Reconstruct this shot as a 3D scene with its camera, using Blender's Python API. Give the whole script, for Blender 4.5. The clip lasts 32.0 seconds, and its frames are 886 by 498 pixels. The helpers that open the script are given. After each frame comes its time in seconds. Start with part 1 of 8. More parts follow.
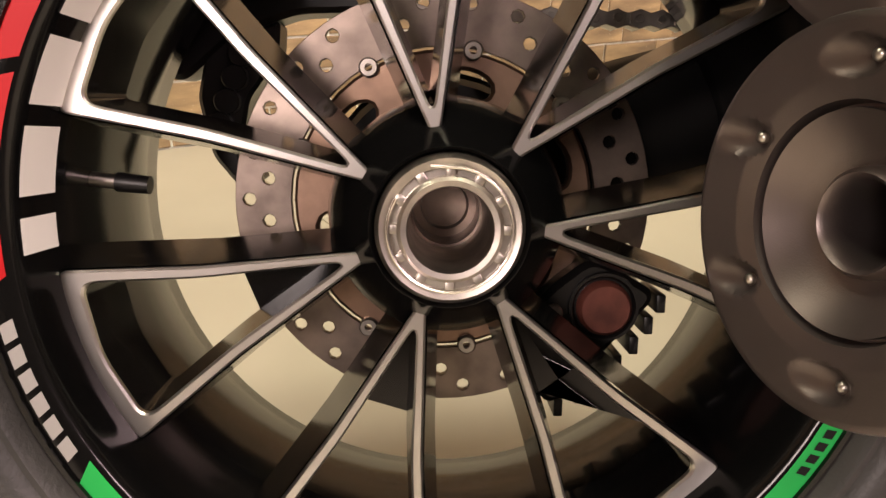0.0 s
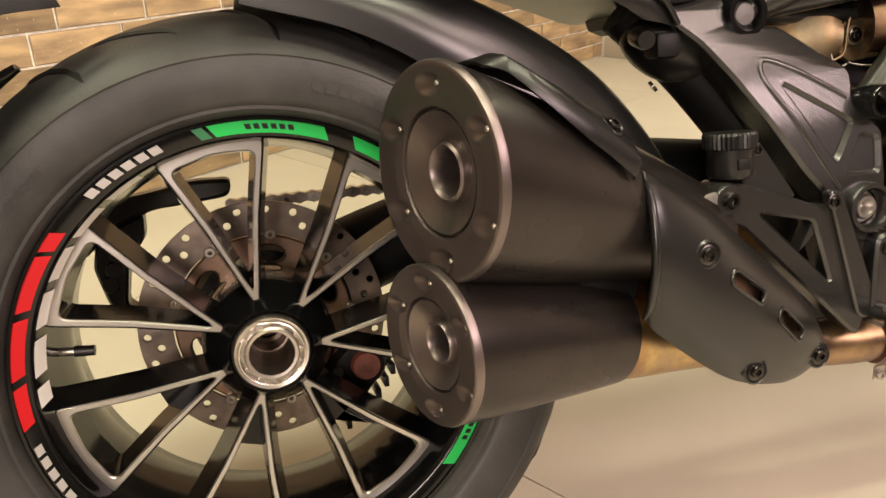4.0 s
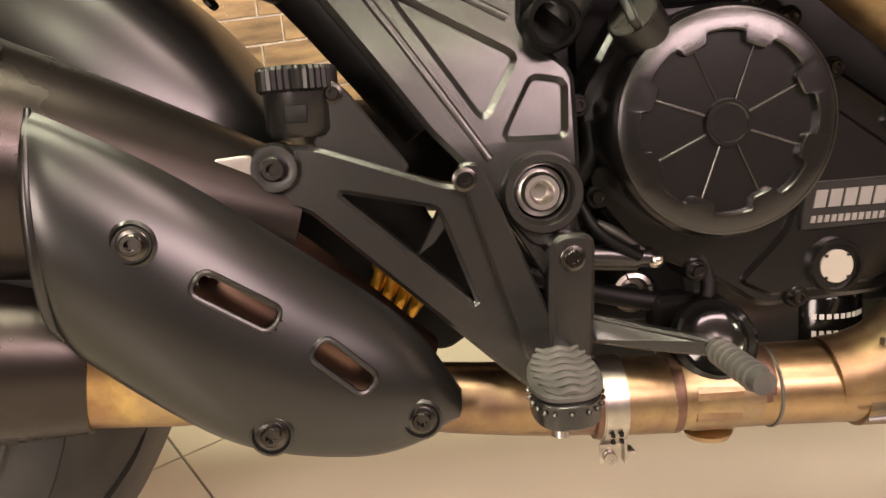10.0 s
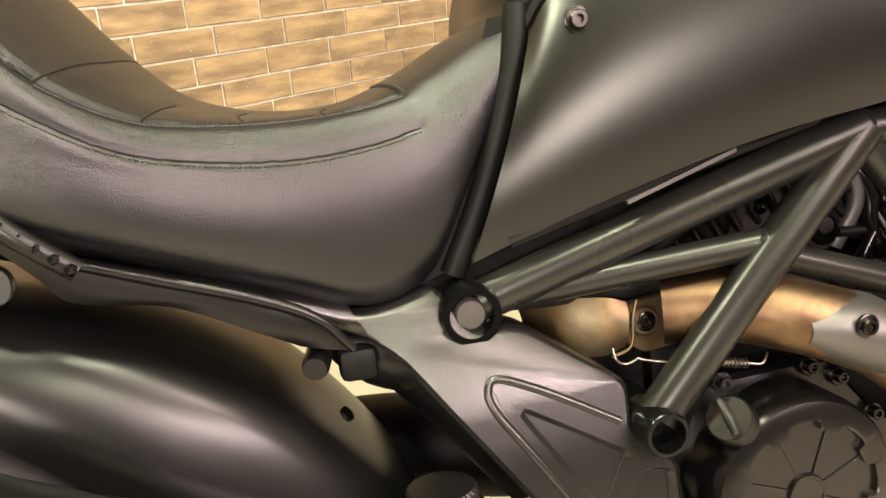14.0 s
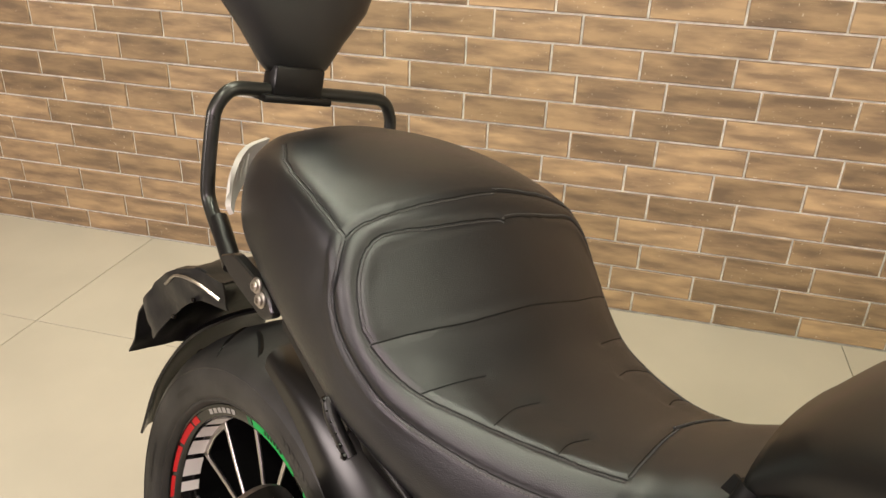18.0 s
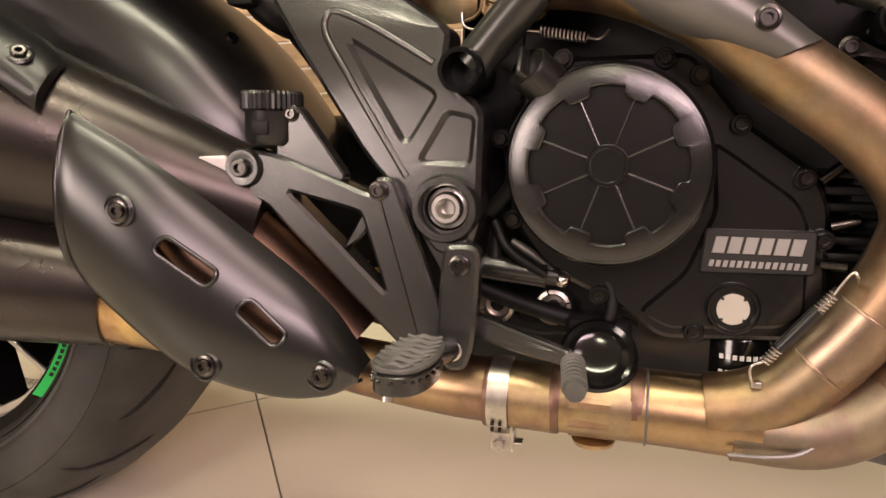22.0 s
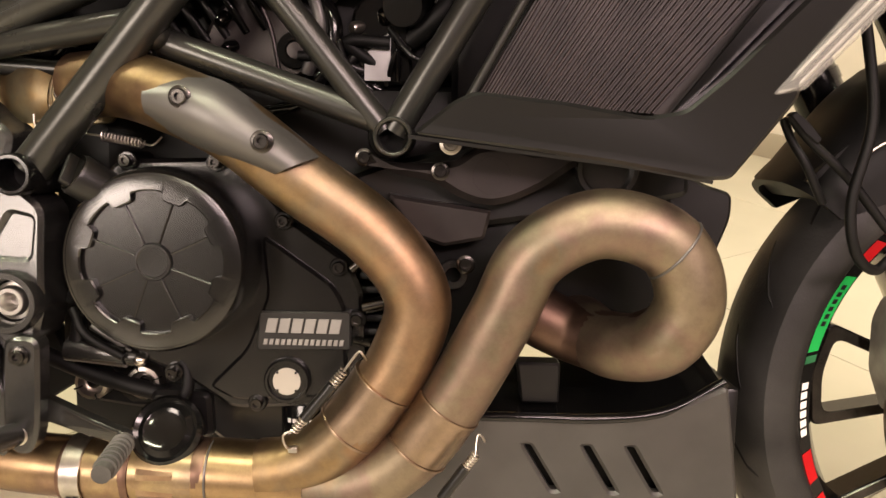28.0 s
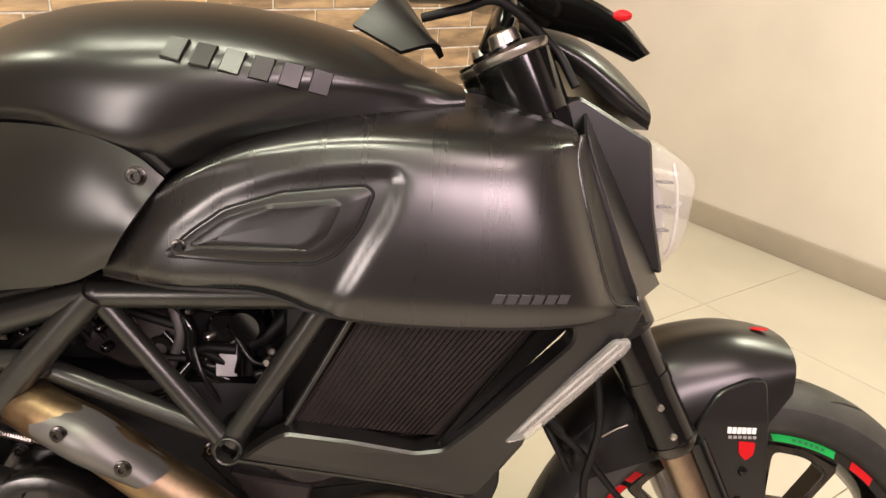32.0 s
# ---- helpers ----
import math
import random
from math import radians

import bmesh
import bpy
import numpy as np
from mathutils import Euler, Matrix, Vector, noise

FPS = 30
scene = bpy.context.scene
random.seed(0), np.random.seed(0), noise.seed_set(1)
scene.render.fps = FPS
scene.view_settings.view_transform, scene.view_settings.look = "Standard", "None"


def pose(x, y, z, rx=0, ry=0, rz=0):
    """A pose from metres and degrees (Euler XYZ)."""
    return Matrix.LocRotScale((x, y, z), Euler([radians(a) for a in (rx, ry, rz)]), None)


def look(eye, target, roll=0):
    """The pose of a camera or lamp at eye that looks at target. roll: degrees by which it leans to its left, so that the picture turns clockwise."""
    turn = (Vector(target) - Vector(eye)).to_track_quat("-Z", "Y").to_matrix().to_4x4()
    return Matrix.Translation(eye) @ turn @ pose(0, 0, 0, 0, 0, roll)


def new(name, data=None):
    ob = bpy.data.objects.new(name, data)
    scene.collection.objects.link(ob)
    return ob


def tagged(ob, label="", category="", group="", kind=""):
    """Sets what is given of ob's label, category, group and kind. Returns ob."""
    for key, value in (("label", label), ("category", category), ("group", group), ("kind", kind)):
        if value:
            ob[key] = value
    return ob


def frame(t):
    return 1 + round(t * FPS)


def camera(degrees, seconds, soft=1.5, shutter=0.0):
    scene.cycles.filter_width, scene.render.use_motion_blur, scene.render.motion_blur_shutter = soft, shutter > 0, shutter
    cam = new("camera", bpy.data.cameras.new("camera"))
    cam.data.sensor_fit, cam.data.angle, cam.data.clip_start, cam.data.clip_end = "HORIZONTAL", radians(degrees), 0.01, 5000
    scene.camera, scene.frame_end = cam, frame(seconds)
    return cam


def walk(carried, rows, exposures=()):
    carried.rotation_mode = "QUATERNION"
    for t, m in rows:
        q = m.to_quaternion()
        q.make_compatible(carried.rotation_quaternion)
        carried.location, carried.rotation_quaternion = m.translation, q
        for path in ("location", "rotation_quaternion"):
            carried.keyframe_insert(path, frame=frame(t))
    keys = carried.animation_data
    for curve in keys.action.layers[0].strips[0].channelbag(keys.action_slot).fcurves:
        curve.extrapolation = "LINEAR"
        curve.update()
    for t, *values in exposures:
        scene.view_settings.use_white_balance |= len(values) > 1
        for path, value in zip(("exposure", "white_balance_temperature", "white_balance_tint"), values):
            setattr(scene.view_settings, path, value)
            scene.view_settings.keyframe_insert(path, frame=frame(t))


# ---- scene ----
# ---------------- camera ----------------
cam = camera(60.3, 32.0)
PATH = [
    (0, (-0.0144, -0.3603, 0.4798), (0.0443, 1.4795, -0.3023), 1.39),
    (0.5, (-0.0155, -0.3118, 0.4573), (0.0125, 1.5604, -0.2457), 1.34),
    (1, (-0.0175, -0.3103, 0.4528), (0.0202, 1.5713, -0.2240), 0.97),
    (1.5, (-0.0187, -0.3758, 0.4829), (0.0804, 1.4780, -0.2611), -0.31),
    (2, (-0.0333, -0.4565, 0.5733), (0.2156, 1.3575, -0.2313), -1.41),
    (2.5, (-0.0928, -0.5128, 0.6465), (0.3646, 1.2357, -0.2100), -1.93),
    (3, (-0.1582, -0.5548, 0.7134), (0.4330, 1.1507, -0.1479), -2.69),
    (3.5, (-0.1419, -0.5985, 0.7329), (0.4712, 1.1119, -0.1031), -2.14),
    (4, (-0.0121, -0.6596, 0.7306), (0.4874, 1.0928, -0.0938), -1.22),
    (4.5, (0.1332, -0.6743, 0.7234), (0.4237, 1.1300, -0.0891), -0.14),
    (6.5, (0.4244, -0.6100, 0.6270), (-0.0972, 1.1803, -0.0960), 1.07),
    (7, (0.4693, -0.6203, 0.6207), (-0.1123, 1.1474, -0.1122), 0.49),
    (7.5, (0.5087, -0.6239, 0.6169), (-0.0681, 1.1395, -0.1297), 0.10),
    (8, (0.5490, -0.6167, 0.6101), (0.0256, 1.1559, -0.1540), -0.25),
    (8.5, (0.5837, -0.6094, 0.6061), (0.1452, 1.1829, -0.1657), -0.73),
    (9, (0.6111, -0.6011, 0.6037), (0.3377, 1.2208, -0.1746), -1.36),
    (9.5, (0.5823, -0.5805, 0.6003), (0.5203, 1.2618, -0.1757), -2.05),
    (10, (0.5168, -0.5446, 0.5993), (0.6292, 1.2957, -0.1759), -3.16),
    (10.5, (0.4725, -0.5260, 0.6049), (0.7321, 1.3036, -0.1601), -4.19),
    (11, (0.4464, -0.5208, 0.6410), (0.8388, 1.2797, -0.1364), -4.25),
    (11.5, (0.4352, -0.5163, 0.6836), (0.8953, 1.2656, -0.0995), -4.40),
    (12, (0.4257, -0.5034, 0.7312), (0.9316, 1.2632, -0.0582), -4.40),
    (12.5, (0.4120, -0.4910, 0.7700), (0.9555, 1.2631, -0.0223), -4.02),
    (13, (0.4004, -0.4763, 0.8110), (0.9426, 1.2729, 0.0069), -3.80),
    (13.5, (0.3872, -0.4647, 0.8443), (0.8928, 1.3004, 0.0514), -3.32),
    (14, (0.3863, -0.4761, 0.8787), (0.7423, 1.3479, 0.1395), -3.72),
    (14.5, (0.4023, -0.5124, 0.9212), (0.4588, 1.3645, 0.2329), -4.07),
    (15, (0.4609, -0.5512, 0.9579), (0.2112, 1.3216, 0.3020), -3.25),
    (15.5, (0.4699, -0.5566, 0.9954), (-0.1227, 1.2423, 0.3530), -2.02),
    (17.5, (0.6516, -0.3342, 1.2003), (-0.6427, 0.9243, 0.3394), 1.94),
    (18, (0.7006, -0.3344, 1.1971), (-0.6093, 0.8855, 0.3050), 2.01),
    (18.5, (0.7722, -0.3393, 1.1771), (-0.4924, 0.9200, 0.2743), 1.69),
    (19, (0.8101, -0.3689, 1.1386), (-0.3096, 1.0226, 0.2384), 1.66),
    (19.5, (0.7755, -0.4652, 1.0961), (-0.1554, 1.0636, 0.2039), 0.67),
    (20, (0.7334, -0.5531, 1.0139), (-0.0247, 1.0712, 0.1269), -0.60),
    (20.5, (0.7334, -0.6048, 0.8940), (0.1291, 1.0974, 0.0355), -0.62),
    (21, (0.7453, -0.6271, 0.7814), (0.2076, 1.1109, -0.0493), -1.60),
    (21.5, (0.7485, -0.6258, 0.6889), (0.2480, 1.1501, -0.0829), -2.20),
    (22, (0.7496, -0.6315, 0.6260), (0.2961, 1.1750, -0.1026), -2.36),
    (22.5, (0.7634, -0.6236, 0.6037), (0.3637, 1.1992, -0.1156), -2.23),
    (23, (0.7861, -0.6202, 0.5962), (0.4221, 1.2192, -0.0997), -2.03),
    (23.5, (0.8107, -0.6176, 0.5905), (0.4792, 1.2314, -0.0959), -1.84),
    (24, (0.8366, -0.6129, 0.5871), (0.5293, 1.2420, -0.0946), -1.72),
    (24.5, (0.8647, -0.6106, 0.5899), (0.5905, 1.2487, -0.0942), -1.61),
    (25, (0.8926, -0.6084, 0.5915), (0.6444, 1.2547, -0.0918), -1.45),
    (25.5, (0.9252, -0.6104, 0.5902), (0.6962, 1.2557, -0.0919), -1.16),
    (27.5, (0.9768, -0.6555, 0.6569), (0.9285, 1.2278, -0.0146), 0.44),
    (28, (0.9872, -0.6506, 0.7045), (0.9531, 1.2250, 0.0111), 0.88),
    (28.5, (1.0053, -0.6503, 0.7500), (0.9764, 1.2223, 0.0484), 1.29),
    (29, (1.0200, -0.6553, 0.8001), (0.9964, 1.2142, 0.0900), 2.01),
    (29.5, (1.0423, -0.6749, 0.8463), (1.0058, 1.1965, 0.1415), 2.75),
    (30, (1.0717, -0.6865, 0.8983), (1.0029, 1.1769, 0.1749), 3.37),
    (30.5, (1.1269, -0.6878, 0.9454), (1.0131, 1.1615, 0.1924), 3.73),
    (31, (1.1757, -0.6888, 0.9886), (1.0550, 1.1541, 0.2209), 3.97),
    (31.5, (1.1646, -0.7008, 1.0502), (1.1014, 1.1365, 0.2626), 3.87),
    (32, (1.1110, -0.7063, 1.1042), (1.2139, 1.1296, 0.3175), 3.63),
]

# the picture brightens a little where dark parts fill it
EXPOSURES = [(0.0, -0.08, 6350, 9), (1.0, 0.02, 6200, 8), (2.0, 0.15, 6500, 10), (3.0, 0.18, 6550, 3), (4.0, 0.06, 6550, 2), (7.0, 0.04, 6500, 8), (10.0, 0.16, 6550, 4), (11.0, 0.34, 6500, 2), (12.0, 0.5, 6450, 0), (13.0, 0.56, 6450, 0), (14.0, 0.4, 6400, -4), (15.0, 0.15, 6400, -3), (17.5, -0.35, 6000, 3), (18.0, -0.40, 5950, 3), (19.0, -0.02, 6300, 5), (20.0, 0.42, 5900, 2), (21.0, 0.42, 6450, 7), (22.0, 0.05, 6500, 8), (25.0, -0.01, 6550, 4), (28.0, 0.24, 6550, 0), (30.0, 0.25, 6200, 2), (31.0, 0.15, 5900, 3), (32.0, 0.08, 6100, 3)]
walk(cam, [(t, look(eye, target, roll)) for t, eye, target, roll in PATH], EXPOSURES)

# ---------------- world and lights ----------------
world = bpy.data.worlds.new("world")
scene.world = world
world.use_nodes = True
world.node_tree.nodes["Background"].inputs[0].default_value = (0.9, 0.85, 0.78, 1)
world.node_tree.nodes["Background"].inputs[1].default_value = 0.05


def area_lamp(name, eye, target, sx, sy, watts, colour):
    data = bpy.data.lights.new(name, "AREA")
    data.shape, data.size, data.size_y, data.energy, data.color = "RECTANGLE", sx, sy, watts, colour
    ob = new(name, data)
    ob.matrix_world = look(eye, target)
    return ob


WARM, PINK = (1.0, 0.92, 0.69), (1.0, 0.71, 0.73)
area_lamp("ceiling_lamp", (0.5, -0.75, 2.6), (0.5, -0.7, 0.0), 1.2, 0.12, 34, WARM)
area_lamp("ceiling_lamp", (0.4, 0.35, 2.6), (0.4, 0.3, 0.0), 1.4, 0.14, 35, WARM)
area_lamp("ceiling_lamp", (2.7, 0.9, 2.6), (2.7, 0.9, 0.0), 0.22, 0.22, 33, WARM)
area_lamp("ceiling_lamp", (-1.2, 0.2, 2.6), (-1.2, 0.2, 0.0), 0.22, 0.22, 36, WARM)
area_lamp("ceiling_lamp", (0.6, -2.3, 2.6), (0.6, -2.3, 0.0), 0.25, 0.25, 16, WARM)
area_lamp("ceiling_lamp", (1.8, -1.25, 2.6), (1.8, -1.25, 0.0), 0.9, 0.5, 25, (1.0, 0.72, 0.68))
# unseen pinkish lamps, added where the paint's reflections point; no known fixture
area_lamp("unseen_pink_light", (2.2, -2.9, 2.48), (1.2, 0.0, 0.7), 2.2, 0.46, 105, PINK)
area_lamp("unseen_pink_light", (-1.25, -3.3, 1.76), (0.4, 0.0, 0.6), 1.0, 1.12, 84, (1.0, 0.79, 0.72))


# ---------------- materials ----------------
def material(name, colour, rough=0.5, metal=0.0, vary=0.12, scale=14.0, bump=0.0, bump_scale=300.0, colour2=None, coat=0.0, rough_vary=0.08, spec=0.5, stretch=None):
    m = bpy.data.materials.new(name)
    m.use_nodes = True
    nt = m.node_tree
    b = nt.nodes["Principled BSDF"]
    b.inputs["Metallic"].default_value = metal
    b.inputs["Specular IOR Level"].default_value = spec
    b.inputs["Coat Weight"].default_value = coat
    b.inputs["Coat Roughness"].default_value = 0.12
    co = nt.nodes.new("ShaderNodeTexCoord")
    src = co.outputs["Object"]
    if stretch:
        mp = nt.nodes.new("ShaderNodeMapping")
        mp.inputs["Scale"].default_value = stretch
        nt.links.new(src, mp.inputs[0])
        src = mp.outputs[0]
    n1 = nt.nodes.new("ShaderNodeTexNoise")
    n1.inputs["Scale"].default_value, n1.inputs["Detail"].default_value = scale, 5.0
    nt.links.new(src, n1.inputs["Vector"])
    n2 = nt.nodes.new("ShaderNodeTexNoise")
    n2.inputs["Scale"].default_value, n2.inputs["Detail"].default_value = bump_scale, 3.0
    nt.links.new(src, n2.inputs["Vector"])
    mix = nt.nodes.new("ShaderNodeMix")
    mix.data_type = "RGBA"
    c2 = colour2 or tuple(c * (1 - 2.2 * vary) for c in colour)
    c1 = colour if colour2 else tuple(min(1, c * (1 + vary)) for c in colour)
    mix.inputs[6].default_value, mix.inputs[7].default_value = (*c1, 1), (*c2, 1)
    ramp = nt.nodes.new("ShaderNodeMapRange")
    ramp.inputs[1].default_value, ramp.inputs[2].default_value = 0.36, 0.64
    nt.links.new(n1.outputs[0], ramp.inputs[0])
    nt.links.new(ramp.outputs[0], mix.inputs[0])
    nt.links.new(mix.outputs[2], b.inputs["Base Color"])
    rr = nt.nodes.new("ShaderNodeMapRange")
    rr.inputs[3].default_value, rr.inputs[4].default_value = max(0.02, rough - rough_vary), min(1, rough + rough_vary)
    nt.links.new(n1.outputs[0], rr.inputs[0])
    nt.links.new(rr.outputs[0], b.inputs["Roughness"])
    if bump:
        bp = nt.nodes.new("ShaderNodeBump")
        bp.inputs["Strength"].default_value, bp.inputs["Distance"].default_value = bump, 0.001
        nt.links.new(n2.outputs[0], bp.inputs["Height"])
        nt.links.new(bp.outputs[0], b.inputs["Normal"])
    return m


def heat_metal(name, stops, axis_scale, rough=0.3, noise_amount=0.35):
    """Heat-tinted exhaust steel: a run of tints along x, broken up by noise."""
    m = bpy.data.materials.new(name)
    m.use_nodes = True
    nt = m.node_tree
    b = nt.nodes["Principled BSDF"]
    b.inputs["Metallic"].default_value = 1.0
    co = nt.nodes.new("ShaderNodeTexCoord")
    n1 = nt.nodes.new("ShaderNodeTexNoise")
    n1.inputs["Scale"].default_value, n1.inputs["Detail"].default_value = 22.0, 7.0
    nt.links.new(co.outputs["Object"], n1.inputs["Vector"])
    n2 = nt.nodes.new("ShaderNodeTexNoise")
    n2.inputs["Scale"].default_value, n2.inputs["Detail"].default_value = 5.0, 3.0
    nt.links.new(co.outputs["Object"], n2.inputs["Vector"])
    sep = nt.nodes.new("ShaderNodeSeparateXYZ")
    nt.links.new(co.outputs["Object"], sep.inputs[0])
    a = nt.nodes.new("ShaderNodeMath")
    a.operation = "MULTIPLY_ADD"
    a.inputs[1].default_value, a.inputs[2].default_value = axis_scale[0], axis_scale[1]
    nt.links.new(sep.outputs[0], a.inputs[0])
    for n, k in ((n1, noise_amount), (n2, noise_amount * 1.2)):
        add = nt.nodes.new("ShaderNodeMath")
        add.operation = "MULTIPLY_ADD"
        add.inputs[1].default_value = k
        nt.links.new(n.outputs[0], add.inputs[0])
        nt.links.new(a.outputs[0], add.inputs[2])
        a = add
    ramp = nt.nodes.new("ShaderNodeValToRGB")
    els = ramp.color_ramp.elements
    els[0].position, els[0].color = stops[0][0], (*stops[0][1], 1)
    els[1].position, els[1].color = stops[-1][0], (*stops[-1][1], 1)
    for p, c in stops[1:-1]:
        e = els.new(p)
        e.color = (*c, 1)
    nt.links.new(a.outputs[0], ramp.inputs[0])
    nt.links.new(ramp.outputs[0], b.inputs["Base Color"])
    rr = nt.nodes.new("ShaderNodeMapRange")
    rr.inputs[3].default_value, rr.inputs[4].default_value = rough - 0.08, rough + 0.18
    nt.links.new(n1.outputs[0], rr.inputs[0])
    nt.links.new(rr.outputs[0], b.inputs["Roughness"])
    # soot flecks and a fine grain
    fine = nt.nodes.new("ShaderNodeTexNoise")
    fine.inputs["Scale"].default_value, fine.inputs["Detail"].default_value = 420.0, 4.0
    nt.links.new(co.outputs["Object"], fine.inputs["Vector"])
    bp = nt.nodes.new("ShaderNodeBump")
    bp.inputs["Strength"].default_value, bp.inputs["Distance"].default_value = 0.07, 0.001
    nt.links.new(fine.outputs[0], bp.inputs["Height"])
    nt.links.new(bp.outputs[0], b.inputs["Normal"])
    soot = nt.nodes.new("ShaderNodeTexNoise")
    soot.inputs["Scale"].default_value, soot.inputs["Detail"].default_value, soot.inputs["Roughness"].default_value = 65.0, 8.0, 0.75
    nt.links.new(co.outputs["Object"], soot.inputs["Vector"])
    cut = nt.nodes.new("ShaderNodeMapRange")
    cut.inputs[1].default_value, cut.inputs[2].default_value, cut.inputs[3].default_value, cut.inputs[4].default_value = 0.42, 0.68, 0.0, 0.32
    nt.links.new(soot.outputs[0], cut.inputs[0])
    dirt = nt.nodes.new("ShaderNodeMix")
    dirt.data_type = "RGBA"
    dirt.inputs[7].default_value = (0.085, 0.055, 0.042, 1)
    nt.links.new(cut.outputs[0], dirt.inputs[0])
    nt.links.new(ramp.outputs[0], dirt.inputs[6])
    nt.links.new(dirt.outputs[2], b.inputs["Base Color"])
    return m


SATIN = material("satin_black_paint", (0.0065, 0.0064, 0.0062), 0.29, 0.0, 0.10, 6, 0.03, 900, spec=0.58, rough_vary=0.05)
FRAME = material("frame_dark_paint", (0.033, 0.0335, 0.030), 0.30, 0.5, 0.10, 18, 0.0, 700, spec=0.7)
CAST = material("cast_black", (0.012, 0.0115, 0.011), 0.25, 0.0, 0.12, 30, 0.11, 1400, spec=0.85, rough_vary=0.03)
COVER = material("engine_cover_black", (0.0045, 0.0043, 0.0043), 0.21, 0.0, 0.10, 25, 0.09, 1600, spec=0.75, rough_vary=0.03)
PLASTIC = material("black_plastic", (0.006, 0.0057, 0.0057), 0.33, 0.0, 0.12, 18, 0.12, 900, spec=0.45)
GLOSS = material("gloss_black", (0.004, 0.004, 0.004), 0.13, 0.0, 0.10, 10, spec=0.40)
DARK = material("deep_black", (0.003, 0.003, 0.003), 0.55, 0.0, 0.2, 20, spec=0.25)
RUBBER = material("tyre_rubber", (0.029, 0.028, 0.0265), 0.50, 0.0, 0.40, 7, 0.35, 400, spec=0.5, rough_vary=0.2)
FOOTRUBBER = material("peg_rubber", (0.075, 0.072, 0.066), 0.6, 0.0, 0.2, 30, 0.3, 700)
LEATHER = material("seat_leather", (0.0075, 0.0081, 0.0094), 0.315, 0.0, 0.10, 8, 0.40, 950, spec=0.74, rough_vary=0.04)
MUFFLER = material("muffler_coating", (0.046, 0.039, 0.036), 0.28, 0.8, 0.10, 8, 0.10, 1200)
SHIELD = material("heat_shield_grey", (0.145, 0.140, 0.136), 0.45, 0.75, 0.10, 9, 0.1, 900)
MACHINED = material("machined_aluminium", (0.56, 0.54, 0.515), 0.30, 1.0, 0.10, 12)
STEEL = material("steel", (0.50, 0.465, 0.42), 0.33, 1.0, 0.12, 60)
DARKSTEEL = material("dark_steel", (0.078, 0.073, 0.069), 0.25, 1.0, 0.15, 60)
BRIGHT = material("polished_cap", (0.82, 0.78, 0.72), 0.2, 1.0, 0.05, 40)
DISC = material("brake_disc_steel", (0.22, 0.18, 0.155), 0.36, 1.0, 0.15, 40, 0.06, 300)
CARRIER = material("brown_anodised_metal", (0.30, 0.20, 0.145), 0.35, 0.9, 0.15, 30, 0.05, 300)
CALIPER = material("red_brown_caliper", (0.17, 0.055, 0.04), 0.45, 0.3, 0.2, 40)
SILVERPAINT = material("silver_caliper", (0.36, 0.345, 0.32), 0.42, 0.7, 0.14, 30)
REFLECTOR = material("lamp_reflector", (0.46, 0.43, 0.46), 0.3, 0.3, 0.05, 20)
GOLD = material("yellow_gold", (0.75, 0.40, 0.05), 0.35, 0.7, 0.1, 30)
WHITE = material("white_decal", (0.78, 0.76, 0.73), 0.5, 0.0, 0.03, 10)
PAPER = material("paper_label", (0.50, 0.49, 0.50), 0.6, 0.0, 0.06, 40)
GREYDECAL = material("silver_decal", (0.34, 0.33, 0.32), 0.4, 0.3, 0.03, 10)
GREEN = material("green_decal", (0.020, 0.36, 0.070), 0.4, 0.0, 0.05, 10, spec=0.2)
DKGREEN = material("dark_green_decal", (0.012, 0.12, 0.04), 0.4, 0.0, 0.05, 10)
RED = material("red_decal", (0.40, 0.004, 0.008), 0.4, 0.0, 0.05, 10, spec=0.2)
CLEAR = material("clear_lens", (0.38, 0.355, 0.31), 0.12, 0.0, 0.03, 10, coat=0.6)
FIN = material("radiator_fin", (0.018, 0.0115, 0.008), 0.46, 0.3, 0.2, 30)
CORE = material("radiator_core", (0.013, 0.0085, 0.0065), 0.5, 0.2, 0.25, 40)
BAG = material("black_bag_plastic", (0.012, 0.012, 0.012), 0.34, 0.0, 0.15, 20, 0.7, 60, spec=0.4)
COPPER = heat_metal("copper_brown_header", [(0.46, (0.242, 0.177, 0.106)), (0.52, (0.140, 0.091, 0.056)), (0.58, (0.124, 0.076, 0.050)), (0.64, (0.179, 0.118, 0.068)), (0.70, (0.266, 0.186, 0.101)), (0.78, (0.230, 0.177, 0.116)), (0.86, (0.283, 0.186, 0.113)), (1.0, (0.266, 0.198, 0.127))], (0.9, -0.55), 0.40, 0.5)
TITAN = heat_metal("heat_tinted_header", [(0.0, (0.270, 0.205, 0.110)), (0.12, (0.185, 0.125, 0.080)), (0.27, (0.215, 0.130, 0.082)), (0.42, (0.275, 0.195, 0.100)), (0.54, (0.215, 0.185, 0.120)), (0.66, (0.260, 0.176, 0.108)), (0.78, (0.200, 0.172, 0.125)), (0.9, (0.225, 0.165, 0.130)), (1.0, (0.250, 0.205, 0.145))], (0.9, -0.88), 0.43, 0.8)
GOLDPIPE = heat_metal("gold_tail_pipe", [(0.0, (0.672, 0.504, 0.240)), (0.35, (0.600, 0.432, 0.192)), (0.55, (0.504, 0.336, 0.144)), (0.72, (0.360, 0.216, 0.120)), (0.85, (0.552, 0.384, 0.168)), (1.0, (0.432, 0.312, 0.180))], (1.1, -0.45), 0.28, 0.75)

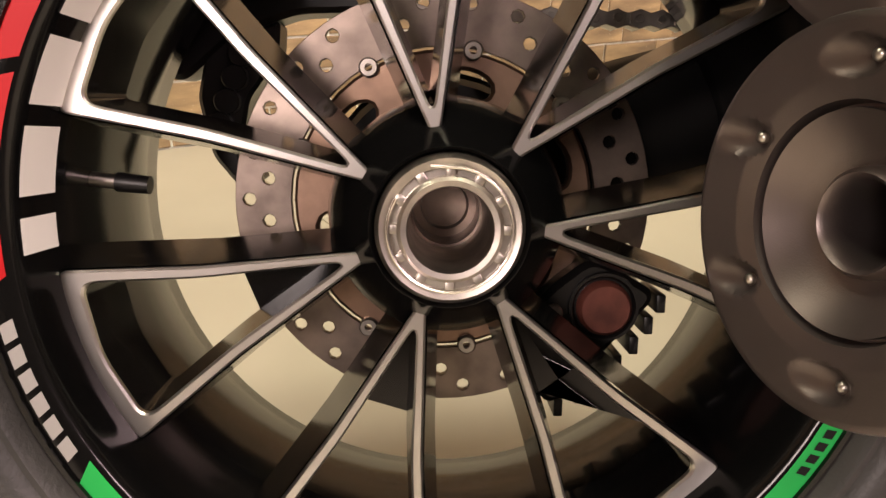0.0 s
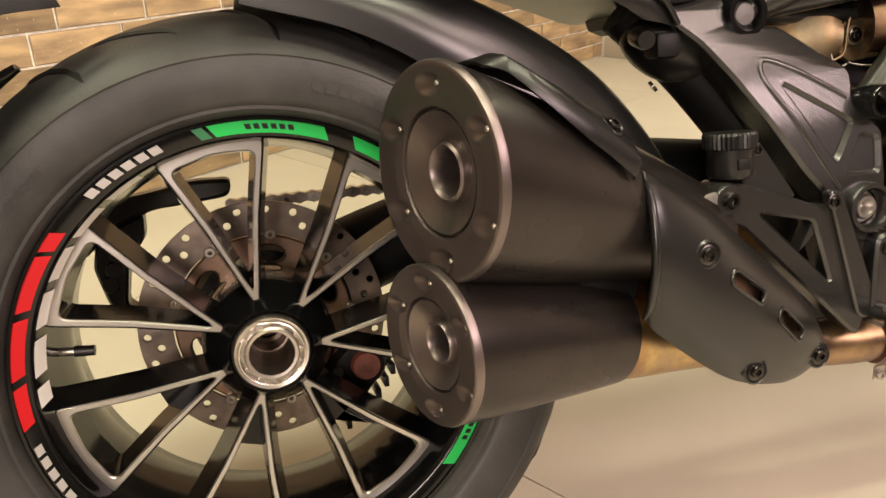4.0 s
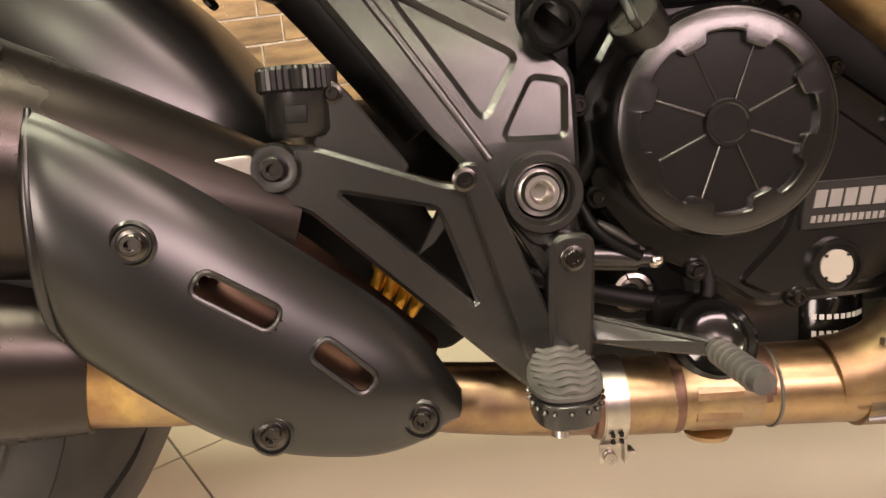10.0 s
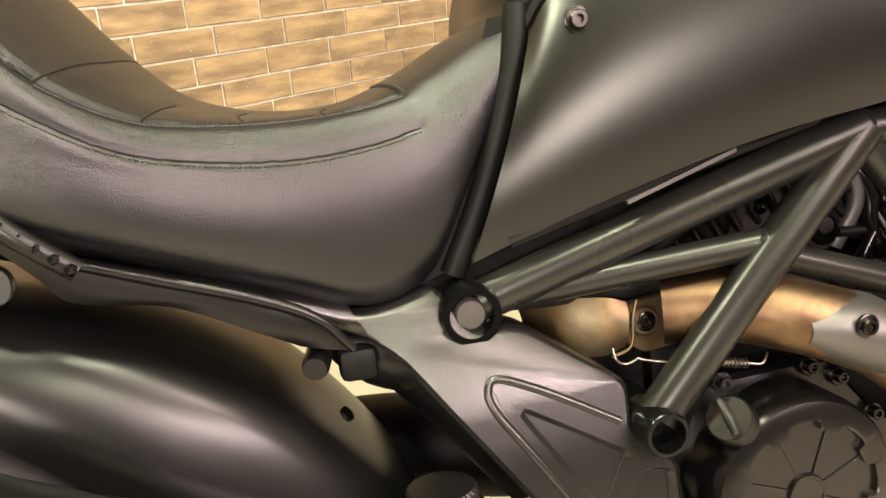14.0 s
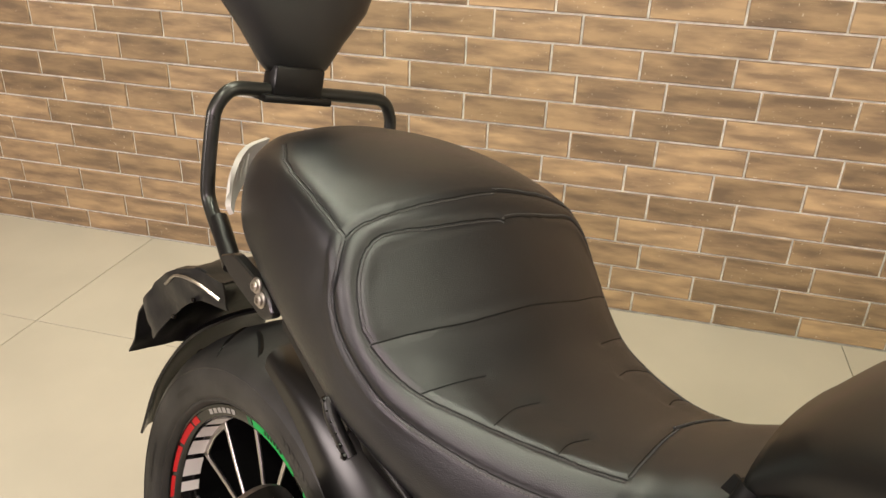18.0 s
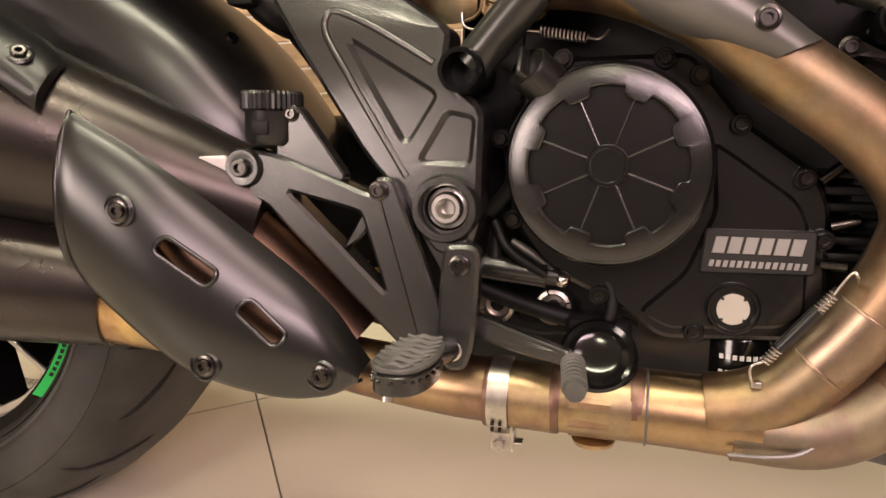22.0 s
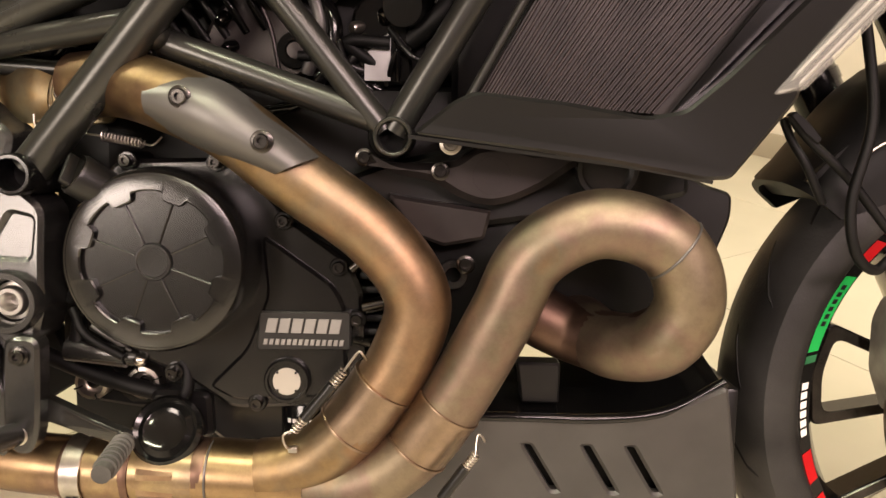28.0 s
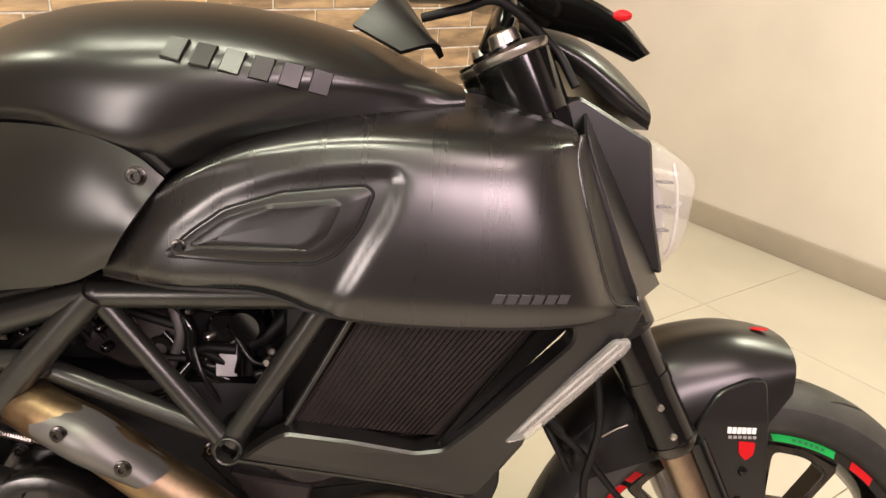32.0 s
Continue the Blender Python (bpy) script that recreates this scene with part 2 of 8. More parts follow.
TANPIPE = heat_metal("tan_pipe", [(0.0, (0.36, 0.28, 0.17)), (0.3, (0.30, 0.22, 0.13)), (0.5, (0.24, 0.155, 0.105)), (0.7, (0.38, 0.29, 0.16)), (1.0, (0.28, 0.21, 0.15))], (3.0, -2.2), 0.33, 0.9)

def glass_material():
    m = bpy.data.materials.new("headlight_glass")
    m.use_nodes = True
    b = m.node_tree.nodes["Principled BSDF"]
    b.inputs["Base Color"].default_value = (0.62, 0.61, 0.59, 1)
    b.inputs["Roughness"].default_value = 0.06
    b.inputs["Alpha"].default_value = 0.26
    return m


GLASS = glass_material()


def brick_material():
    m = material("rustic_brick", (0.440, 0.306, 0.170), 0.5, 0.0, 0.1, 6.5, 0.6, 90, colour2=(0.205, 0.142, 0.088), stretch=(1, 1, 4.5))
    nt = m.node_tree
    b = nt.nodes["Principled BSDF"]
    info = nt.nodes.new("ShaderNodeObjectInfo")
    geo = nt.nodes.new("ShaderNodeNewGeometry")
    addr = nt.nodes.new("ShaderNodeMath")
    nt.links.new(info.outputs["Random"], addr.inputs[0])
    nt.links.new(geo.outputs["Random Per Island"], addr.inputs[1])
    fr = nt.nodes.new("ShaderNodeMath")
    fr.operation = "FRACT"
    nt.links.new(addr.outputs[0], fr.inputs[0])
    hsv = nt.nodes.new("ShaderNodeHueSaturation")
    mr = nt.nodes.new("ShaderNodeMapRange")
    mr.inputs[3].default_value, mr.inputs[4].default_value = 0.74, 1.24
    nt.links.new(fr.outputs[0], mr.inputs[0])
    nt.links.new(mr.outputs[0], hsv.inputs["Value"])
    old = b.inputs["Base Color"].links[0].from_socket
    nt.links.new(old, hsv.inputs["Color"])
    nt.links.new(hsv.outputs[0], b.inputs["Base Color"])
    tc = [n for n in nt.nodes if n.bl_idname == "ShaderNodeTexCoord"][0]
    off = nt.nodes.new("ShaderNodeVectorMath")
    off.operation = "ADD"
    sc = nt.nodes.new("ShaderNodeVectorMath")
    sc.operation = "SCALE"
    sc.inputs["Scale"].default_value = 7.0
    nt.links.new(fr.outputs[0], sc.inputs[0])
    nt.links.new(tc.outputs["Object"], off.inputs[0])
    nt.links.new(sc.outputs[0], off.inputs[1])
    mp = [n for n in nt.nodes if n.bl_idname == "ShaderNodeMapping"][0]
    nt.links.new(off.outputs[0], mp.inputs[0])
    fleck = nt.nodes.new("ShaderNodeTexNoise")
    fleck.inputs["Scale"].default_value = 130.0
    nt.links.new(off.outputs[0], fleck.inputs["Vector"])
    cut = nt.nodes.new("ShaderNodeMapRange")
    cut.inputs[1].default_value, cut.inputs[2].default_value = 0.70, 0.75
    cut.inputs[4].default_value = 0.7
    nt.links.new(fleck.outputs[0], cut.inputs[0])
    pale = nt.nodes.new("ShaderNodeMix")
    pale.data_type = "RGBA"
    pale.inputs[7].default_value = (0.66, 0.56, 0.42, 1)
    nt.links.new(cut.outputs[0], pale.inputs[0])
    nt.links.new(hsv.outputs[0], pale.inputs[6])
    nt.links.new(pale.outputs[2], b.inputs["Base Color"])
    return m


BRICK = brick_material()
MORTAR = material("pale_mortar", (0.850, 0.850, 0.780), 0.9, 0.0, 0.12, 30, 0.5, 200)
TILE = material("cream_floor_tile", (0.54, 0.495, 0.41), 0.32, 0.0, 0.03, 2.5, 0.05, 60)
GROUT = material("floor_grout", (0.22, 0.19, 0.16), 0.9, 0.0, 0.1, 30)
SKIRT = material("cream_skirting", (0.42, 0.37, 0.30), 0.4, 0.0, 0.05, 3, 0.05, 60)
PLASTER = material("white_plaster", (0.69, 0.64, 0.56), 0.8, 0.0, 0.02, 3, 0.1, 150)


# ---------------- mesh helpers ----------------
def finish(bm, angle=38.0):
    bmesh.ops.remove_doubles(bm, verts=bm.verts, dist=1e-6)
    bmesh.ops.recalc_face_normals(bm, faces=bm.faces)
    for f in bm.faces:
        f.smooth = True
    lim = radians(angle)
    for e in bm.edges:
        if len(e.link_faces) == 2 and e.calc_face_angle(0) > lim:
            e.smooth = False
    return bm


def part(name, bm, mat, parent=None, label="", angle=38.0):
    finish(bm, angle)
    me = bpy.data.meshes.new(name)
    bm.to_mesh(me)
    bm.free()
    me.materials.append(mat)
    ob = new(name, me)
    if parent is not None:
        ob.parent = parent
    if label:
        ob["label"] = label
    return ob


def spline(pts, per=8):
    """Catmull-Rom through the points."""
    p = [Vector(q) for q in pts]
    if len(p) < 3:
        return p
    p = [2 * p[0] - p[1]] + p + [2 * p[-1] - p[-2]]
    out = []
    for i in range(1, len(p) - 2):
        a, b, c, d = p[i - 1], p[i], p[i + 1], p[i + 2]
        for k in range(per):
            t = k / per
            out.append(0.5 * (2 * b + (c - a) * t + (2 * a - 5 * b + 4 * c - d) * t * t + (3 * b - a - 3 * c + d) * t ** 3))
    out.append(p[-2])
    return out


def closed_spline(pts, per=6):
    p = [Vector(q) for q in pts]
    n = len(p)
    out = []
    for i in range(n):
        a, b, c, d = p[i - 1], p[i], p[(i + 1) % n], p[(i + 2) % n]
        for k in range(per):
            t = k / per
            out.append(0.5 * (2 * b + (c - a) * t + (2 * a - 5 * b + 4 * c - d) * t * t + (3 * b - a - 3 * c + d) * t ** 3))
    return out


def skin(bm, rings, cap0=True, cap1=True, closed=True):
    vs = [[bm.verts.new(p) for p in r] for r in rings]
    n = len(vs[0])
    for a, b in zip(vs, vs[1:]):
        for i in range(n if closed else n - 1):
            j = (i + 1) % n
            bm.faces.new((a[i], a[j], b[j], b[i]))
    if cap0:
        bm.faces.new(vs[0])
    if cap1:
        bm.faces.new(vs[-1])
    return bm


def tube(pts, radius, seg=14, smooth=True, per=8, bm=None, hollow=0.0):
    """A round tube through points; radius a number or one per point."""
    bm = bm or bmesh.new()
    raw = [Vector(p) for p in pts]
    line = spline(raw, per) if smooth and len(raw) > 2 else raw
    n = len(line)
    if isinstance(radius, (int, float)):
        rad = [radius] * n
    else:
        rad = [float(np.interp(i / (n - 1) * (len(radius) - 1), range(len(radius)), radius)) for i in range(n)]
    up = None
    rings = []
    for i, p in enumerate(line):
        d = (line[min(i + 1, n - 1)] - line[max(i - 1, 0)]).normalized()
        if up is None:
            up = d.orthogonal().normalized()
        up = (up - d * up.dot(d)).normalized()
        side = d.cross(up)
        rings.append([p + rad[i] * (math.cos(2 * math.pi * k / seg) * up + math.sin(2 * math.pi * k / seg) * side) for k in range(seg)])
    if hollow:
        inner = []
        for r, p in zip(rings, line):
            inner.append([p + (q - p) * hollow for q in r])
        skin(bm, inner[::-1][:1] + rings[::-1] + inner + inner[-1:], False, False)
        return bm
    return skin(bm, rings)


def revolve(profile, centre, axis, seg=40, bm=None, closed=False):
    """profile: (radius, along) pairs, turned round the axis through centre."""
    bm = bm or bmesh.new()
    c, a = Vector(centre), Vector(axis).normalized()
    u = a.orthogonal().normalized()
    if abs(a.y) > 0.9:
        u = Vector((1, 0, 0))
        u = (u - a * u.dot(a)).normalized()
    v = a.cross(u)
    rings = []
    for r, h in profile:
        r = max(r, 1e-5)
        rings.append([c + a * h + r * (math.cos(2 * math.pi * k / seg) * u + math.sin(2 * math.pi * k / seg) * v) for k in range(seg)])
    if closed:
        rings.append(rings[0])
    return skin(bm, rings, not closed, not closed)


def offset2(poly, d):
    """A closed outline moved inwards by d (counter-clockwise outlines)."""
    n = len(poly)
    area = sum(poly[i][0] * poly[(i + 1) % n][1] - poly[(i + 1) % n][0] * poly[i][1] for i in range(n))
    s = 1 if area > 0 else -1
    out = []
    for i in range(n):
        p, q, r = Vector(poly[i - 1]), Vector(poly[i]), Vector(poly[(i + 1) % n])
        e1, e2 = (q - p), (r - q)
        if e1.length < 1e-9 or e2.length < 1e-9:
            out.append(tuple(q))
            continue
        n1, n2 = Vector((-e1.y, e1.x)).normalized(), Vector((-e2.y, e2.x)).normalized()
        m = n1 + n2
        if m.length < 1e-6:
            m = n1
        m = m.normalized()
        k = min(2.0, 1.0 / max(0.35, m.dot(n1)))
        out.append(tuple(q + m * (s * d * k)))
    return out


def rounded(poly, r, seg=4):
    """Rounds the corners of a closed 2D outline."""
    out, n = [], len(poly)
    for i in range(n):
        p, q, w = Vector(poly[i - 1]), Vector(poly[i]), Vector(poly[(i + 1) % n])
        a, b = p - q, w - q
        rr = min(r, a.length * 0.45, b.length * 0.45)
        s, e = q + a.normalized() * rr, q + b.normalized() * rr
        for k in range(seg + 1):
            t = k / seg
            out.append(tuple((1 - t) ** 2 * s + 2 * t * (1 - t) * q + t * t * e))
    return out


def plate(outline, y0, y1, chamfer=0.002, holes=(), bm=None, at=None):
    """A plate from a closed outline in x, z between y0 (towards the viewer) and y1. y0 may be a function of x, z; y1 then counts from it.
    at: turns (x, y, z) into a place."""
    bm = bm or bmesh.new()
    f0 = y0 if callable(y0) else (lambda x, z: y0)
    f1 = (lambda x, z: y0(x, z) + y1) if callable(y0) else (lambda x, z: y1)
    put = at or (lambda x, y, z: (x, y, z))
    loops = [outline, *holes]
    tops, backs = [], []
    sgn = 1 if f1(*outline[0]) > f0(*outline[0]) else -1
    for n, lp in enumerate(loops):
        inner = offset2(lp, chamfer if n == 0 else -chamfer) if chamfer else lp
        v0 = [bm.verts.new(put(x, f0(x, z), z)) for x, z in inner]
        v1 = [bm.verts.new(put(x, f0(x, z) + sgn * chamfer, z)) for x, z in lp] if chamfer else v0
        v2 = [bm.verts.new(put(x, f1(x, z), z)) for x, z in lp]
        m = len(lp)
        for i in range(m):
            j = (i + 1) % m
            if chamfer:
                bm.faces.new((v0[i], v0[j], v1[j], v1[i]))
            bm.faces.new((v1[i], v1[j], v2[j], v2[i]))
        tops.append((inner, v0))
        backs.append((lp, v2))
    from_tess = tessellate
    for group in (tops, backs):
        flat = [v for _, vs in group for v in vs]
        for tri in from_tess([[Vector((x, z, 0)) for x, z in lp] for lp, _ in group]):
            try:
                bm.faces.new([flat[k] for k in tri])
            except ValueError:
                pass
    return bm


from mathutils.geometry import tessellate_polygon as tessellate


def box(x0, x1, y0, y1, z0, z1, bevel=0.0, bm=None):
    bm = bm or bmesh.new()
    b2 = bmesh.new()
    bmesh.ops.create_cube(b2, size=1.0)
    bmesh.ops.scale(b2, vec=(x1 - x0, y1 - y0, z1 - z0), verts=b2.verts)
    bmesh.ops.translate(b2, vec=((x0 + x1) / 2, (y0 + y1) / 2, (z0 + z1) / 2), verts=b2.verts)
    if bevel:
        bmesh.ops.bevel(b2, geom=b2.edges, offset=bevel, segments=2, affect="EDGES", profile=0.5)
    me = bpy.data.meshes.new("tmp")
    b2.to_mesh(me)
    b2.free()
    bm.from_mesh(me)
    bpy.data.meshes.remove(me)
    return bm


def blob(c, r, bm=None, sub=2, axes=None):
    """An ellipsoid."""
    bm = bm or bmesh.new()
    b2 = bmesh.new()
    bmesh.ops.create_icosphere(b2, subdivisions=sub, radius=1.0)
    bmesh.ops.scale(b2, vec=r, verts=b2.verts)
    if axes is not None:
        bmesh.ops.rotate(b2, matrix=axes, verts=b2.verts)
    bmesh.ops.translate(b2, vec=c, verts=b2.verts)
    me = bpy.data.meshes.new("tmp")
    b2.to_mesh(me)
    b2.free()
    bm.from_mesh(me)
    bpy.data.meshes.remove(me)
    return bm


def disc_at(c, r, y0, y1, seg=32, hole=0.0, bevel=0.001):
    """A short cylinder along y at (x, z) = c, its face at y0."""
    pr = [(hole, y0), (r - bevel, y0), (r, y0 + bevel), (r, y1), (hole, y1)]
    return revolve(pr, (c[0], 0, c[1]), (0, 1, 0), seg, closed=True)


def thing(name, m, label, category, group="", kind=""):
    ob = new(name)
    ob.matrix_world = m
    return tagged(ob, label, category, group, kind)


def bolt_mesh(bm, c, r, axis=(0, -1, 0), h=None, seg=16):
    """A socket-head bolt: head with a bevelled rim and a sunk six-sided socket."""
    h = h or r * 0.7
    a = Vector(axis).normalized()
    revolve([(r, -0.3 * h), (r, 0.75 * h), (0.86 * r, h), (0.5 * r, h), (0.46 * r, 0.35 * h), (0.0, 0.35 * h)], c, a, seg, bm)
    return bm


def bolt(c, r, parent, axis=(0, -1, 0), mat=None, washer=True, name="bolt", h=None):
    bm = bmesh.new()
    bolt_mesh(bm, c, r, axis, h)
    if washer:
        revolve([(0.0, -0.3 * r), (1.45 * r, -0.3 * r), (1.45 * r, 0.05 * r), (1.3 * r, 0.12 * r), (0.0, 0.12 * r)], c, axis, 20, bm)
    return part(name, bm, mat or DARKSTEEL, parent)


# Unseen closing walls and ceiling: kept dark to dim what the paint reflects.
DARKWALL = material("dark_closing_wall", (0.10, 0.085, 0.075), 0.7, 0.0, 0.10, 3, 0.1, 150)
BACKWALL = material("dim_plaster", (0.26, 0.225, 0.19), 0.8, 0.0, 0.04, 3, 0.1, 150)
PLATEDARK = material("maker_plate", (0.03, 0.029, 0.028), 0.35, 0.4, 0.1, 30, 0.1, 700)
THREAD = material("seat_thread", (0.06, 0.057, 0.056), 0.6, 0.0, 0.1, 60)
BRUSHED = material("brushed_satin_black", (0.0055, 0.0050, 0.0050), 0.28, 0.0, 0.06, 9, 0.010, 260, spec=0.85, rough_vary=0.03, stretch=(9, 1, 0.8))
PALELENS = material("pale_lens_plastic", (0.50, 0.47, 0.44), 0.25, 0.0, 0.05, 30)


PLATEMARK = material("dull_silver_mark", (0.30, 0.29, 0.28), 0.4, 0.5, 0.05, 30)
DULLMARK = material("dull_grey_mark", (0.045, 0.042, 0.042), 0.4, 0.4, 0.05, 30)
CAPMETAL = material("muffler_cap_metal", (0.170, 0.142, 0.135), 0.36, 0.9, 0.10, 10, 0.10, 1500)
PANELMATTE = material("matte_side_panel", (0.0070, 0.0070, 0.0064), 0.30, 0.0, 0.10, 5, 0.04, 900, spec=0.60, rough_vary=0.05)
PANBLACK = material("belly_pan_plastic", (0.042, 0.040, 0.038), 0.42, 0.0, 0.12, 14, 0.10, 700, spec=0.6)
HEADCAST = material("cast_grey_brown", (0.040, 0.034, 0.033), 0.36, 0.6, 0.10, 25, 0.14, 1100)
COLLECTOR = heat_metal("mottled_collector", [(0.0, (0.34, 0.25, 0.125)), (0.3, (0.40, 0.29, 0.13)), (0.45, (0.27, 0.17, 0.10)), (0.6, (0.36, 0.25, 0.12)), (0.75, (0.21, 0.135, 0.10)), (1.0, (0.33, 0.23, 0.13))], (1.6, -1.2), 0.30, 1.1)
PALEPIPE = heat_metal("pale_pipe", [(0.0, (0.55, 0.46, 0.32)), (0.5, (0.44, 0.34, 0.22)), (1.0, (0.30, 0.20, 0.13))], (4.0, -2.9), 0.36, 1.1)
BROWNPIPE = heat_metal("brown_pipe", [(0.0, (0.25, 0.145, 0.105)), (0.5, (0.19, 0.115, 0.088)), (1.0, (0.15, 0.095, 0.072))], (0.9, -0.4), 0.4, 0.5)


# ---------------- room ----------------
# The brick wall runs along S from O; N points through it.
O, S, N = Vector((-2.096, 0.344, 0)), Vector((0.837, 0.547, 0)), Vector((-0.547, 0.837, 0))
ROOM = Matrix(((S.x, N.x, 0, O.x), (S.y, N.y, 0, O.y), (0, 0, 1, 0), (0, 0, 0, 1)))
S_MIN, S_MAX, N_MIN, HIGH = -2.4, 4.76, -6.2, 2.75


def room_piece(name, bm, mat, label, category):
    ob = part(name, bm, mat)
    ob.matrix_world = ROOM
    return tagged(ob, label, category, kind="structure")


wall_north = room_piece("wall_north", box(S_MIN - 0.15, S_MAX + 0.15, 0.004, 0.15, -0.1, HIGH), MORTAR, "rustic brown brick wall with pale mortar joints", "wall")
wall_east = room_piece("wall_east", box(S_MAX, S_MAX + 0.15, N_MIN - 0.15, 0.003, -0.1, HIGH), PLASTER, "plain cream white painted plaster wall", "wall")
wall_south = room_piece("wall_south", box(S_MIN - 0.15, S_MAX + 0.15, N_MIN - 0.15, N_MIN, -0.1, HIGH), DARKWALL, "plain unseen closing wall, darkened to dim reflections", "wall")
wall_west = room_piece("wall_west", box(S_MIN - 0.15, S_MIN, N_MIN, 0.003, -0.1, HIGH), BACKWALL, "dim brown-grey painted plaster wall", "wall")
ceiling = room_piece("ceiling", box(S_MIN - 0.15, S_MAX + 0.15, N_MIN - 0.15, 0.15, HIGH, HIGH + 0.12), BACKWALL, "plain dim painted ceiling", "ceiling")
baseboard = room_piece("baseboard", box(S_MAX - 0.013, S_MAX - 0.0005, N_MIN + 0.02, -0.02, 0.0, 0.10, 0.003), SKIRT, "low cream tile skirting along the white wall", "skirting")
floor = room_piece("floor", box(S_MIN - 0.15, S_MAX + 0.15, N_MIN - 0.15, 0.15, -0.2, -0.004), GROUT, "cream polished floor tiles with thin dark joints", "floor")

# ---------------- motorcycle ----------------
# Built upright in its own frame: x ahead, y to its left, rear axle over x = 0; leaning on its side stand.
LEAN = -12.9
bike = thing("motorcycle", pose(0, 0, 0, LEAN, 0, 0), "matte black muscle motorcycle parked leaning on the cream tiled floor", "motorcycle")
HUB = Vector((0, 0, 0.331))


# ---- rear wheel ----
def ring_at(a, r, y):
    return Vector((HUB.x + r * math.cos(a), y, HUB.z + r * math.sin(a)))


prof = [(0.2215, -0.099), (0.2245, -0.1065), (0.2275, -0.1125), (0.2300, -0.1150), (0.2330, -0.1150), (0.2360, -0.1185), (0.2400, -0.1205), (0.262, -0.1235), (0.2745, -0.1215), (0.2760, -0.1225), (0.2790, -0.1205), (0.286, -0.1155), (0.302, -0.097), (0.313, -0.070), (0.321, -0.036), (0.324, 0.0)]
prof = prof + [(r, -y) for r, y in prof[-2::-1]] + [(0.2195, 0.092), (0.2195, -0.092)]
rear_wheel = part("rear_wheel", revolve([(0.2205, -0.1070), (0.2232, -0.1070), (0.2245, -0.1045), (0.2245, -0.100), (0.2205, -0.098), (0.2205, -0.1045), (0.2080, -0.1040), (0.2055, -0.1020), (0.2035, -0.094), (0.199, -0.06), (0.196, -0.03), (0.192, 0.0), (0.196, 0.07), (0.21, 0.095), (0.215, 0.10), (0.215, 0.09), (0.205, 0.06), (0.207, -0.05), (0.216, -0.095), (0.219, -0.100)], HUB, (0, 1, 0), 96, closed=True), GLOSS, bike, "gloss black rim with machined silver spoke faces")
part("tyre", revolve(prof, HUB, (0, 1, 0), 96, closed=True), RUBBER, rear_wheel, "wide black tyre with worn grooves")

TIP = [radians(99 + i * 360 / 7) for i in range(7)]


def spoke_y(r):
    return -0.070 - 0.002 * (r - 0.05) / 0.145


def polar(poly):
    return [(HUB.x + r * math.cos(a), HUB.z + r * math.sin(a)) for r, a in poly]


def wheel_y(x, z):
    return spoke_y(math.hypot(x - HUB.x, z - HUB.z))


def spoke_body(front, front_hole, back, back_hole, depth):
    """A spoke that widens towards its back, with a tapering window through it."""
    bm = bmesh.new()
    rows = []
    for lp, d in ((front, 0.0024), (back, depth), (back_hole, depth), (front_hole, 0.0024)):
        rows.append([bm.verts.new((x, wheel_y(x, z) + d, z)) for x, z in lp])
    for p, q in (rows[:2], rows[2:]):
        for k in range(len(p)):
            bm.faces.new((p[k], p[(k + 1) % len(p)], q[(k + 1) % len(p)], q[k]))
    flat = rows[1] + rows[2]
    for tri3 in tessellate([[Vector((x, z, 0)) for x, z in lp] for lp in (back, back_hole)]):
        bm.faces.new([flat[k] for k in tri3])
    return bm


for a in TIP:
    h = radians(14.2)
    ends = polar([(0.130, a + h * 0.80), (0.2015, a + h), (0.204, a + h * 0.4), (0.204, a - h * 0.4), (0.2015, a - h), (0.130, a - h * 0.80)])
    tip = polar([(0.0465, a - 0.05), (0.0465, a + 0.05)])
    out = rounded(tip + ends, 0.0045, 5)
    hole = rounded(offset2(polar([(0.043, a), (0.130, a + h * 0.80), (0.1990, a + h * 0.985), (0.2005, a), (0.1990, a - h * 0.985), (0.130, a - h * 0.80)]), 0.0062), 0.0095, 5)
    part("spoke_face", plate(out, wheel_y, 0.004, 0.0012, [hole]), MACHINED, rear_wheel, "bright machined spoke edge")
    back = rounded(offset2(tip + ends, -0.0075), 0.006, 5)
    part("spoke", spoke_body(offset2(out, -0.0010), offset2(hole, -0.0014), back, offset2(hole, 0.0035), 0.046), GLOSS, rear_wheel)
part("hub", revolve([(0.030, 0.06), (0.064, 0.05), (0.066, -0.035), (0.061, -0.056), (0.051, -0.068), (0.0435, -0.082), (0.0405, -0.086), (0.0385, -0.083), (0.0385, -0.02)], HUB, (0, 1, 0), 64, closed=True), GLOSS, rear_wheel)
nut = part("axle_nut", revolve([(r * 0.92, y) for r, y in [(0.0405, -0.070), (0.0405, -0.0885), (0.038, -0.0915), (0.0335, -0.0905), (0.033, -0.087), (0.029, -0.087), (0.0285, -0.0915), (0.0265, -0.093), (0.0235, -0.0925), (0.0228, -0.089), (0.0228, 0.05), (0.0405, 0.05)]], HUB, (0, 1, 0), 64, closed=True), STEEL, rear_wheel, "steel castellated axle nut with a spring clip")
for i in range(12):
    a = i * math.pi / 6
    part("nut_notch", box(-0.0024, 0.0024, -0.0022, 0.0022, -0.0028, 0.0028, 0.0006), STEEL, nut).matrix_local = Matrix.Translation(ring_at(a, 0.0287, -0.0885)) @ Matrix.Rotation(-a + math.pi / 2, 4, "Y")
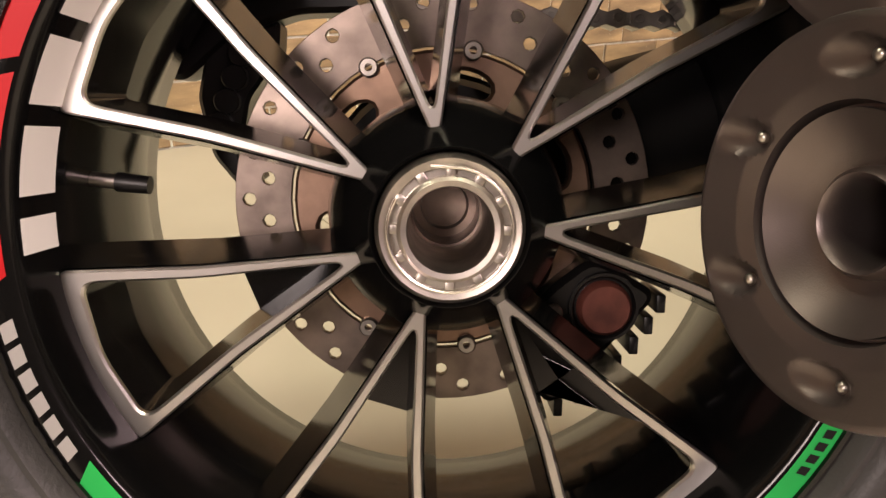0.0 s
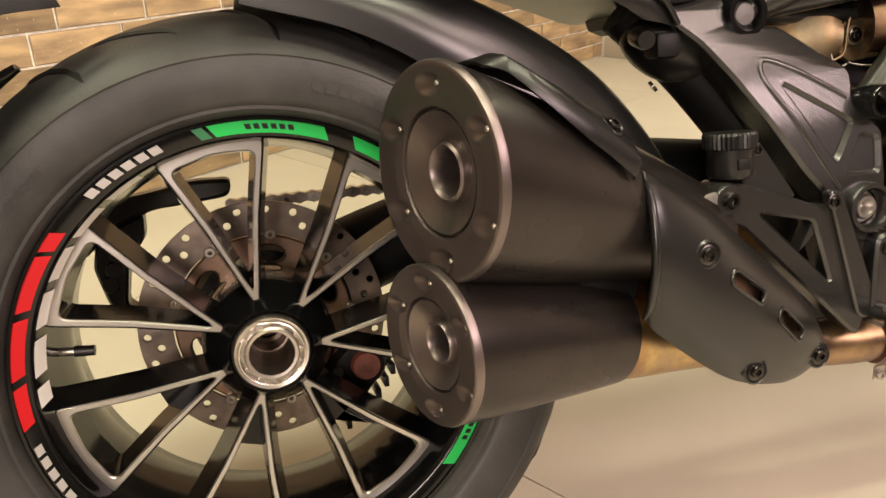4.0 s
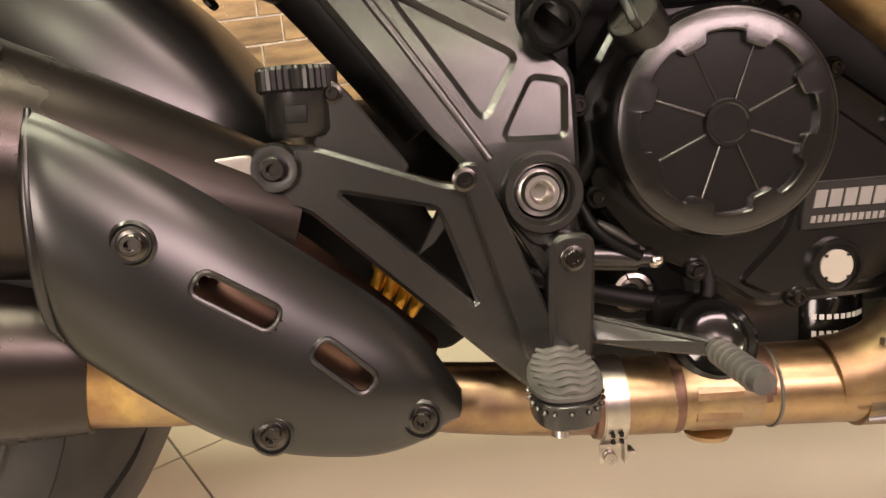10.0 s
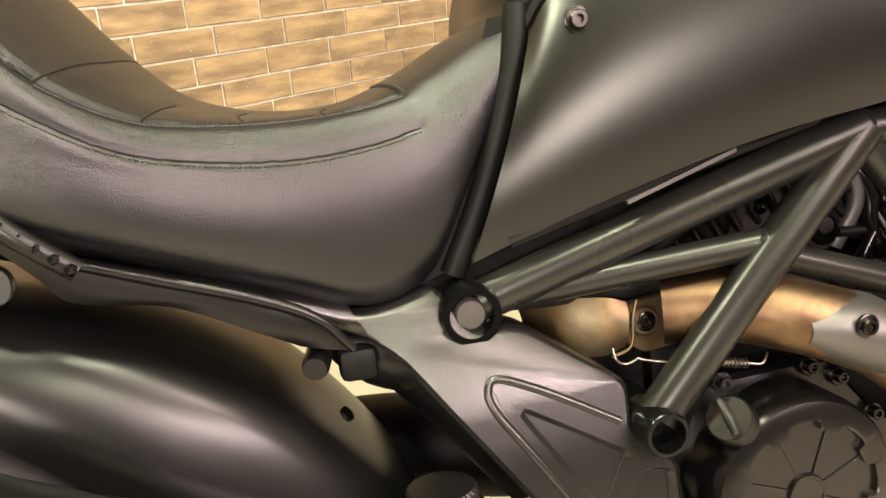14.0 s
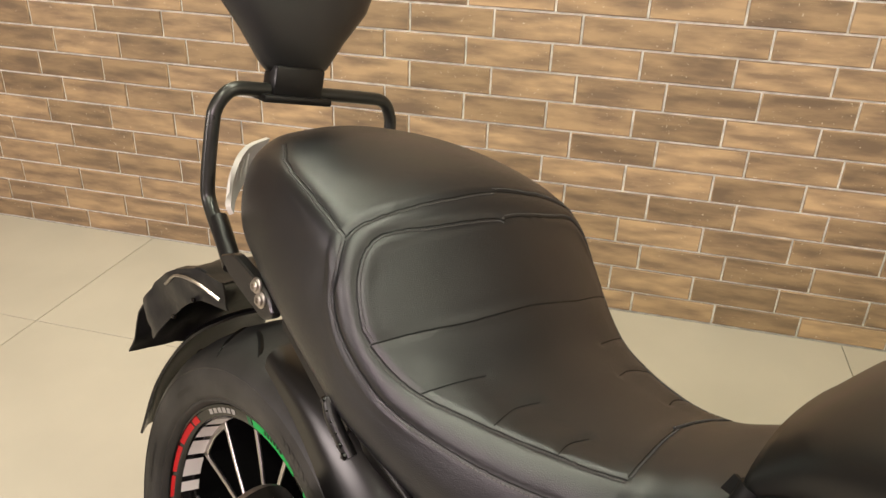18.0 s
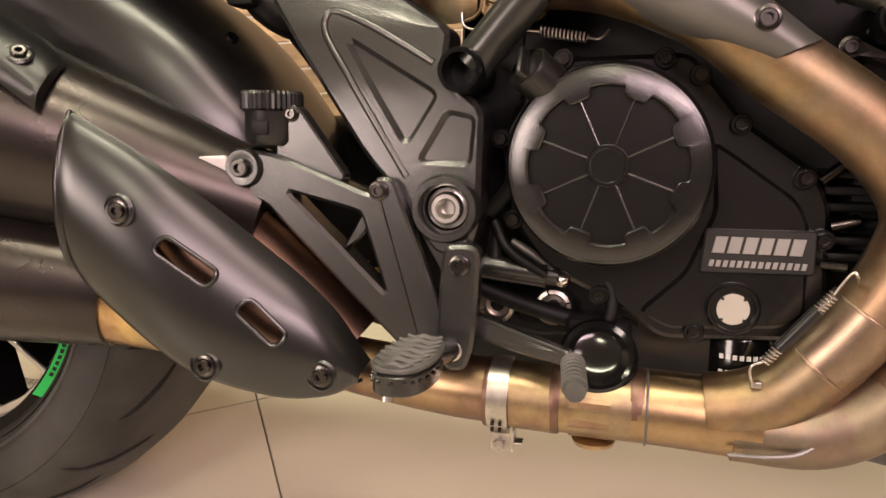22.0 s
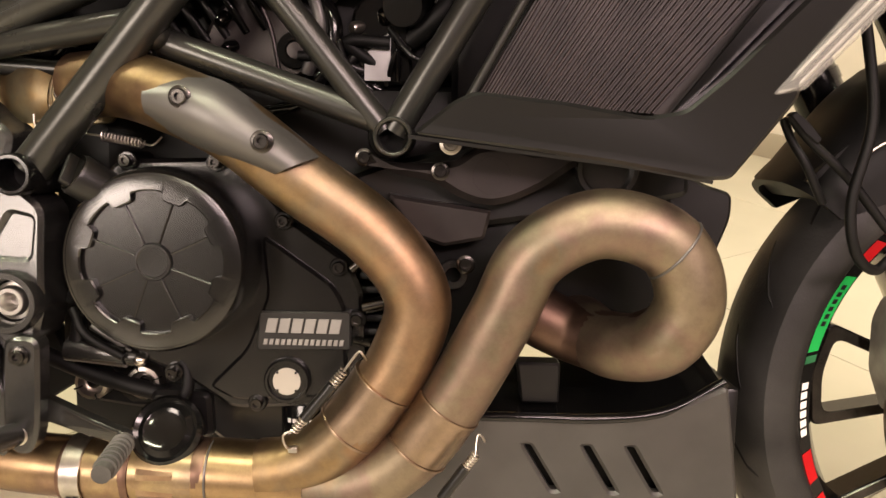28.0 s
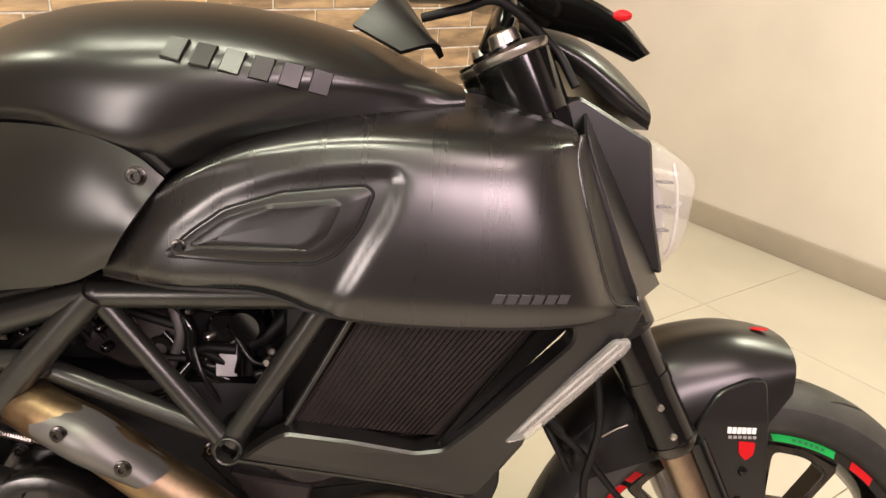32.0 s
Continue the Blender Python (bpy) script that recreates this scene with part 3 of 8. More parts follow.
part("spring_clip", tube([ring_at(radians(d), 0.0308, -0.0925) for d in range(150, 470, 16)] + [ring_at(radians(108), 0.033, -0.094)], 0.0009, 8), BRIGHT, nut)
part("axle_bore", revolve([(0.0208, -0.02), (0.0208, 0.020), (0.0, 0.020), (0.0, 0.016), (0.0140, 0.016), (0.0150, 0.010), (0.0195, 0.010), (0.0195, -0.02)], HUB, (0, 1, 0), 32, closed=True), DISC, nut)
# valve
va = radians(175)
part("valve", tube([ring_at(va, 0.199, -0.033), ring_at(va, 0.180, -0.034)], 0.0042, 12), STEEL, rear_wheel, "metal valve stem")
part("valve_cap", tube([ring_at(va, 0.182, -0.034), ring_at(va, 0.164, -0.035)], [0.0056, 0.0056, 0.005], 14, per=3), PLASTIC, rear_wheel, "black valve cap")


def arc_patch(a0, a1, r0, r1, y0, y1, lift=0.0006, skew=0.0, n=10, hub=None):
    """A thin curved sticker on a rim, from angle a0 to a1 (degrees); its edge slants by skew."""
    c = hub or HUB
    bm = bmesh.new()
    rows = []
    for i in range(n + 1):
        t = i / n
        row = []
        for r, y, k in ((r0, y0, -1), (r1, y1, 1)):
            a = radians(a0 + (a1 - a0) * t + skew * k)
            row.append(bm.verts.new((c.x + r * math.cos(a), y - lift, c.z + r * math.sin(a))))
        rows.append(row)
    for p, q in zip(rows, rows[1:]):
        bm.faces.new((p[0], p[1], q[1], q[0]))
    bmesh.ops.solidify(bm, geom=bm.faces, thickness=0.0003)
    return bm


def sticker(name, a0, a1, mat, parent, r0=0.2090, r1=0.2200, y0=-0.1040, y1=-0.1044, skew=0.9, lift=0.0005):
    return part(name, arc_patch(a0, a1, r0, r1, y0, y1, lift, skew), mat, parent)


for base in (70, 318):
    sticker("green_sticker", base, base + 27, GREEN, rear_wheel)
    sticker("green_stripe", base + 28, base + 30.5, DKGREEN, rear_wheel)
    for k in range(6):
        sticker("sticker_mark", base + 8 + 2.0 * k, base + 9.3 + 2.0 * k, DARK, rear_wheel, 0.2125, 0.2172, -0.1040, -0.1044, 0.2, 0.0010)
for a0, a1 in ((139, 144), (145.2, 159), (161, 175), (177, 187), (245, 253), (255, 265)):
    sticker("red_sticker", a0, a1, RED, rear_wheel)
sticker("green_sticker", 214, 232, GREEN, rear_wheel)
sticker("green_sticker", 50, 63, GREEN, rear_wheel)
for base in (109, 192, 273):
    for k in range(6):
        sticker("white_mark", base + 3.4 * k, base + 3.4 * k + 2.5, GREYDECAL, rear_wheel, 0.2110, 0.2182, -0.1040, -0.1044, 0.3)
# white letter-sized blocks on the dished barrel
for k in range(6):
    a0 = 117 + 12.4 * k
    part("white_block", arc_patch(a0, a0 + (9.5 if k < 5 else 5.0), 0.2034, 0.1992, -0.0965, -0.070, 0.0, 0.0, 4), WHITE, rear_wheel)

# brake disc with its holes
holes = []
for i in range(26):
    for rr, ph in ((0.1235, 0.0), (0.112, 0.5)):
        a = 2 * math.pi * (i + ph) / 26
        if (i % 3 == 2) and ph:
            continue
        c0 = (HUB.x + rr * math.cos(a), HUB.z + rr * math.sin(a))
        holes.append([(c0[0] + 0.0042 * math.cos(q), c0[1] + 0.0042 * math.sin(q)) for q in [k * math.pi / 4 for k in range(8)]])
circle = lambda r, n=72: [(HUB.x + r * math.cos(2 * math.pi * k / n), HUB.z + r * math.sin(2 * math.pi * k / n)) for k in range(n)]
disc = part("brake_disc", plate(circle(0.1325), 0.028, 0.033, 0.0004, holes + [circle(0.097, 48)]), DISC, rear_wheel, "drilled steel brake disc")
well = lambda k: [(HUB.x + 0.074 * math.cos(radians(60 * k + 20)) + 0.010 * math.cos(q) * math.cos(radians(60 * k + 20)) - 0.017 * math.sin(q) * math.sin(radians(60 * k + 20)), HUB.z + 0.074 * math.sin(radians(60 * k + 20)) + 0.010 * math.cos(q) * math.sin(radians(60 * k + 20)) + 0.017 * math.sin(q) * math.cos(radians(60 * k + 20))) for q in [j * math.pi / 8 for j in range(16)]]
part("disc_carrier", plate(circle(0.0955, 48), 0.030, 0.04, 0.002, [circle(0.045, 24)] + [well(k) for k in range(6)]), CARRIER, rear_wheel, "brown anodised disc carrier")
for k in range(9):
    part("disc_bobbin", disc_at((HUB.x + 0.0960 * math.cos(radians(40 * k)), HUB.z + 0.0960 * math.sin(radians(40 * k))), 0.0062, 0.0255, 0.036, 16, 0.0025), STEEL, disc)
part("sprocket_carrier", revolve([(0.03, 0.05), (0.075, 0.05), (0.08, 0.07), (0.03, 0.08)], HUB, (0, 1, 0), 40, closed=True), DARK, rear_wheel)

# rear caliper
cal = part("rear_caliper", plate(rounded(polar([(0.150, radians(-22)), (0.152, radians(-62)), (0.10, radians(-66)), (0.085, radians(-40)), (0.10, radians(-18))]), 0.012), 0.012, 0.06, 0.004), PLASTIC, bike, "dark rear brake caliper with a red-brown face")
for d in (-32, -55):
    c = ring_at(radians(d), 0.121, 0.0)
    part("caliper_piston", revolve([(0.0, 0.004), (0.0150, 0.004), (0.0172, 0.0065), (0.0178, 0.014), (0.0, 0.014)], (c.x, 0, c.z), (0, 1, 0), 32), CALIPER, cal, "red-brown piston housing")
    part("piston_rim", revolve([(0.0175, 0.014), (0.0205, 0.0095), (0.0225, 0.0095), (0.0235, 0.016), (0.0, 0.016)], (c.x, 0, c.z), (0, 1, 0), 32), PLASTIC, cal)
part("caliper_bolt", disc_at((HUB.x + 0.098 * math.cos(radians(-44)), HUB.z + 0.098 * math.sin(radians(-44))), 0.006, 0.008, 0.02, 12), STEEL, cal)
for d in range(-60, -14, 6):
    part("caliper_fin", box(-0.003, 0.003, 0.014, 0.056, -0.006, 0.006, 0.001), PLASTIC, cal).location = ring_at(radians(d), 0.154, 0.0)

# chain run and swingarm behind the wheel
def chain(p0, p1, n, parent):
    for i in range(n):
        t = (i + 0.5) / n
        c = Vector(p0).lerp(Vector(p1), t)
        ang = math.atan2(p1[2] - p0[2], p1[0] - p0[0])
        bm = bmesh.new()
        s = 0.0158 * 0.5
        link = [(-s, 0.0068), (0, 0.0042), (s, 0.0068), (s + 0.0058, 0.0034), (s + 0.0058, -0.0034), (s, -0.0068), (0, -0.0042), (-s, -0.0068), (-s - 0.0058, -0.0034), (-s - 0.0058, 0.0034)]
        plate(link, -0.007 if i % 2 else -0.0095, 0.007 if i % 2 else 0.0095, 0.0004, bm=bm)
        for sx in (-s, s):
            revolve([(0.0, -0.0112), (0.0026, -0.0112), (0.0030, -0.0104), (0.0030, 0.0), (0.0, 0.0)], (sx, 0, 0), (0, 1, 0), 12, bm)
        ob = part("chain_link", bm, STEEL, parent)
        ob.matrix_local = Matrix.Translation(c) @ Matrix.Rotation(-ang, 4, "Y")


drive_chain = part("drive_chain", tube([(0.0, 0.095, 0.4535), (0.42, 0.095, 0.452)], 0.003, 8), DARKSTEEL, bike, "steel drive chain")
chain((-0.02, 0.095, 0.4545), (0.40, 0.095, 0.452), 27, drive_chain)
part("swingarm", tube([(0.02, 0.10, 0.345), (0.22, 0.115, 0.40), (0.42, 0.10, 0.43), (0.60, 0.05, 0.42)], [0.05, 0.05, 0.055, 0.05], 16), DARK, bike, "black single-sided swingarm")
holder_arm = part("holder_arm", plate(rounded([(-0.016, 0.482), (-0.060, 0.484), (-0.110, 0.475), (-0.150, 0.472), (-0.205, 0.455), (-0.235, 0.470), (-0.240, 0.430), (-0.190, 0.405), (-0.150, 0.440), (-0.105, 0.456), (-0.062, 0.458), (-0.020, 0.462)], 0.010), 0.115, 0.15, 0.004), PLASTIC, bike, "black arm of the plate holder beside the wheel")
part("arm_bracket", plate(rounded([(-0.172, 0.432), (-0.118, 0.452), (-0.120, 0.425), (-0.142, 0.395), (-0.150, 0.350), (-0.132, 0.336), (-0.150, 0.328), (-0.170, 0.352), (-0.180, 0.395)], 0.006), 0.118, 0.15, 0.003), PLASTIC, holder_arm)
for k in range(4):
    part("arm_lug", disc_at((-0.163 + 0.006 * k, 0.376 + 0.017 * k), 0.0095, 0.110, 0.13, 18), PLASTIC, holder_arm)
part("axle_housing", revolve([(0.06, 0.09), (0.085, 0.10), (0.085, 0.15), (0.05, 0.16), (0.0, 0.16), (0.0, 0.09)], HUB, (0, 1, 0), 40), DARK, bike)


# ---- exhaust ----
from mathutils.bvhtree import BVHTree


def patch(a, b, nu=24, nv=10, bulge=0.0, thick=0.003, push=None, ease=1.0):
    """A thin curved shell between two edge lines, bulged towards -y; push(x, z) adds to y."""
    la, lb = spline(a, 12), spline(b, 12)
    pick = lambda l, t: l[min(len(l) - 1, int(t * (len(l) - 1)))].lerp(l[min(len(l) - 1, int(t * (len(l) - 1)) + 1)], t * (len(l) - 1) - int(t * (len(l) - 1)))
    bm = bmesh.new()
    rows = []
    for i in range(nu + 1):
        p, q = pick(la, i / nu), pick(lb, i / nu)
        row = []
        for j in range(nv + 1):
            t = j / nv
            v = p.lerp(q, t)
            v.y -= bulge * (4 * t * (1 - t)) ** ease
            if push:
                v.y += push(v.x, v.z)
            row.append(bm.verts.new(v))
        rows.append(row)
    for r0, r1 in zip(rows, rows[1:]):
        for j in range(nv):
            bm.faces.new((r0[j], r0[j + 1], r1[j + 1], r1[j]))
    if thick:
        bmesh.ops.recalc_face_normals(bm, faces=bm.faces)
        bmesh.ops.solidify(bm, geom=bm.faces, thickness=thick)
    bm.normal_update()
    return bm


def inside_depth(poly, x, z):
    """How far a point lies inside a closed outline; negative outside."""
    n, inside, best = len(poly), False, 9.0
    for i in range(n):
        (x0, z0), (x1, z1) = poly[i], poly[(i + 1) % n]
        if (z0 > z) != (z1 > z) and x < (x1 - x0) * (z - z0) / (z1 - z0) + x0:
            inside = not inside
        dx, dz = x1 - x0, z1 - z0
        t = max(0.0, min(1.0, ((x - x0) * dx + (z - z0) * dz) / (dx * dx + dz * dz)))
        best = min(best, math.hypot(x - x0 - t * dx, z - z0 - t * dz))
    return best if inside else -best


def muffler(c0, n0, r0, c1, r1, name):
    """A tapered can with a slanted end cap: c0, n0, r0 its rear face, c1, r1 its front end."""
    c0, c1, n0 = Vector(c0), Vector(c1), Vector(n0).normalized()
    axis = (c1 - c0).normalized()
    up = Vector((0, 0, 1))
    seg = 48
    side = up.cross(n0).normalized()
    up0 = n0.cross(side)
    s1 = up.cross(-axis).normalized()
    u1 = (-axis).cross(s1)
    rings = []
    steps = 14
    for i in range(steps + 1):
        t = i / steps
        c = c0.lerp(c1, t)
        r = r0 + (r1 - r0) * t ** 1.15
        ring = []
        for k in range(seg):
            q = 2 * math.pi * k / seg
            a = (side.lerp(s1, min(1, t * 1.6)).normalized() * math.cos(q) + up0.lerp(u1, min(1, t * 1.6)).normalized() * math.sin(q))
            ring.append(c + a * r)
        rings.append(ring)
    bm = bmesh.new()
    skin(bm, rings, False, True)
    body = part(name, bm, MUFFLER, bike, "dark satin coated muffler can")
    # end cap: rolled edge, flat ring, step and sunken cone with the outlet
    rim = [(1.0, 0.0), (1.0, 0.004), (0.985, 0.007), (0.955, 0.0078), (0.70, 0.006), (0.58, 0.0035), (0.575, -0.003), (0.56, -0.003), (0.555, 0.002), (0.50, -0.001), (0.40, -0.006), (0.30, -0.010), (0.285, -0.010), (0.275, -0.005), (0.25, -0.003), (0.225, -0.005), (0.205, -0.014), (0.20, -0.03), (0.20, -0.10), (0.0, -0.10)]
    fine = [(rr, h) for rr, h in rim if rr >= 0.95] + [(0.945 - 0.0125 * k, float(np.interp(0.945 - 0.0125 * k, [0.58, 0.70, 0.955], [0.0035, 0.006, 0.0078]))) for k in range(29)] + [(rr, h) for rr, h in rim if rr < 0.58]
    spots = [(r0 * 0.79 * math.cos(radians(30 + 60 * k)), r0 * 0.79 * math.sin(radians(30 + 60 * k))) for k in range(6)]
    wide, tall = 0.0150 * r0 / 0.08, 0.0080 * r0 / 0.08

    def scoop_depth(u, v):
        """Slanting oval bolt wells, deepest at the inner end."""
        for du, dv in ((u - p, v - q) for p, q in spots):
            e = (du / wide) ** 2 + (dv / tall) ** 2
            if e < 1.0:
                return 0.0065 * (1 - e) ** 0.7 * (0.30 + 0.70 * (du / wide + 1) / 2)
        return 0.0

    bm = bmesh.new()
    rings = []
    turns = 180
    for rr, h in fine:
        ring = []
        for k in range(turns):
            u, v = (r0 * max(rr, 1e-4) * f(2 * math.pi * k / turns) for f in (math.cos, math.sin))
            ring.append(c0 + n0 * (h - (scoop_depth(u, v) if 0.58 < rr < 0.95 else 0.0)) + side * u + up0 * v)
        rings.append(ring)
    skin(bm, rings, False, True)
    cap = part("end_cap", bm, CAPMETAL, body, "round muffler end cap with a sunken outlet")
    for u, v in spots:
        part("cap_rivet", blob(c0 + side * (u + wide * 0.52) + up0 * v + n0 * 0.0028, (0.0026, 0.0026, 0.0026), sub=2), STEEL, cap)
    return body


NCAP = (-0.95, -0.31, 0.0)
upper = muffler((0.148, -0.214, 0.498), NCAP, 0.090, (0.44, -0.131, 0.396), 0.046, "upper_muffler")
lower = muffler((0.133, -0.203, 0.352), NCAP, 0.071, (0.312, -0.1625, 0.323), 0.052, "lower_muffler")
part("tail_pipe", tube([(0.302, -0.165, 0.325), (0.36, -0.152, 0.312), (0.42, -0.140, 0.298), (0.50, -0.125, 0.272)], [0.0495, 0.046, 0.040, 0.028], 28), GOLDPIPE, bike, "gold heat-tinted tail pipe")
part("inner_pipe", tube([(0.385, -0.186, 0.398), (0.4215, -0.191, 0.364), (0.478, -0.182, 0.316), (0.520, -0.163, 0.283)], [0.028, 0.030, 0.027, 0.018], 24), BROWNPIPE, bike, "brown heat-tinted pipe behind the shield")
part("tail_pipe", tube([(0.345, -0.150, 0.415), (0.43, -0.135, 0.352), (0.515, -0.125, 0.275)], [0.042, 0.040, 0.036], 28), BROWNPIPE, bike, "brown heat-tinted pipe")


def slot_outline(x, z, l, w, a):
    return rounded([(x + math.cos(a) * l * i - math.sin(a) * w * j, z + math.sin(a) * l * i + math.cos(a) * w * j) for i, j in ((-1, -1), (1, -1), (1, 1), (-1, 1))], w * 0.95, 4)


def make_heat_shield():
    bm = patch([(0.3205, -0.228, 0.4810), (0.340, -0.228, 0.4710), (0.392, -0.218, 0.4385), (0.466, -0.197, 0.379), (0.520, -0.185, 0.330), (0.551, -0.170, 0.279)],
               [(0.3190, -0.226, 0.352), (0.336, -0.226, 0.331), (0.407, -0.222, 0.277), (0.474, -0.208, 0.254), (0.518, -0.190, 0.251), (0.545, -0.172, 0.261)], 96, 40, 0.022, 0.0, ease=0.72)
    tree = BVHTree.FromBMesh(bm)
    slots = [slot_outline(0.4215, 0.366, 0.0255, 0.0075, radians(-36)), slot_outline(0.478, 0.318, 0.0215, 0.0075, radians(-45))]
    gone = [f for f in bm.faces if any(inside_depth(s, f.calc_center_median().x, f.calc_center_median().z) > 0 for s in slots)]
    bmesh.ops.delete(bm, geom=gone, context="FACES")
    bmesh.ops.recalc_face_normals(bm, faces=bm.faces)
    bmesh.ops.solidify(bm, geom=bm.faces, thickness=0.003)
    shield = part("heat_shield", bm, SATIN, bike, "satin black exhaust heat shield with two slots", angle=60)
    part("shield_lip", tube([(0.3210, -0.228, 0.4810), (0.3215, -0.240, 0.456), (0.3210, -0.2460, 0.426), (0.3205, -0.2455, 0.395), (0.3195, -0.2380, 0.366), (0.3195, -0.226, 0.351)], [0.002, 0.0038, 0.0042, 0.0042, 0.0036, 0.002], 12), SATIN, shield)
    face = lambda x, z: tree.ray_cast(Vector((x, -1, z)), Vector((0, 1, 0)))[0].y
    for s in slots:
        ring = [Vector((x, face(x, z), z)) for x, z in s]
        part("slot_rim", tube(ring + ring[:1], 0.0019, 8, smooth=False), SATIN, shield)
    for x, z in ((0.372, 0.405), (0.432, 0.282), (0.522, 0.2745)):
        part("bolt_seat", revolve([(0.0, 0.001), (0.0125, 0.001), (0.0135, -0.0012), (0.0115, -0.0030), (0.0100, -0.0012), (0.0, -0.0012)], (x, face(x, z), z), (0, 1, 0), 24), SATIN, shield)
        bolt((x, face(x, z) - 0.002, z), 0.0062, shield, mat=DARKSTEEL)


# raised sidewall marks on the rear tyre
for base, n, r0, r1, step in ((52, 9, 0.2490, 0.2600, 2.7), (226, 12, 0.2480, 0.2590, 2.5), (168, 10, 0.2515, 0.2570, 1.7), (130, 7, 0.2515, 0.2570, 1.6)):
    for k in range(n):
        part("sidewall_mark", arc_patch(base + step * k, base + step * k + step * 0.72, r0, r1, -0.1230, -0.1238, 0.0002, 0.25, 3), RUBBER, rear_wheel)


make_heat_shield()

def on_tree(tree, p, way, lift=0.0):
    hit, nor, _, _ = tree.ray_cast(Vector(p), Vector(way))
    if hit is None:
        return None
    if nor.dot(Vector(way)) > 0:
        nor = -nor
    return hit + nor * lift


def coil(p0, p1, r, wire, turns, seg=6):
    p0, p1 = Vector(p0), Vector(p1)
    d = (p1 - p0).normalized()
    u = d.orthogonal().normalized()
    v = d.cross(u)
    n = turns * 8
    pts = [p0.lerp(p1, i / n) + r * (math.cos(i * math.pi / 4) * u + math.sin(i * math.pi / 4) * v) for i in range(n + 1)]
    return tube(pts, wire, seg, smooth=False)


# header pipes
front_header = part("front_header", tube([(1.10, -0.075, 0.385), (1.125, -0.125, 0.372), (1.16, -0.165, 0.385), (1.178, -0.178, 0.425), (1.158, -0.180, 0.470), (1.103, -0.178, 0.485), (1.052, -0.174, 0.458), (1.026, -0.170, 0.405), (0.992, -0.162, 0.338), (0.955, -0.154, 0.282), (0.905, -0.149, 0.247), (0.84, -0.147, 0.245)], 0.0285, 28, per=9), TITAN, bike, "bronze heat-tinted front exhaust header")
part("front_header_elbow", tube([(1.032, -0.070, 0.418), (1.062, -0.088, 0.392), (1.100, -0.098, 0.376), (1.140, -0.135, 0.374), (1.165, -0.160, 0.388)], 0.0287, 28), BROWNPIPE, front_header, "brown pipe elbow inside the loop")
part("weld_seam", tube([Vector((1.163, -0.1795, 0.465)) + 0.0291 * (math.cos(radians(d)) * Vector((0.63, 0, 0.77)) + math.sin(radians(d)) * Vector((0, -1, 0))) for d in range(0, 375, 15)], 0.0012, 6), SHIELD, front_header)
rear_header = part("rear_header", tube([(0.655, -0.115, 0.592), (0.70, -0.135, 0.592), (0.748, -0.158, 0.580), (0.80, -0.166, 0.558), (0.855, -0.165, 0.517), (0.920, -0.161, 0.470), (0.955, -0.160, 0.420), (0.945, -0.157, 0.370), (0.915, -0.154, 0.320), (0.875, -0.150, 0.275), (0.845, -0.149, 0.260), (0.82, -0.148, 0.256)], 0.0285, 28, per=9), COPPER, bike, "bronze heat-tinted rear exhaust header")
for hd, run in ((rear_header, ((0.897, -0.152, 0.300), (0.913, -0.154, 0.319), (0.928, -0.156, 0.341))), (front_header, ((0.957, -0.154, 0.284), (0.971, -0.157, 0.305), (0.984, -0.160, 0.325)))):
    part("joint_sleeve", tube(run, [0.0290, 0.0294, 0.0294, 0.0294, 0.0299], 32, per=8), TANPIPE, hd, "tan swaged pipe joint")
    for k in (0, 2):
        d = Vector(run[min(k + 1, 2)]) - Vector(run[max(k - 1, 0)])
        part("sleeve_edge", revolve([(0.0280, -0.0016), (0.0300, -0.0012), (0.0304, 0.0), (0.0300, 0.0012), (0.0280, 0.0016)], run[k], d, 40), TANPIPE, hd)
part("pipe_seam", tube([(0.835, -0.178, 0.232), (0.86, -0.181, 0.234), (0.885, -0.178, 0.238), (0.905, -0.170, 0.250)], 0.002, 8), SHIELD, rear_header)
collector = part("collector_pipe", tube([(0.86, -0.147, 0.248), (0.78, -0.146, 0.251), (0.70, -0.144, 0.252), (0.62, -0.140, 0.254), (0.55, -0.132, 0.258), (0.50, -0.126, 0.263)], [0.0295, 0.0285, 0.027, 0.0272, 0.0258, 0.0245], 28), COLLECTOR, bike, "gold heat-tinted collector pipe")
for x0, x1, r0, r1, m in ((0.653, 0.702, 0.0278, 0.0284, TANPIPE), (0.706, 0.764, 0.0284, 0.0290, TANPIPE), (0.772, 0.822, 0.0292, 0.0296, COLLECTOR)):
    part("pipe_length", tube([(x0, -0.1435, 0.2528), (x1, -0.1450, 0.2515)], [r0, r1], 32), m, collector, "stained pipe length")
for x, w, r in ((0.768, 0.0060, 0.0300), (0.704, 0.0045, 0.0296), (0.650, 0.0045, 0.0290)):
    part("pipe_ring", revolve([(r - 0.003, -w), (r - 0.0006, -w * 0.9), (r, -w * 0.5), (r, w * 0.5), (r - 0.0006, w * 0.9), (r - 0.003, w)], (x, -0.1440, 0.2523), (1, -0.02, -0.02), 36), BROWNPIPE, collector, "brown burnt weld ring")
part("weld_seam", tube([Vector((0.7755, -0.1452, 0.2514)) + 0.0295 * Vector((0, math.cos(radians(d)), math.sin(radians(d)))) for d in range(0, 375, 15)], 0.0011, 6), SHIELD, collector)
part("pipe_patch", tube([(0.716, -0.1442, 0.2525), (0.748, -0.1448, 0.2520)], [0.0294, 0.0296], 9), PALEPIPE, collector, "pale worn patch on the pipe")
part("sensor_cup", revolve([(0.0, 0.0), (0.016, 0.0), (0.018, 0.004), (0.012, 0.008), (0.0, 0.009)], (0.735, -0.140, 0.2145), (0, 0, 1), 24), GOLDPIPE, collector)
CX = 0.665
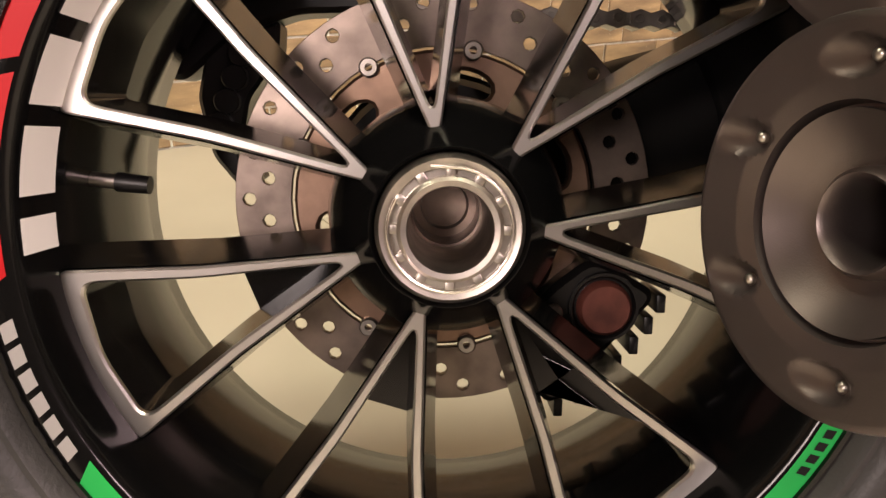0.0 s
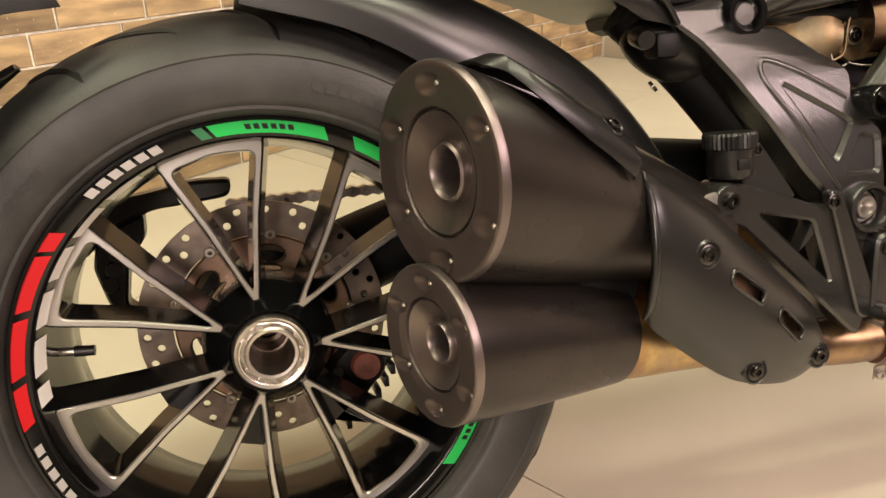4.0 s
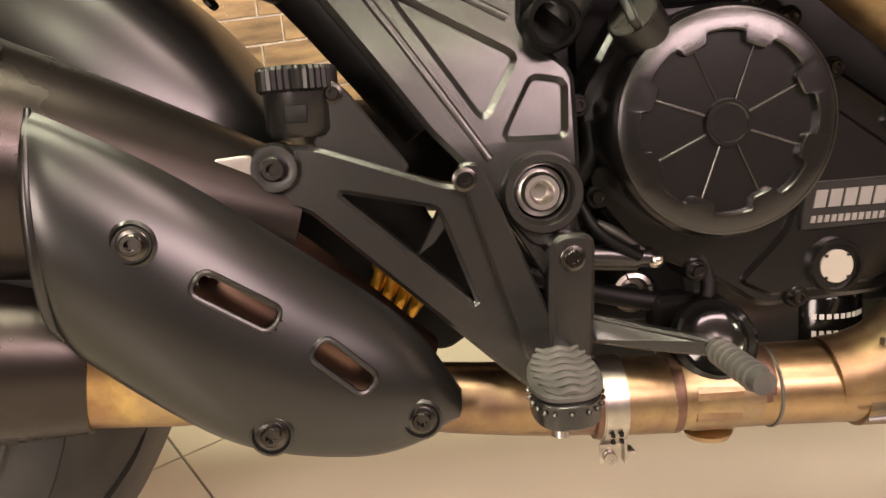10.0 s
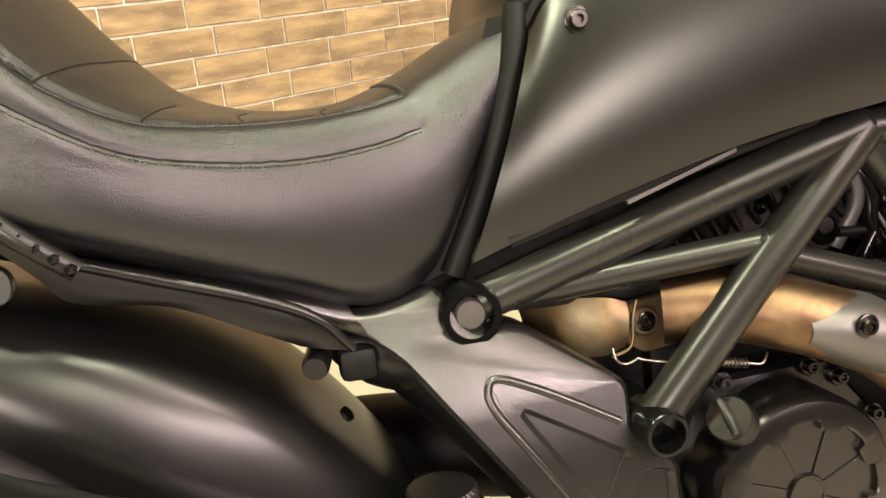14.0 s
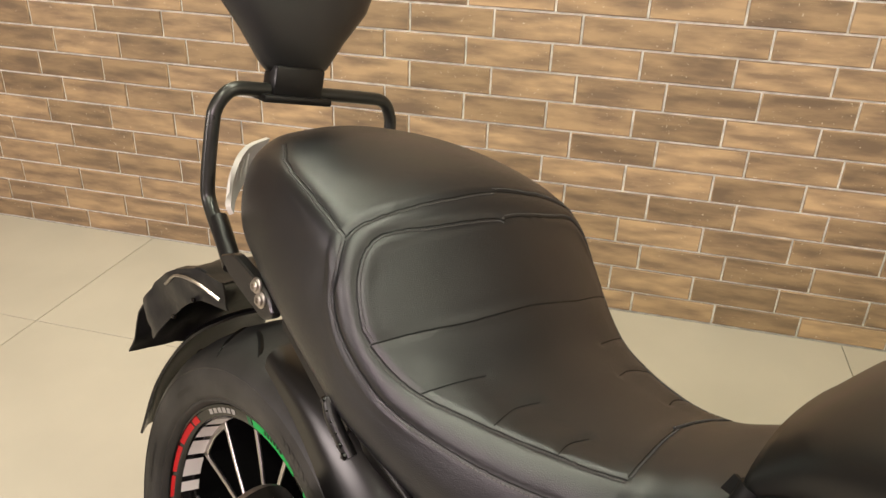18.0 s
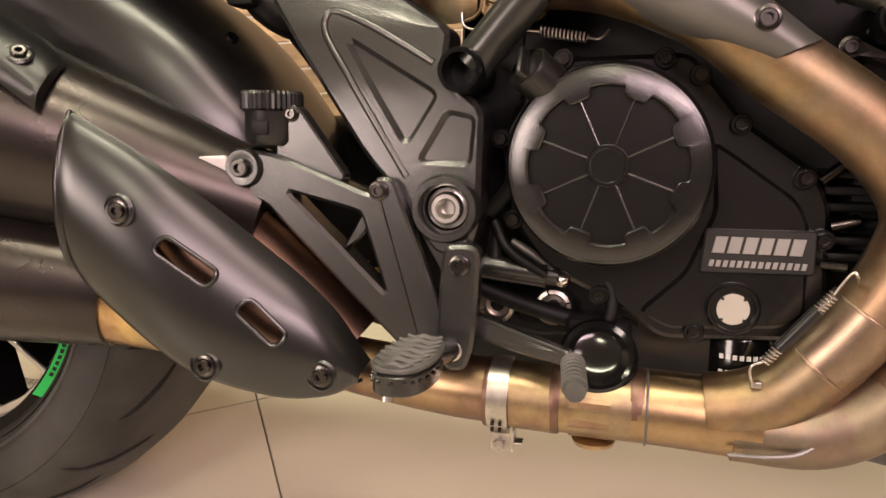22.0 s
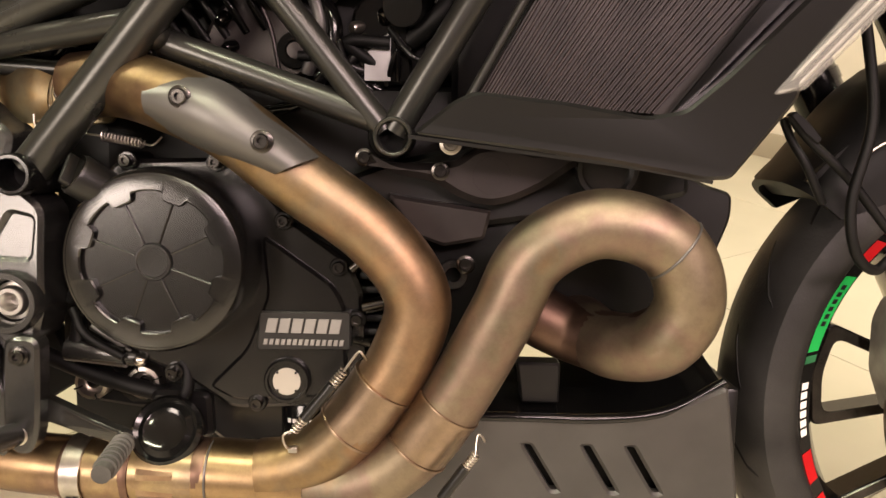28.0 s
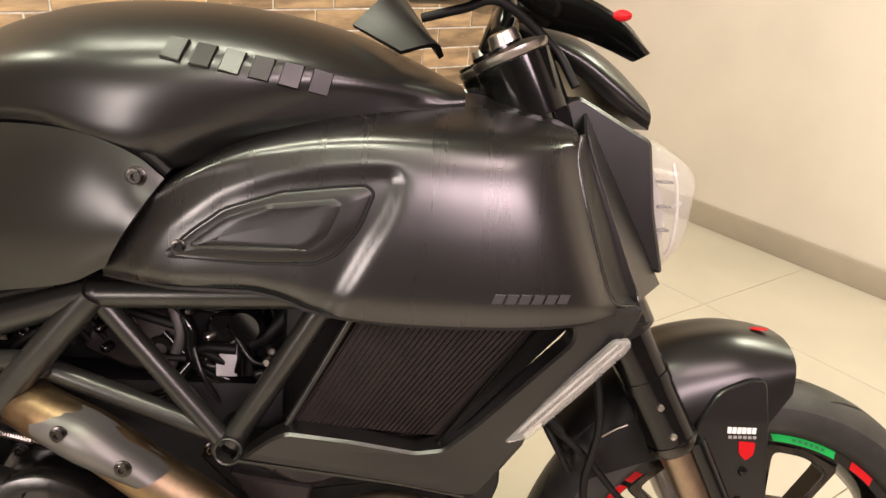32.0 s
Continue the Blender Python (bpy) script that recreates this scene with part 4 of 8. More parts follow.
clamp = part("pipe_clamp", revolve([(0.0288, -0.0085), (0.0304, -0.0085), (0.0304, 0.0085), (0.0288, 0.0085)], (CX - 0.0065, -0.1435, 0.2525), (1, -0.02, -0.02), 40, closed=True), STEEL, bike, "steel exhaust band clamp")
def strap_row(x):
    run = [(-0.1435 + 0.0312 * math.cos(radians(d)), 0.2525 + 0.0312 * math.sin(radians(d))) for d in range(80, 251, 10)]
    return [Vector((x, y, z)) for y, z in run + [(-0.1490, 0.218), (-0.1480, 0.203)]]


bm = skin(bmesh.new(), [strap_row(CX - 0.0145), strap_row(CX + 0.0015)], False, False, closed=False)
bmesh.ops.recalc_face_normals(bm, faces=bm.faces)
bmesh.ops.solidify(bm, geom=bm.faces, thickness=0.0014)
part("clamp_strap", bm, STEEL, clamp)
part("clamp_tab", box(CX + 0.003, CX + 0.0055, -0.152, -0.136, 0.203, 0.222, 0.0008), STEEL, clamp)
part("clamp_tab", box(CX + 0.004, CX + 0.012, -0.150, -0.138, 0.209, 0.2115, 0.0008), STEEL, clamp)
bolt((CX - 0.0075, -0.150, 0.2085), 0.0050, clamp, mat=STEEL, washer=False)
# Black boxes on the uncut strap, standing for the shade in its slots.
for i in range(4):
    part("clamp_slot", box(CX - 0.0115 + 0.0062 * (i % 2), CX - 0.0090 + 0.0062 * (i % 2), -0.1725, -0.1690, 0.2285 + 0.0050 * (i // 2), 0.2312 + 0.0050 * (i // 2)), DARK, clamp)
for base, a, b, c in ((rear_header, (0.912, -0.178, 0.372), (0.893, -0.181, 0.354), (0.858, -0.181, 0.310)), (front_header, (1.013, -0.182, 0.305), (1.004, -0.186, 0.287), (0.975, -0.184, 0.245))):
    a, b, c = Vector(a), Vector(b), Vector(c)
    part("spring_sleeve", tube([b.lerp(c, 0.16), b.lerp(c, 0.84)], 0.0048, 14), PLASTIC, base, "black sleeve over a coil spring")
    part("coil_spring", coil(b.lerp(c, -0.12), b.lerp(c, 0.18), 0.0036, 0.0009, 6), STEEL, base)
    part("coil_spring", coil(b.lerp(c, 0.82), b.lerp(c, 1.08), 0.0036, 0.0009, 5), STEEL, base)
    part("spring_hook", tube([b.lerp(c, -0.1), a + Vector((-0.004, 0, 0.002)), a, a + Vector((0.002, 0.006, -0.006))], 0.0011, 8), STEEL, base)
    part("spring_hook", tube([b.lerp(c, 1.06), c + Vector((-0.012, 0, -0.008)), c + Vector((-0.010, 0.004, -0.020)), c + Vector((-0.004, 0.012, -0.022))], 0.0011, 8), STEEL, base)
    part("hook_lug", box(-0.004, 0.004, -0.003, 0.003, -0.0025, 0.0025, 0.001), STEEL, base).location = c + Vector((-0.006, 0.010, -0.024))
hs_bm = patch([(0.737, -0.150, 0.598), (0.765, -0.160, 0.600), (0.80, -0.168, 0.592), (0.843, -0.168, 0.562), (0.878, -0.165, 0.535)], [(0.737, -0.150, 0.556), (0.760, -0.160, 0.545), (0.785, -0.166, 0.534), (0.815, -0.166, 0.523), (0.835, -0.165, 0.516)], 28, 12, 0.036, 0.002, ease=0.55)
hs_tree = BVHTree.FromBMesh(hs_bm)
header_shield = part("header_shield", hs_bm, SHIELD, bike, "grey pressed-metal header heat shield")
for x, z in ((0.772, 0.578), (0.836, 0.545)):
    hit = on_tree(hs_tree, (x, -0.6, z), (0, 1, 0), 0.001)
    bolt(hit, 0.0062, header_shield, mat=DARKSTEEL)
flange = part("header_flange", patch([(0.550, -0.085, 0.604), (0.58, -0.115, 0.606), (0.61, -0.130, 0.606), (0.628, -0.132, 0.600)], [(0.556, -0.085, 0.574), (0.58, -0.115, 0.562), (0.605, -0.128, 0.558), (0.624, -0.132, 0.564)], 16, 6, 0.006, 0.002), TITAN, bike, "tan heat-stained header flange")
part("flange_lip", tube([(0.634, -0.137, 0.602), (0.630, -0.138, 0.59), (0.627, -0.137, 0.566), (0.612, -0.134, 0.558)], 0.0014, 8), TITAN, flange)
part("flange_plate", plate(rounded([(0.628, 0.598), (0.668, 0.604), (0.690, 0.600), (0.680, 0.560), (0.640, 0.556), (0.626, 0.566)], 0.006), -0.131, -0.124, 0.001), TITAN, flange)
part("flange_boss", disc_at((0.640, 0.584), 0.0115, -0.138, -0.115), TITAN, flange)
bolt((0.640, -0.139, 0.584), 0.0055, flange, mat=DARKSTEEL)
part("coil_spring", coil((0.679, -0.150, 0.548), (0.716, -0.155, 0.542), 0.0038, 0.0009, 12), STEEL, flange)
part("spring_hook", tube([(0.680, -0.150, 0.548), (0.66, -0.148, 0.550), (0.640, -0.142, 0.553), (0.630, -0.140, 0.556)], 0.001, 8), STEEL, flange)
part("spring_hook", tube([(0.716, -0.155, 0.542), (0.726, -0.158, 0.541), (0.733, -0.155, 0.548)], 0.001, 8), STEEL, flange)
part("spring_hook", tube([(0.612, -0.136, 0.566), (0.614, -0.138, 0.556), (0.622, -0.138, 0.552), (0.632, -0.138, 0.555)], 0.001, 8), STEEL, flange)

flange.location.y = 0.020

# muffler bracket strap
def on_muffler(t, deg, lift):
    """A place over the upper muffler: t along its axis, deg round it from the outer side upwards."""
    c0, c1 = Vector((0.148, -0.214, 0.498)), Vector((0.44, -0.131, 0.396))
    a = (c1 - c0).normalized()
    e1 = Vector((0, -1, 0))
    e1 = (e1 - a * a.dot(e1)).normalized()
    e2 = e1.cross(a)
    e2 = e2 if e2.z > 0 else -e2
    r = 0.090 - 0.044 * max(t, 0.0) ** 1.15
    return c0.lerp(c1, t) + (r + lift) * (math.cos(radians(deg)) * e1 + math.sin(radians(deg)) * e2)


def make_muffler_bracket():
    """A long raised cover strip, broad and bevelled, that ends in a point above the outlet side."""
    low = [(0.0, 78), (0.05, 66), (0.10, 56), (0.18, 46), (0.26, 38.5), (0.34, 33.5), (0.40, 29), (0.445, 25.5)]
    high = [(0.0, 108), (0.05, 104), (0.10, 100), (0.18, 96), (0.26, 90), (0.34, 84), (0.40, 76), (0.430, 66)]
    rise = [(0.0, 0.0045), (0.05, 0.0085), (0.16, 0.0130), (0.24, 0.0138), (0.5, 0.0120), (0.8, 0.0080), (1.0, 0.0030)]
    ts = [i / 40 for i in range(41)]
    bm = bmesh.new()
    rows = []
    for u in ts:
        k = u * (len(low) - 1)
        a = [float(np.interp(k, range(len(low)), [q[n] for q in low])) for n in (0, 1)]
        b = [float(np.interp(k, range(len(high)), [q[n] for q in high])) for n in (0, 1)]
        end = min(1.0, u / 0.12, (1 - u) / 0.04 + 0.35)
        rows.append([bm.verts.new(on_muffler(a[0] + (b[0] - a[0]) * v, a[1] + (b[1] - a[1]) * v, 0.001 + h * end)) for v, h in rise])
    for p, q in zip(rows, rows[1:]):
        for n in range(len(rise) - 1):
            bm.faces.new((p[n], p[n + 1], q[n + 1], q[n]))
    bmesh.ops.recalc_face_normals(bm, faces=bm.faces)
    bmesh.ops.solidify(bm, geom=bm.faces, thickness=0.0028)
    mb = part("muffler_bracket", bm, PLASTIC, bike, "satin black raised strip over the muffler", angle=30)
    c = on_muffler(0.352, 51, 0.0130)
    n = (c - on_muffler(0.352, 51, 0.0)).normalized()
    part("bolt_seat", revolve([(0.0, 0.0), (0.0105, 0.0), (0.0112, 0.0012), (0.0098, 0.0022), (0.0085, 0.0010), (0.0, 0.0010)], c, n, 24), SATIN, mb)
    bolt(c + n * 0.001, 0.0060, mb, axis=n, mat=DARKSTEEL)


make_muffler_bracket()
# Added black tube, standing for the shade between the two mufflers.
part("muffler_gap_filler", tube([(0.155, -0.20, 0.424), (0.33, -0.175, 0.366)], 0.016, 12), DARK, bike)

# ---- frame side plate ----
sub = [(0.385, 0.640), (0.421, 0.624), (0.452, 0.628), (0.474, 0.634), (0.486, 0.626), (0.498, 0.600), (0.537, 0.598), (0.610, 0.549), (0.606, 0.513), (0.640, 0.487), (0.640, 0.402), (0.632, 0.372), (0.606, 0.368), (0.588, 0.390), (0.575, 0.415), (0.542, 0.451), (0.500, 0.510), (0.445, 0.585)]


tri = rounded([(0.526, 0.540), (0.600, 0.497), (0.578, 0.460)], 0.005, 3)
trap = rounded([(0.612, 0.482), (0.631, 0.478), (0.629, 0.445), (0.592, 0.446)], 0.004, 3)
def plate_face(x, z):
    """The casting leans inwards towards the seat."""
    return float(np.interp(z, [0.37, 0.44, 0.505, 0.5526, 0.612, 0.64], [-0.168, -0.166, -0.158, -0.146, -0.122, -0.110]))


def leaning(bm, lift=0.0):
    """Cuts a flat plate into level strips and bends them along the leaning face."""
    for k in range(20):
        bmesh.ops.bisect_plane(bm, geom=bm.verts[:] + bm.edges[:] + bm.faces[:], plane_co=(0, 0, 0.375 + 0.0135 * k), plane_no=(0, 0, 1))
    for v in bm.verts:
        v.co.y += plate_face(v.co.x, v.co.z) + lift
    bm.normal_update()
    return bm


frame_plate = part("frame_plate", leaning(plate(rounded(sub, 0.010), 0.0, 0.045, 0.004, [tri, trap, [(0.613 + 0.0185 * math.cos(k * math.pi / 16), 0.408 + 0.0185 * math.sin(k * math.pi / 16)) for k in range(32)]])), CAST, bike, "cast black frame side plate with sunk panels")
part("plate_panel", leaning(plate(offset2(tri, -0.001), 0.0, 0.008, 0.0), 0.005), CAST, frame_plate)
part("plate_panel", leaning(plate(offset2(trap, -0.001), 0.0, 0.008, 0.0), 0.005), CAST, frame_plate)
part("plate_rib", tube([(x, plate_face(x, z) + 0.0016, z) for x, z in ((0.598, 0.522), (0.570, 0.538), (0.540, 0.554), (0.512, 0.565), (0.503, 0.560), (0.505, 0.545), (0.525, 0.515), (0.545, 0.485), (0.580, 0.432))], 0.0036, 10, per=6), CAST, frame_plate)
part("pivot_boss", revolve([(0.0275, -0.15), (0.0275, -0.172), (0.0255, -0.1765), (0.021, -0.1765), (0.0185, -0.170), (0.0175, -0.150), (0.0, -0.150)], (0.613, 0, 0.408), (0, 1, 0), 40), CAST, frame_plate)
pivot_nut = part("pivot_nut", revolve([(0.0165, -0.152), (0.0165, -0.157), (0.0135, -0.158), (0.0128, -0.163), (0.0115, -0.1645), (0.0085, -0.1645), (0.0065, -0.162), (0.005, -0.150), (0.0, -0.150)], (0.613, -0.005, 0.408), (0, 1, 0), 24), MACHINED, frame_plate, "bright hexagonal pivot nut")
part("mount_ring", revolve([(0.0240, -0.07), (0.0240, -0.124), (0.0220, -0.130), (0.0170, -0.130), (0.0155, -0.118), (0.0, -0.118)], (0.500, 0, 0.612), (0, 1, 0), 40), GLOSS, frame_plate)
part("mount_bolt", revolve([(0.0125, -0.110), (0.0125, -0.1215), (0.0105, -0.1240), (0.0, -0.1246)], (0.500, 0, 0.612), (0, 1, 0), 28), SHIELD, frame_plate, "polished frame mounting bolt")
part("rear_spar", patch([(0.16, -0.140, 0.722), (0.25, -0.138, 0.693), (0.33, -0.130, 0.665), (0.41, -0.116, 0.634)], [(0.20, -0.140, 0.700), (0.26, -0.140, 0.680), (0.34, -0.132, 0.648), (0.425, -0.120, 0.605)], 20, 4, 0.006, 0.012), CAST, frame_plate)

for i, (p, q, r) in enumerate((((0.512, -0.106, 0.617), (0.797, -0.165, 0.718), 0.0165), ((0.628, -0.152, 0.520), (0.797, -0.165, 0.718), 0.0165), ((0.535, -0.106, 0.618), (0.722, -0.156, 0.641), 0.0115), ((0.738, -0.140, 0.627), (0.918, -0.152, 0.566), 0.0120), ((0.803, -0.158, 0.708), (0.926, -0.153, 0.556), 0.0115), ((0.795, -0.160, 0.716), (1.035, -0.172, 0.727), 0.0145), ((1.035, -0.168, 0.722), (0.934, -0.153, 0.556), 0.0130), ((0.52, -0.098, 0.614), (0.722, -0.085, 0.60), 0.009))):
    part("frame_tube", tube([p, q], r, 22), FRAME, bike, "dark grey steel trellis frame tube" if i == 0 else "")
for c, r in (((0.795, -0.160, 0.716), 0.0172), ((0.735, -0.150, 0.632), 0.0135), ((0.722, -0.158, 0.640), 0.013)):
    part("weld_bead", blob(c, (r, r, r)), FRAME, bike)
for c, yy in (((0.624, 0.515), -0.176), ((0.930, 0.551), -0.160)):
    part("frame_node", revolve([(0.0182, -0.10), (0.0175, yy), (0.016, yy - 0.002), (0.0135, yy - 0.002), (0.0125, yy + 0.004), (0.0122, yy + 0.03)], (c[0], 0, c[1]), (0, 1, 0), 36), GLOSS, bike, "hollow black frame tube end")
    # Black plug that stands for the shade deep in the hollow tube.
    part("node_bore", disc_at(c, 0.0135, yy + 0.026, yy + 0.03, 24), DARK, bike)

joint = part("frame_joint", revolve([(0.0125, -0.110), (0.0125, -0.168), (0.0130, -0.1705), (0.0145, -0.1715), (0.0158, -0.1705), (0.0162, -0.168), (0.0162, -0.110)], (0.934, 0, 0.5515), (0, 1, 0), 32, closed=True), FRAME, bike, "open tube end where the frame rails meet")
# Another black plug, its colour in place of shade inside the tube.
part("joint_core", revolve([(0.0126, -0.150), (0.0, -0.150)], (0.934, 0, 0.5515), (0, 1, 0), 24), DARK, joint)
# ---- foot peg bracket, reservoir, levers ----
br = [(0.444, 0.452), (0.470, 0.449), (0.553, 0.418), (0.575, 0.418), (0.604, 0.345), (0.616, 0.300), (0.606, 0.270), (0.588, 0.286), (0.462, 0.408), (0.440, 0.412)]
peg_bracket = part("peg_bracket", plate(rounded([(x - 0.003, z) for x, z in br], 0.008), -0.174, -0.150, 0.003, [rounded([(0.480, 0.418), (0.543, 0.403), (0.565, 0.337)], 0.005, 3)]), CAST, bike, "forged black footrest bracket with a triangular opening")
part("bracket_strut", plate([(0.528, 0.372), (0.540, 0.380), (0.556, 0.40), (0.545, 0.403)], -0.170, -0.154, 0.001), CAST, peg_bracket)
part("bracket_eye", revolve([(0.0165, -0.14), (0.0165, -0.176), (0.0145, -0.1795), (0.010, -0.1795), (0.0, -0.178)], (0.442, 0, 0.4365), (0, 1, 0), 32), CAST, peg_bracket)
bolt((0.442, -0.180, 0.4365), 0.0078, peg_bracket, mat=DARKSTEEL, washer=False)
part("bracket_arm", plate(rounded([(0.556, 0.432), (0.572, 0.432), (0.617, 0.318), (0.612, 0.290), (0.596, 0.296)], 0.007), -0.180, -0.168, 0.002), CAST, peg_bracket)
bolt((0.561, -0.1815, 0.4215), 0.0055, peg_bracket, mat=DARKSTEEL)
part("brake_arm", plate(rounded([(0.6145, 0.3815), (0.6440, 0.3815), (0.6425, 0.340), (0.6400, 0.300), (0.633, 0.280), (0.617, 0.280), (0.6105, 0.300), (0.6115, 0.340)], 0.011), -0.184, -0.166, 0.003), CAST, peg_bracket)
bolt((0.628, -0.186, 0.3658), 0.0058, peg_bracket, mat=DARKSTEEL)
part("arm_web", plate([(0.575, 0.415), (0.583, 0.418), (0.628, 0.345), (0.622, 0.335)], -0.166, -0.150, 0.001), CAST, peg_bracket)
part("bracket_plate", plate(rounded([(0.374, 0.4435), (0.428, 0.4465), (0.436, 0.430), (0.444, 0.412), (0.412, 0.407)], 0.003), lambda x, z: -0.1985 + 0.40 * (x - 0.38), 0.004, 0.001), SILVERPAINT, bike, "bare metal hanger plate")
reservoir = part("brake_reservoir", revolve([(0.0, -0.035), (0.0195, -0.035), (0.0225, -0.031), (0.0228, 0.0), (0.0, 0.0)], (0.463, -0.165, 0.487), (0, 0, 1), 36), PLASTIC, bike, "black brake fluid reservoir with a ribbed cap")
bm = bmesh.new()
rings = []
for z, k in ((-0.001, 0.9), (0.001, 1.0), (0.013, 1.0), (0.0155, 0.94)):
    rings.append([(0.463 + (0.0262 * k - 0.0013 * (j % 2)) * math.cos(2 * math.pi * j / 72), -0.165 + (0.0262 * k - 0.0013 * (j % 2)) * math.sin(2 * math.pi * j / 72), 0.481 + z) for j in range(72)])
skin(bm, rings)
part("ribbed_cap", bm, PLASTIC, reservoir, angle=25)
part("reservoir_window", box(0.456, 0.470, -0.1888, -0.180, 0.461, 0.472, 0.001), DARK, reservoir)
part("reservoir_bracket", plate(rounded([(0.474, 0.482), (0.486, 0.487), (0.494, 0.480), (0.532, 0.428), (0.524, 0.418), (0.470, 0.440)], 0.004), -0.176, -0.160, 0.0015), CAST, reservoir)
bolt((0.4855, -0.177, 0.478), 0.0045, reservoir, mat=DARKSTEEL)
reservoir.location = (-0.004, 0.010, 0.003)

# rider foot peg with a ribbed rubber top, reaching outwards
def peg_ring(t, z, grow=0.0):
    """Outline of the peg from above, t in turns: rounded outer end, narrower at the hinge."""
    a = 2 * math.pi * t
    y = -0.243 + (0.037 + grow) * math.sin(a)
    w = 0.0205 - 0.05 * (y + 0.243) + grow
    return Vector((0.606 + w * math.copysign(abs(math.cos(a)) ** 0.65, math.cos(a)) + 0.10 * (y + 0.243), y, z + 0.05 * (y + 0.243)))


def peg_slab(z0, z1, grow, bm=None):
    rings = [[peg_ring(k / 36, z, grow - e) for k in range(36)] for z, e in ((z0, 0.003), (z0 + 0.002, 0.0), (z1 - 0.002, 0.0), (z1, 0.002))]
    return skin(bm or bmesh.new(), rings)


peg = part("foot_peg", peg_slab(0.290, 0.3065, 0.0), CAST, bike, "black rider footrest with a ribbed rubber pad")
part("peg_rubber", peg_slab(0.3065, 0.3125, 0.001), FOOTRUBBER, peg)
for i in range(7):
    y = -0.274 + 0.0102 * i
    w = 0.0185 * (1 - 0.5 * abs(i - 3) ** 2 / 16)
    part("rubber_rib", tube([(0.606 + 0.1 * (y + 0.243) + w * u, y - 0.004 * (1 - u * u), 0.3130 + 0.05 * (y + 0.243) + 0.001 * math.cos(u * 6)) for u in (-1, -0.5, 0, 0.5, 1)], [0.0012, 0.0026, 0.0028, 0.0026, 0.0012], 8, per=4), FOOTRUBBER, peg)
for i in range(13):
    p = peg_ring(0.5 + 0.5 * i / 12, 0.301, 0.0006)
    part("peg_stud", blob(p, (0.0018, 0.0018, 0.0018), sub=1), DARKSTEEL, peg)
part("peg_feeler", tube([(0.598, -0.270, 0.298), (0.597, -0.272, 0.284)], [0.004, 0.0056, 0.005], 12, per=2), STEEL, peg)
part("peg_hinge", tube([(0.612, -0.212, 0.300), (0.618, -0.190, 0.298), (0.622, -0.172, 0.297)], [0.010, 0.0105, 0.010], 14), CAST, peg)
bolt((0.623, -0.184, 0.2965), 0.0058, peg, mat=STEEL)
# brake lever with a grooved tip
def lever_face(x, z):
    return -0.164 - 0.37 * max(0.0, x - 0.635)


lever = part("brake_lever", plate(rounded([(0.612, 0.3265), (0.640, 0.3225), (0.680, 0.3130), (0.716, 0.3055), (0.722, 0.300), (0.718, 0.2935), (0.680, 0.2965), (0.640, 0.3020), (0.612, 0.3040)], 0.003), lever_face, 0.012, 0.0018), CAST, bike, "black rear brake lever with a grooved tip")
part("lever_ridge", tube([(x, lever_face(x, 0) - 0.0006, z) for x, z in ((0.640, 0.3215), (0.680, 0.3120), (0.712, 0.3055))], 0.0011, 8), CAST, lever)
T0, T1 = Vector((0.7185, -0.194, 0.2995)), Vector((0.7240, -0.250, 0.2945))
tip = part("lever_tip", tube([T0, T0.lerp(T1, 0.5), T1], [0.0070, 0.0086, 0.0076], 14), FOOTRUBBER, lever)
for i in range(7):
    part("tip_groove", revolve([(0.0076, -0.0014), (0.0093, -0.0006), (0.0093, 0.0006), (0.0076, 0.0014)], T0.lerp(T1, 0.12 + 0.12 * i), T1 - T0, 20), FOOTRUBBER, tip)
# master cylinder and linkage
mc = part("master_cylinder", tube([(0.636, -0.120, 0.356), (0.690, -0.120, 0.3505)], 0.0115, 18), CAST, bike, "black rear brake master cylinder")
part("cylinder_neck", tube([(0.688, -0.120, 0.3505), (0.700, -0.120, 0.349)], 0.0085, 14), CAST, mc)
part("banjo_bolt", blob((0.7035, -0.124, 0.3475), (0.0068, 0.0068, 0.0068)), BRIGHT, mc, "pale metal bleed nipple")
part("brake_switch", tube([(0.660, -0.124, 0.378), (0.676, -0.124, 0.369), (0.697, -0.124, 0.354)], [0.0035, 0.0042, 0.0014], 12, per=4), SHIELD, mc)
part("cylinder_boot", tube([(0.645, -0.120, 0.362), (0.647, -0.120, 0.388)], [0.008, 0.0062, 0.008, 0.0062, 0.008, 0.0055], 14, smooth=False), PLASTIC, mc)
linkage = part("linkage_plate", plate(rounded([(0.636, 0.345), (0.70, 0.350), (0.735, 0.345), (0.735, 0.30), (0.69, 0.285), (0.62, 0.295)], 0.012), -0.080, -0.060, 0.004), DARK, bike, "black linkage bracket with two steel bolts")
for x, z in ((0.6446, 0.316), (0.6944, 0.3175)):
    part("steel_ring", revolve([(0.0165, -0.07), (0.0165, -0.096), (0.0155, -0.0985), (0.0122, -0.0995), (0.0112, -0.0975), (0.0108, -0.0885), (0.0, -0.0885)], (x, 0, z), (0, 1, 0), 40), STEEL, linkage, "toothed steel adjuster ring")
    # Slits are black boxes on the uncut ring, dark in place of shade.
    for k in range(4):
        a = radians(20 + 90 * k)
        part("ring_slit", box(-0.0030, 0.0030, -0.0997, -0.094, -0.0007, 0.0007), DARK, linkage).matrix_local = Matrix.Translation((x + 0.0140 * math.cos(a), 0, z + 0.0140 * math.sin(a))) @ Matrix.Rotation(-a, 4, "Y")
    bolt((x, -0.0905, z), 0.0062, linkage, mat=DARKSTEEL, washer=False)
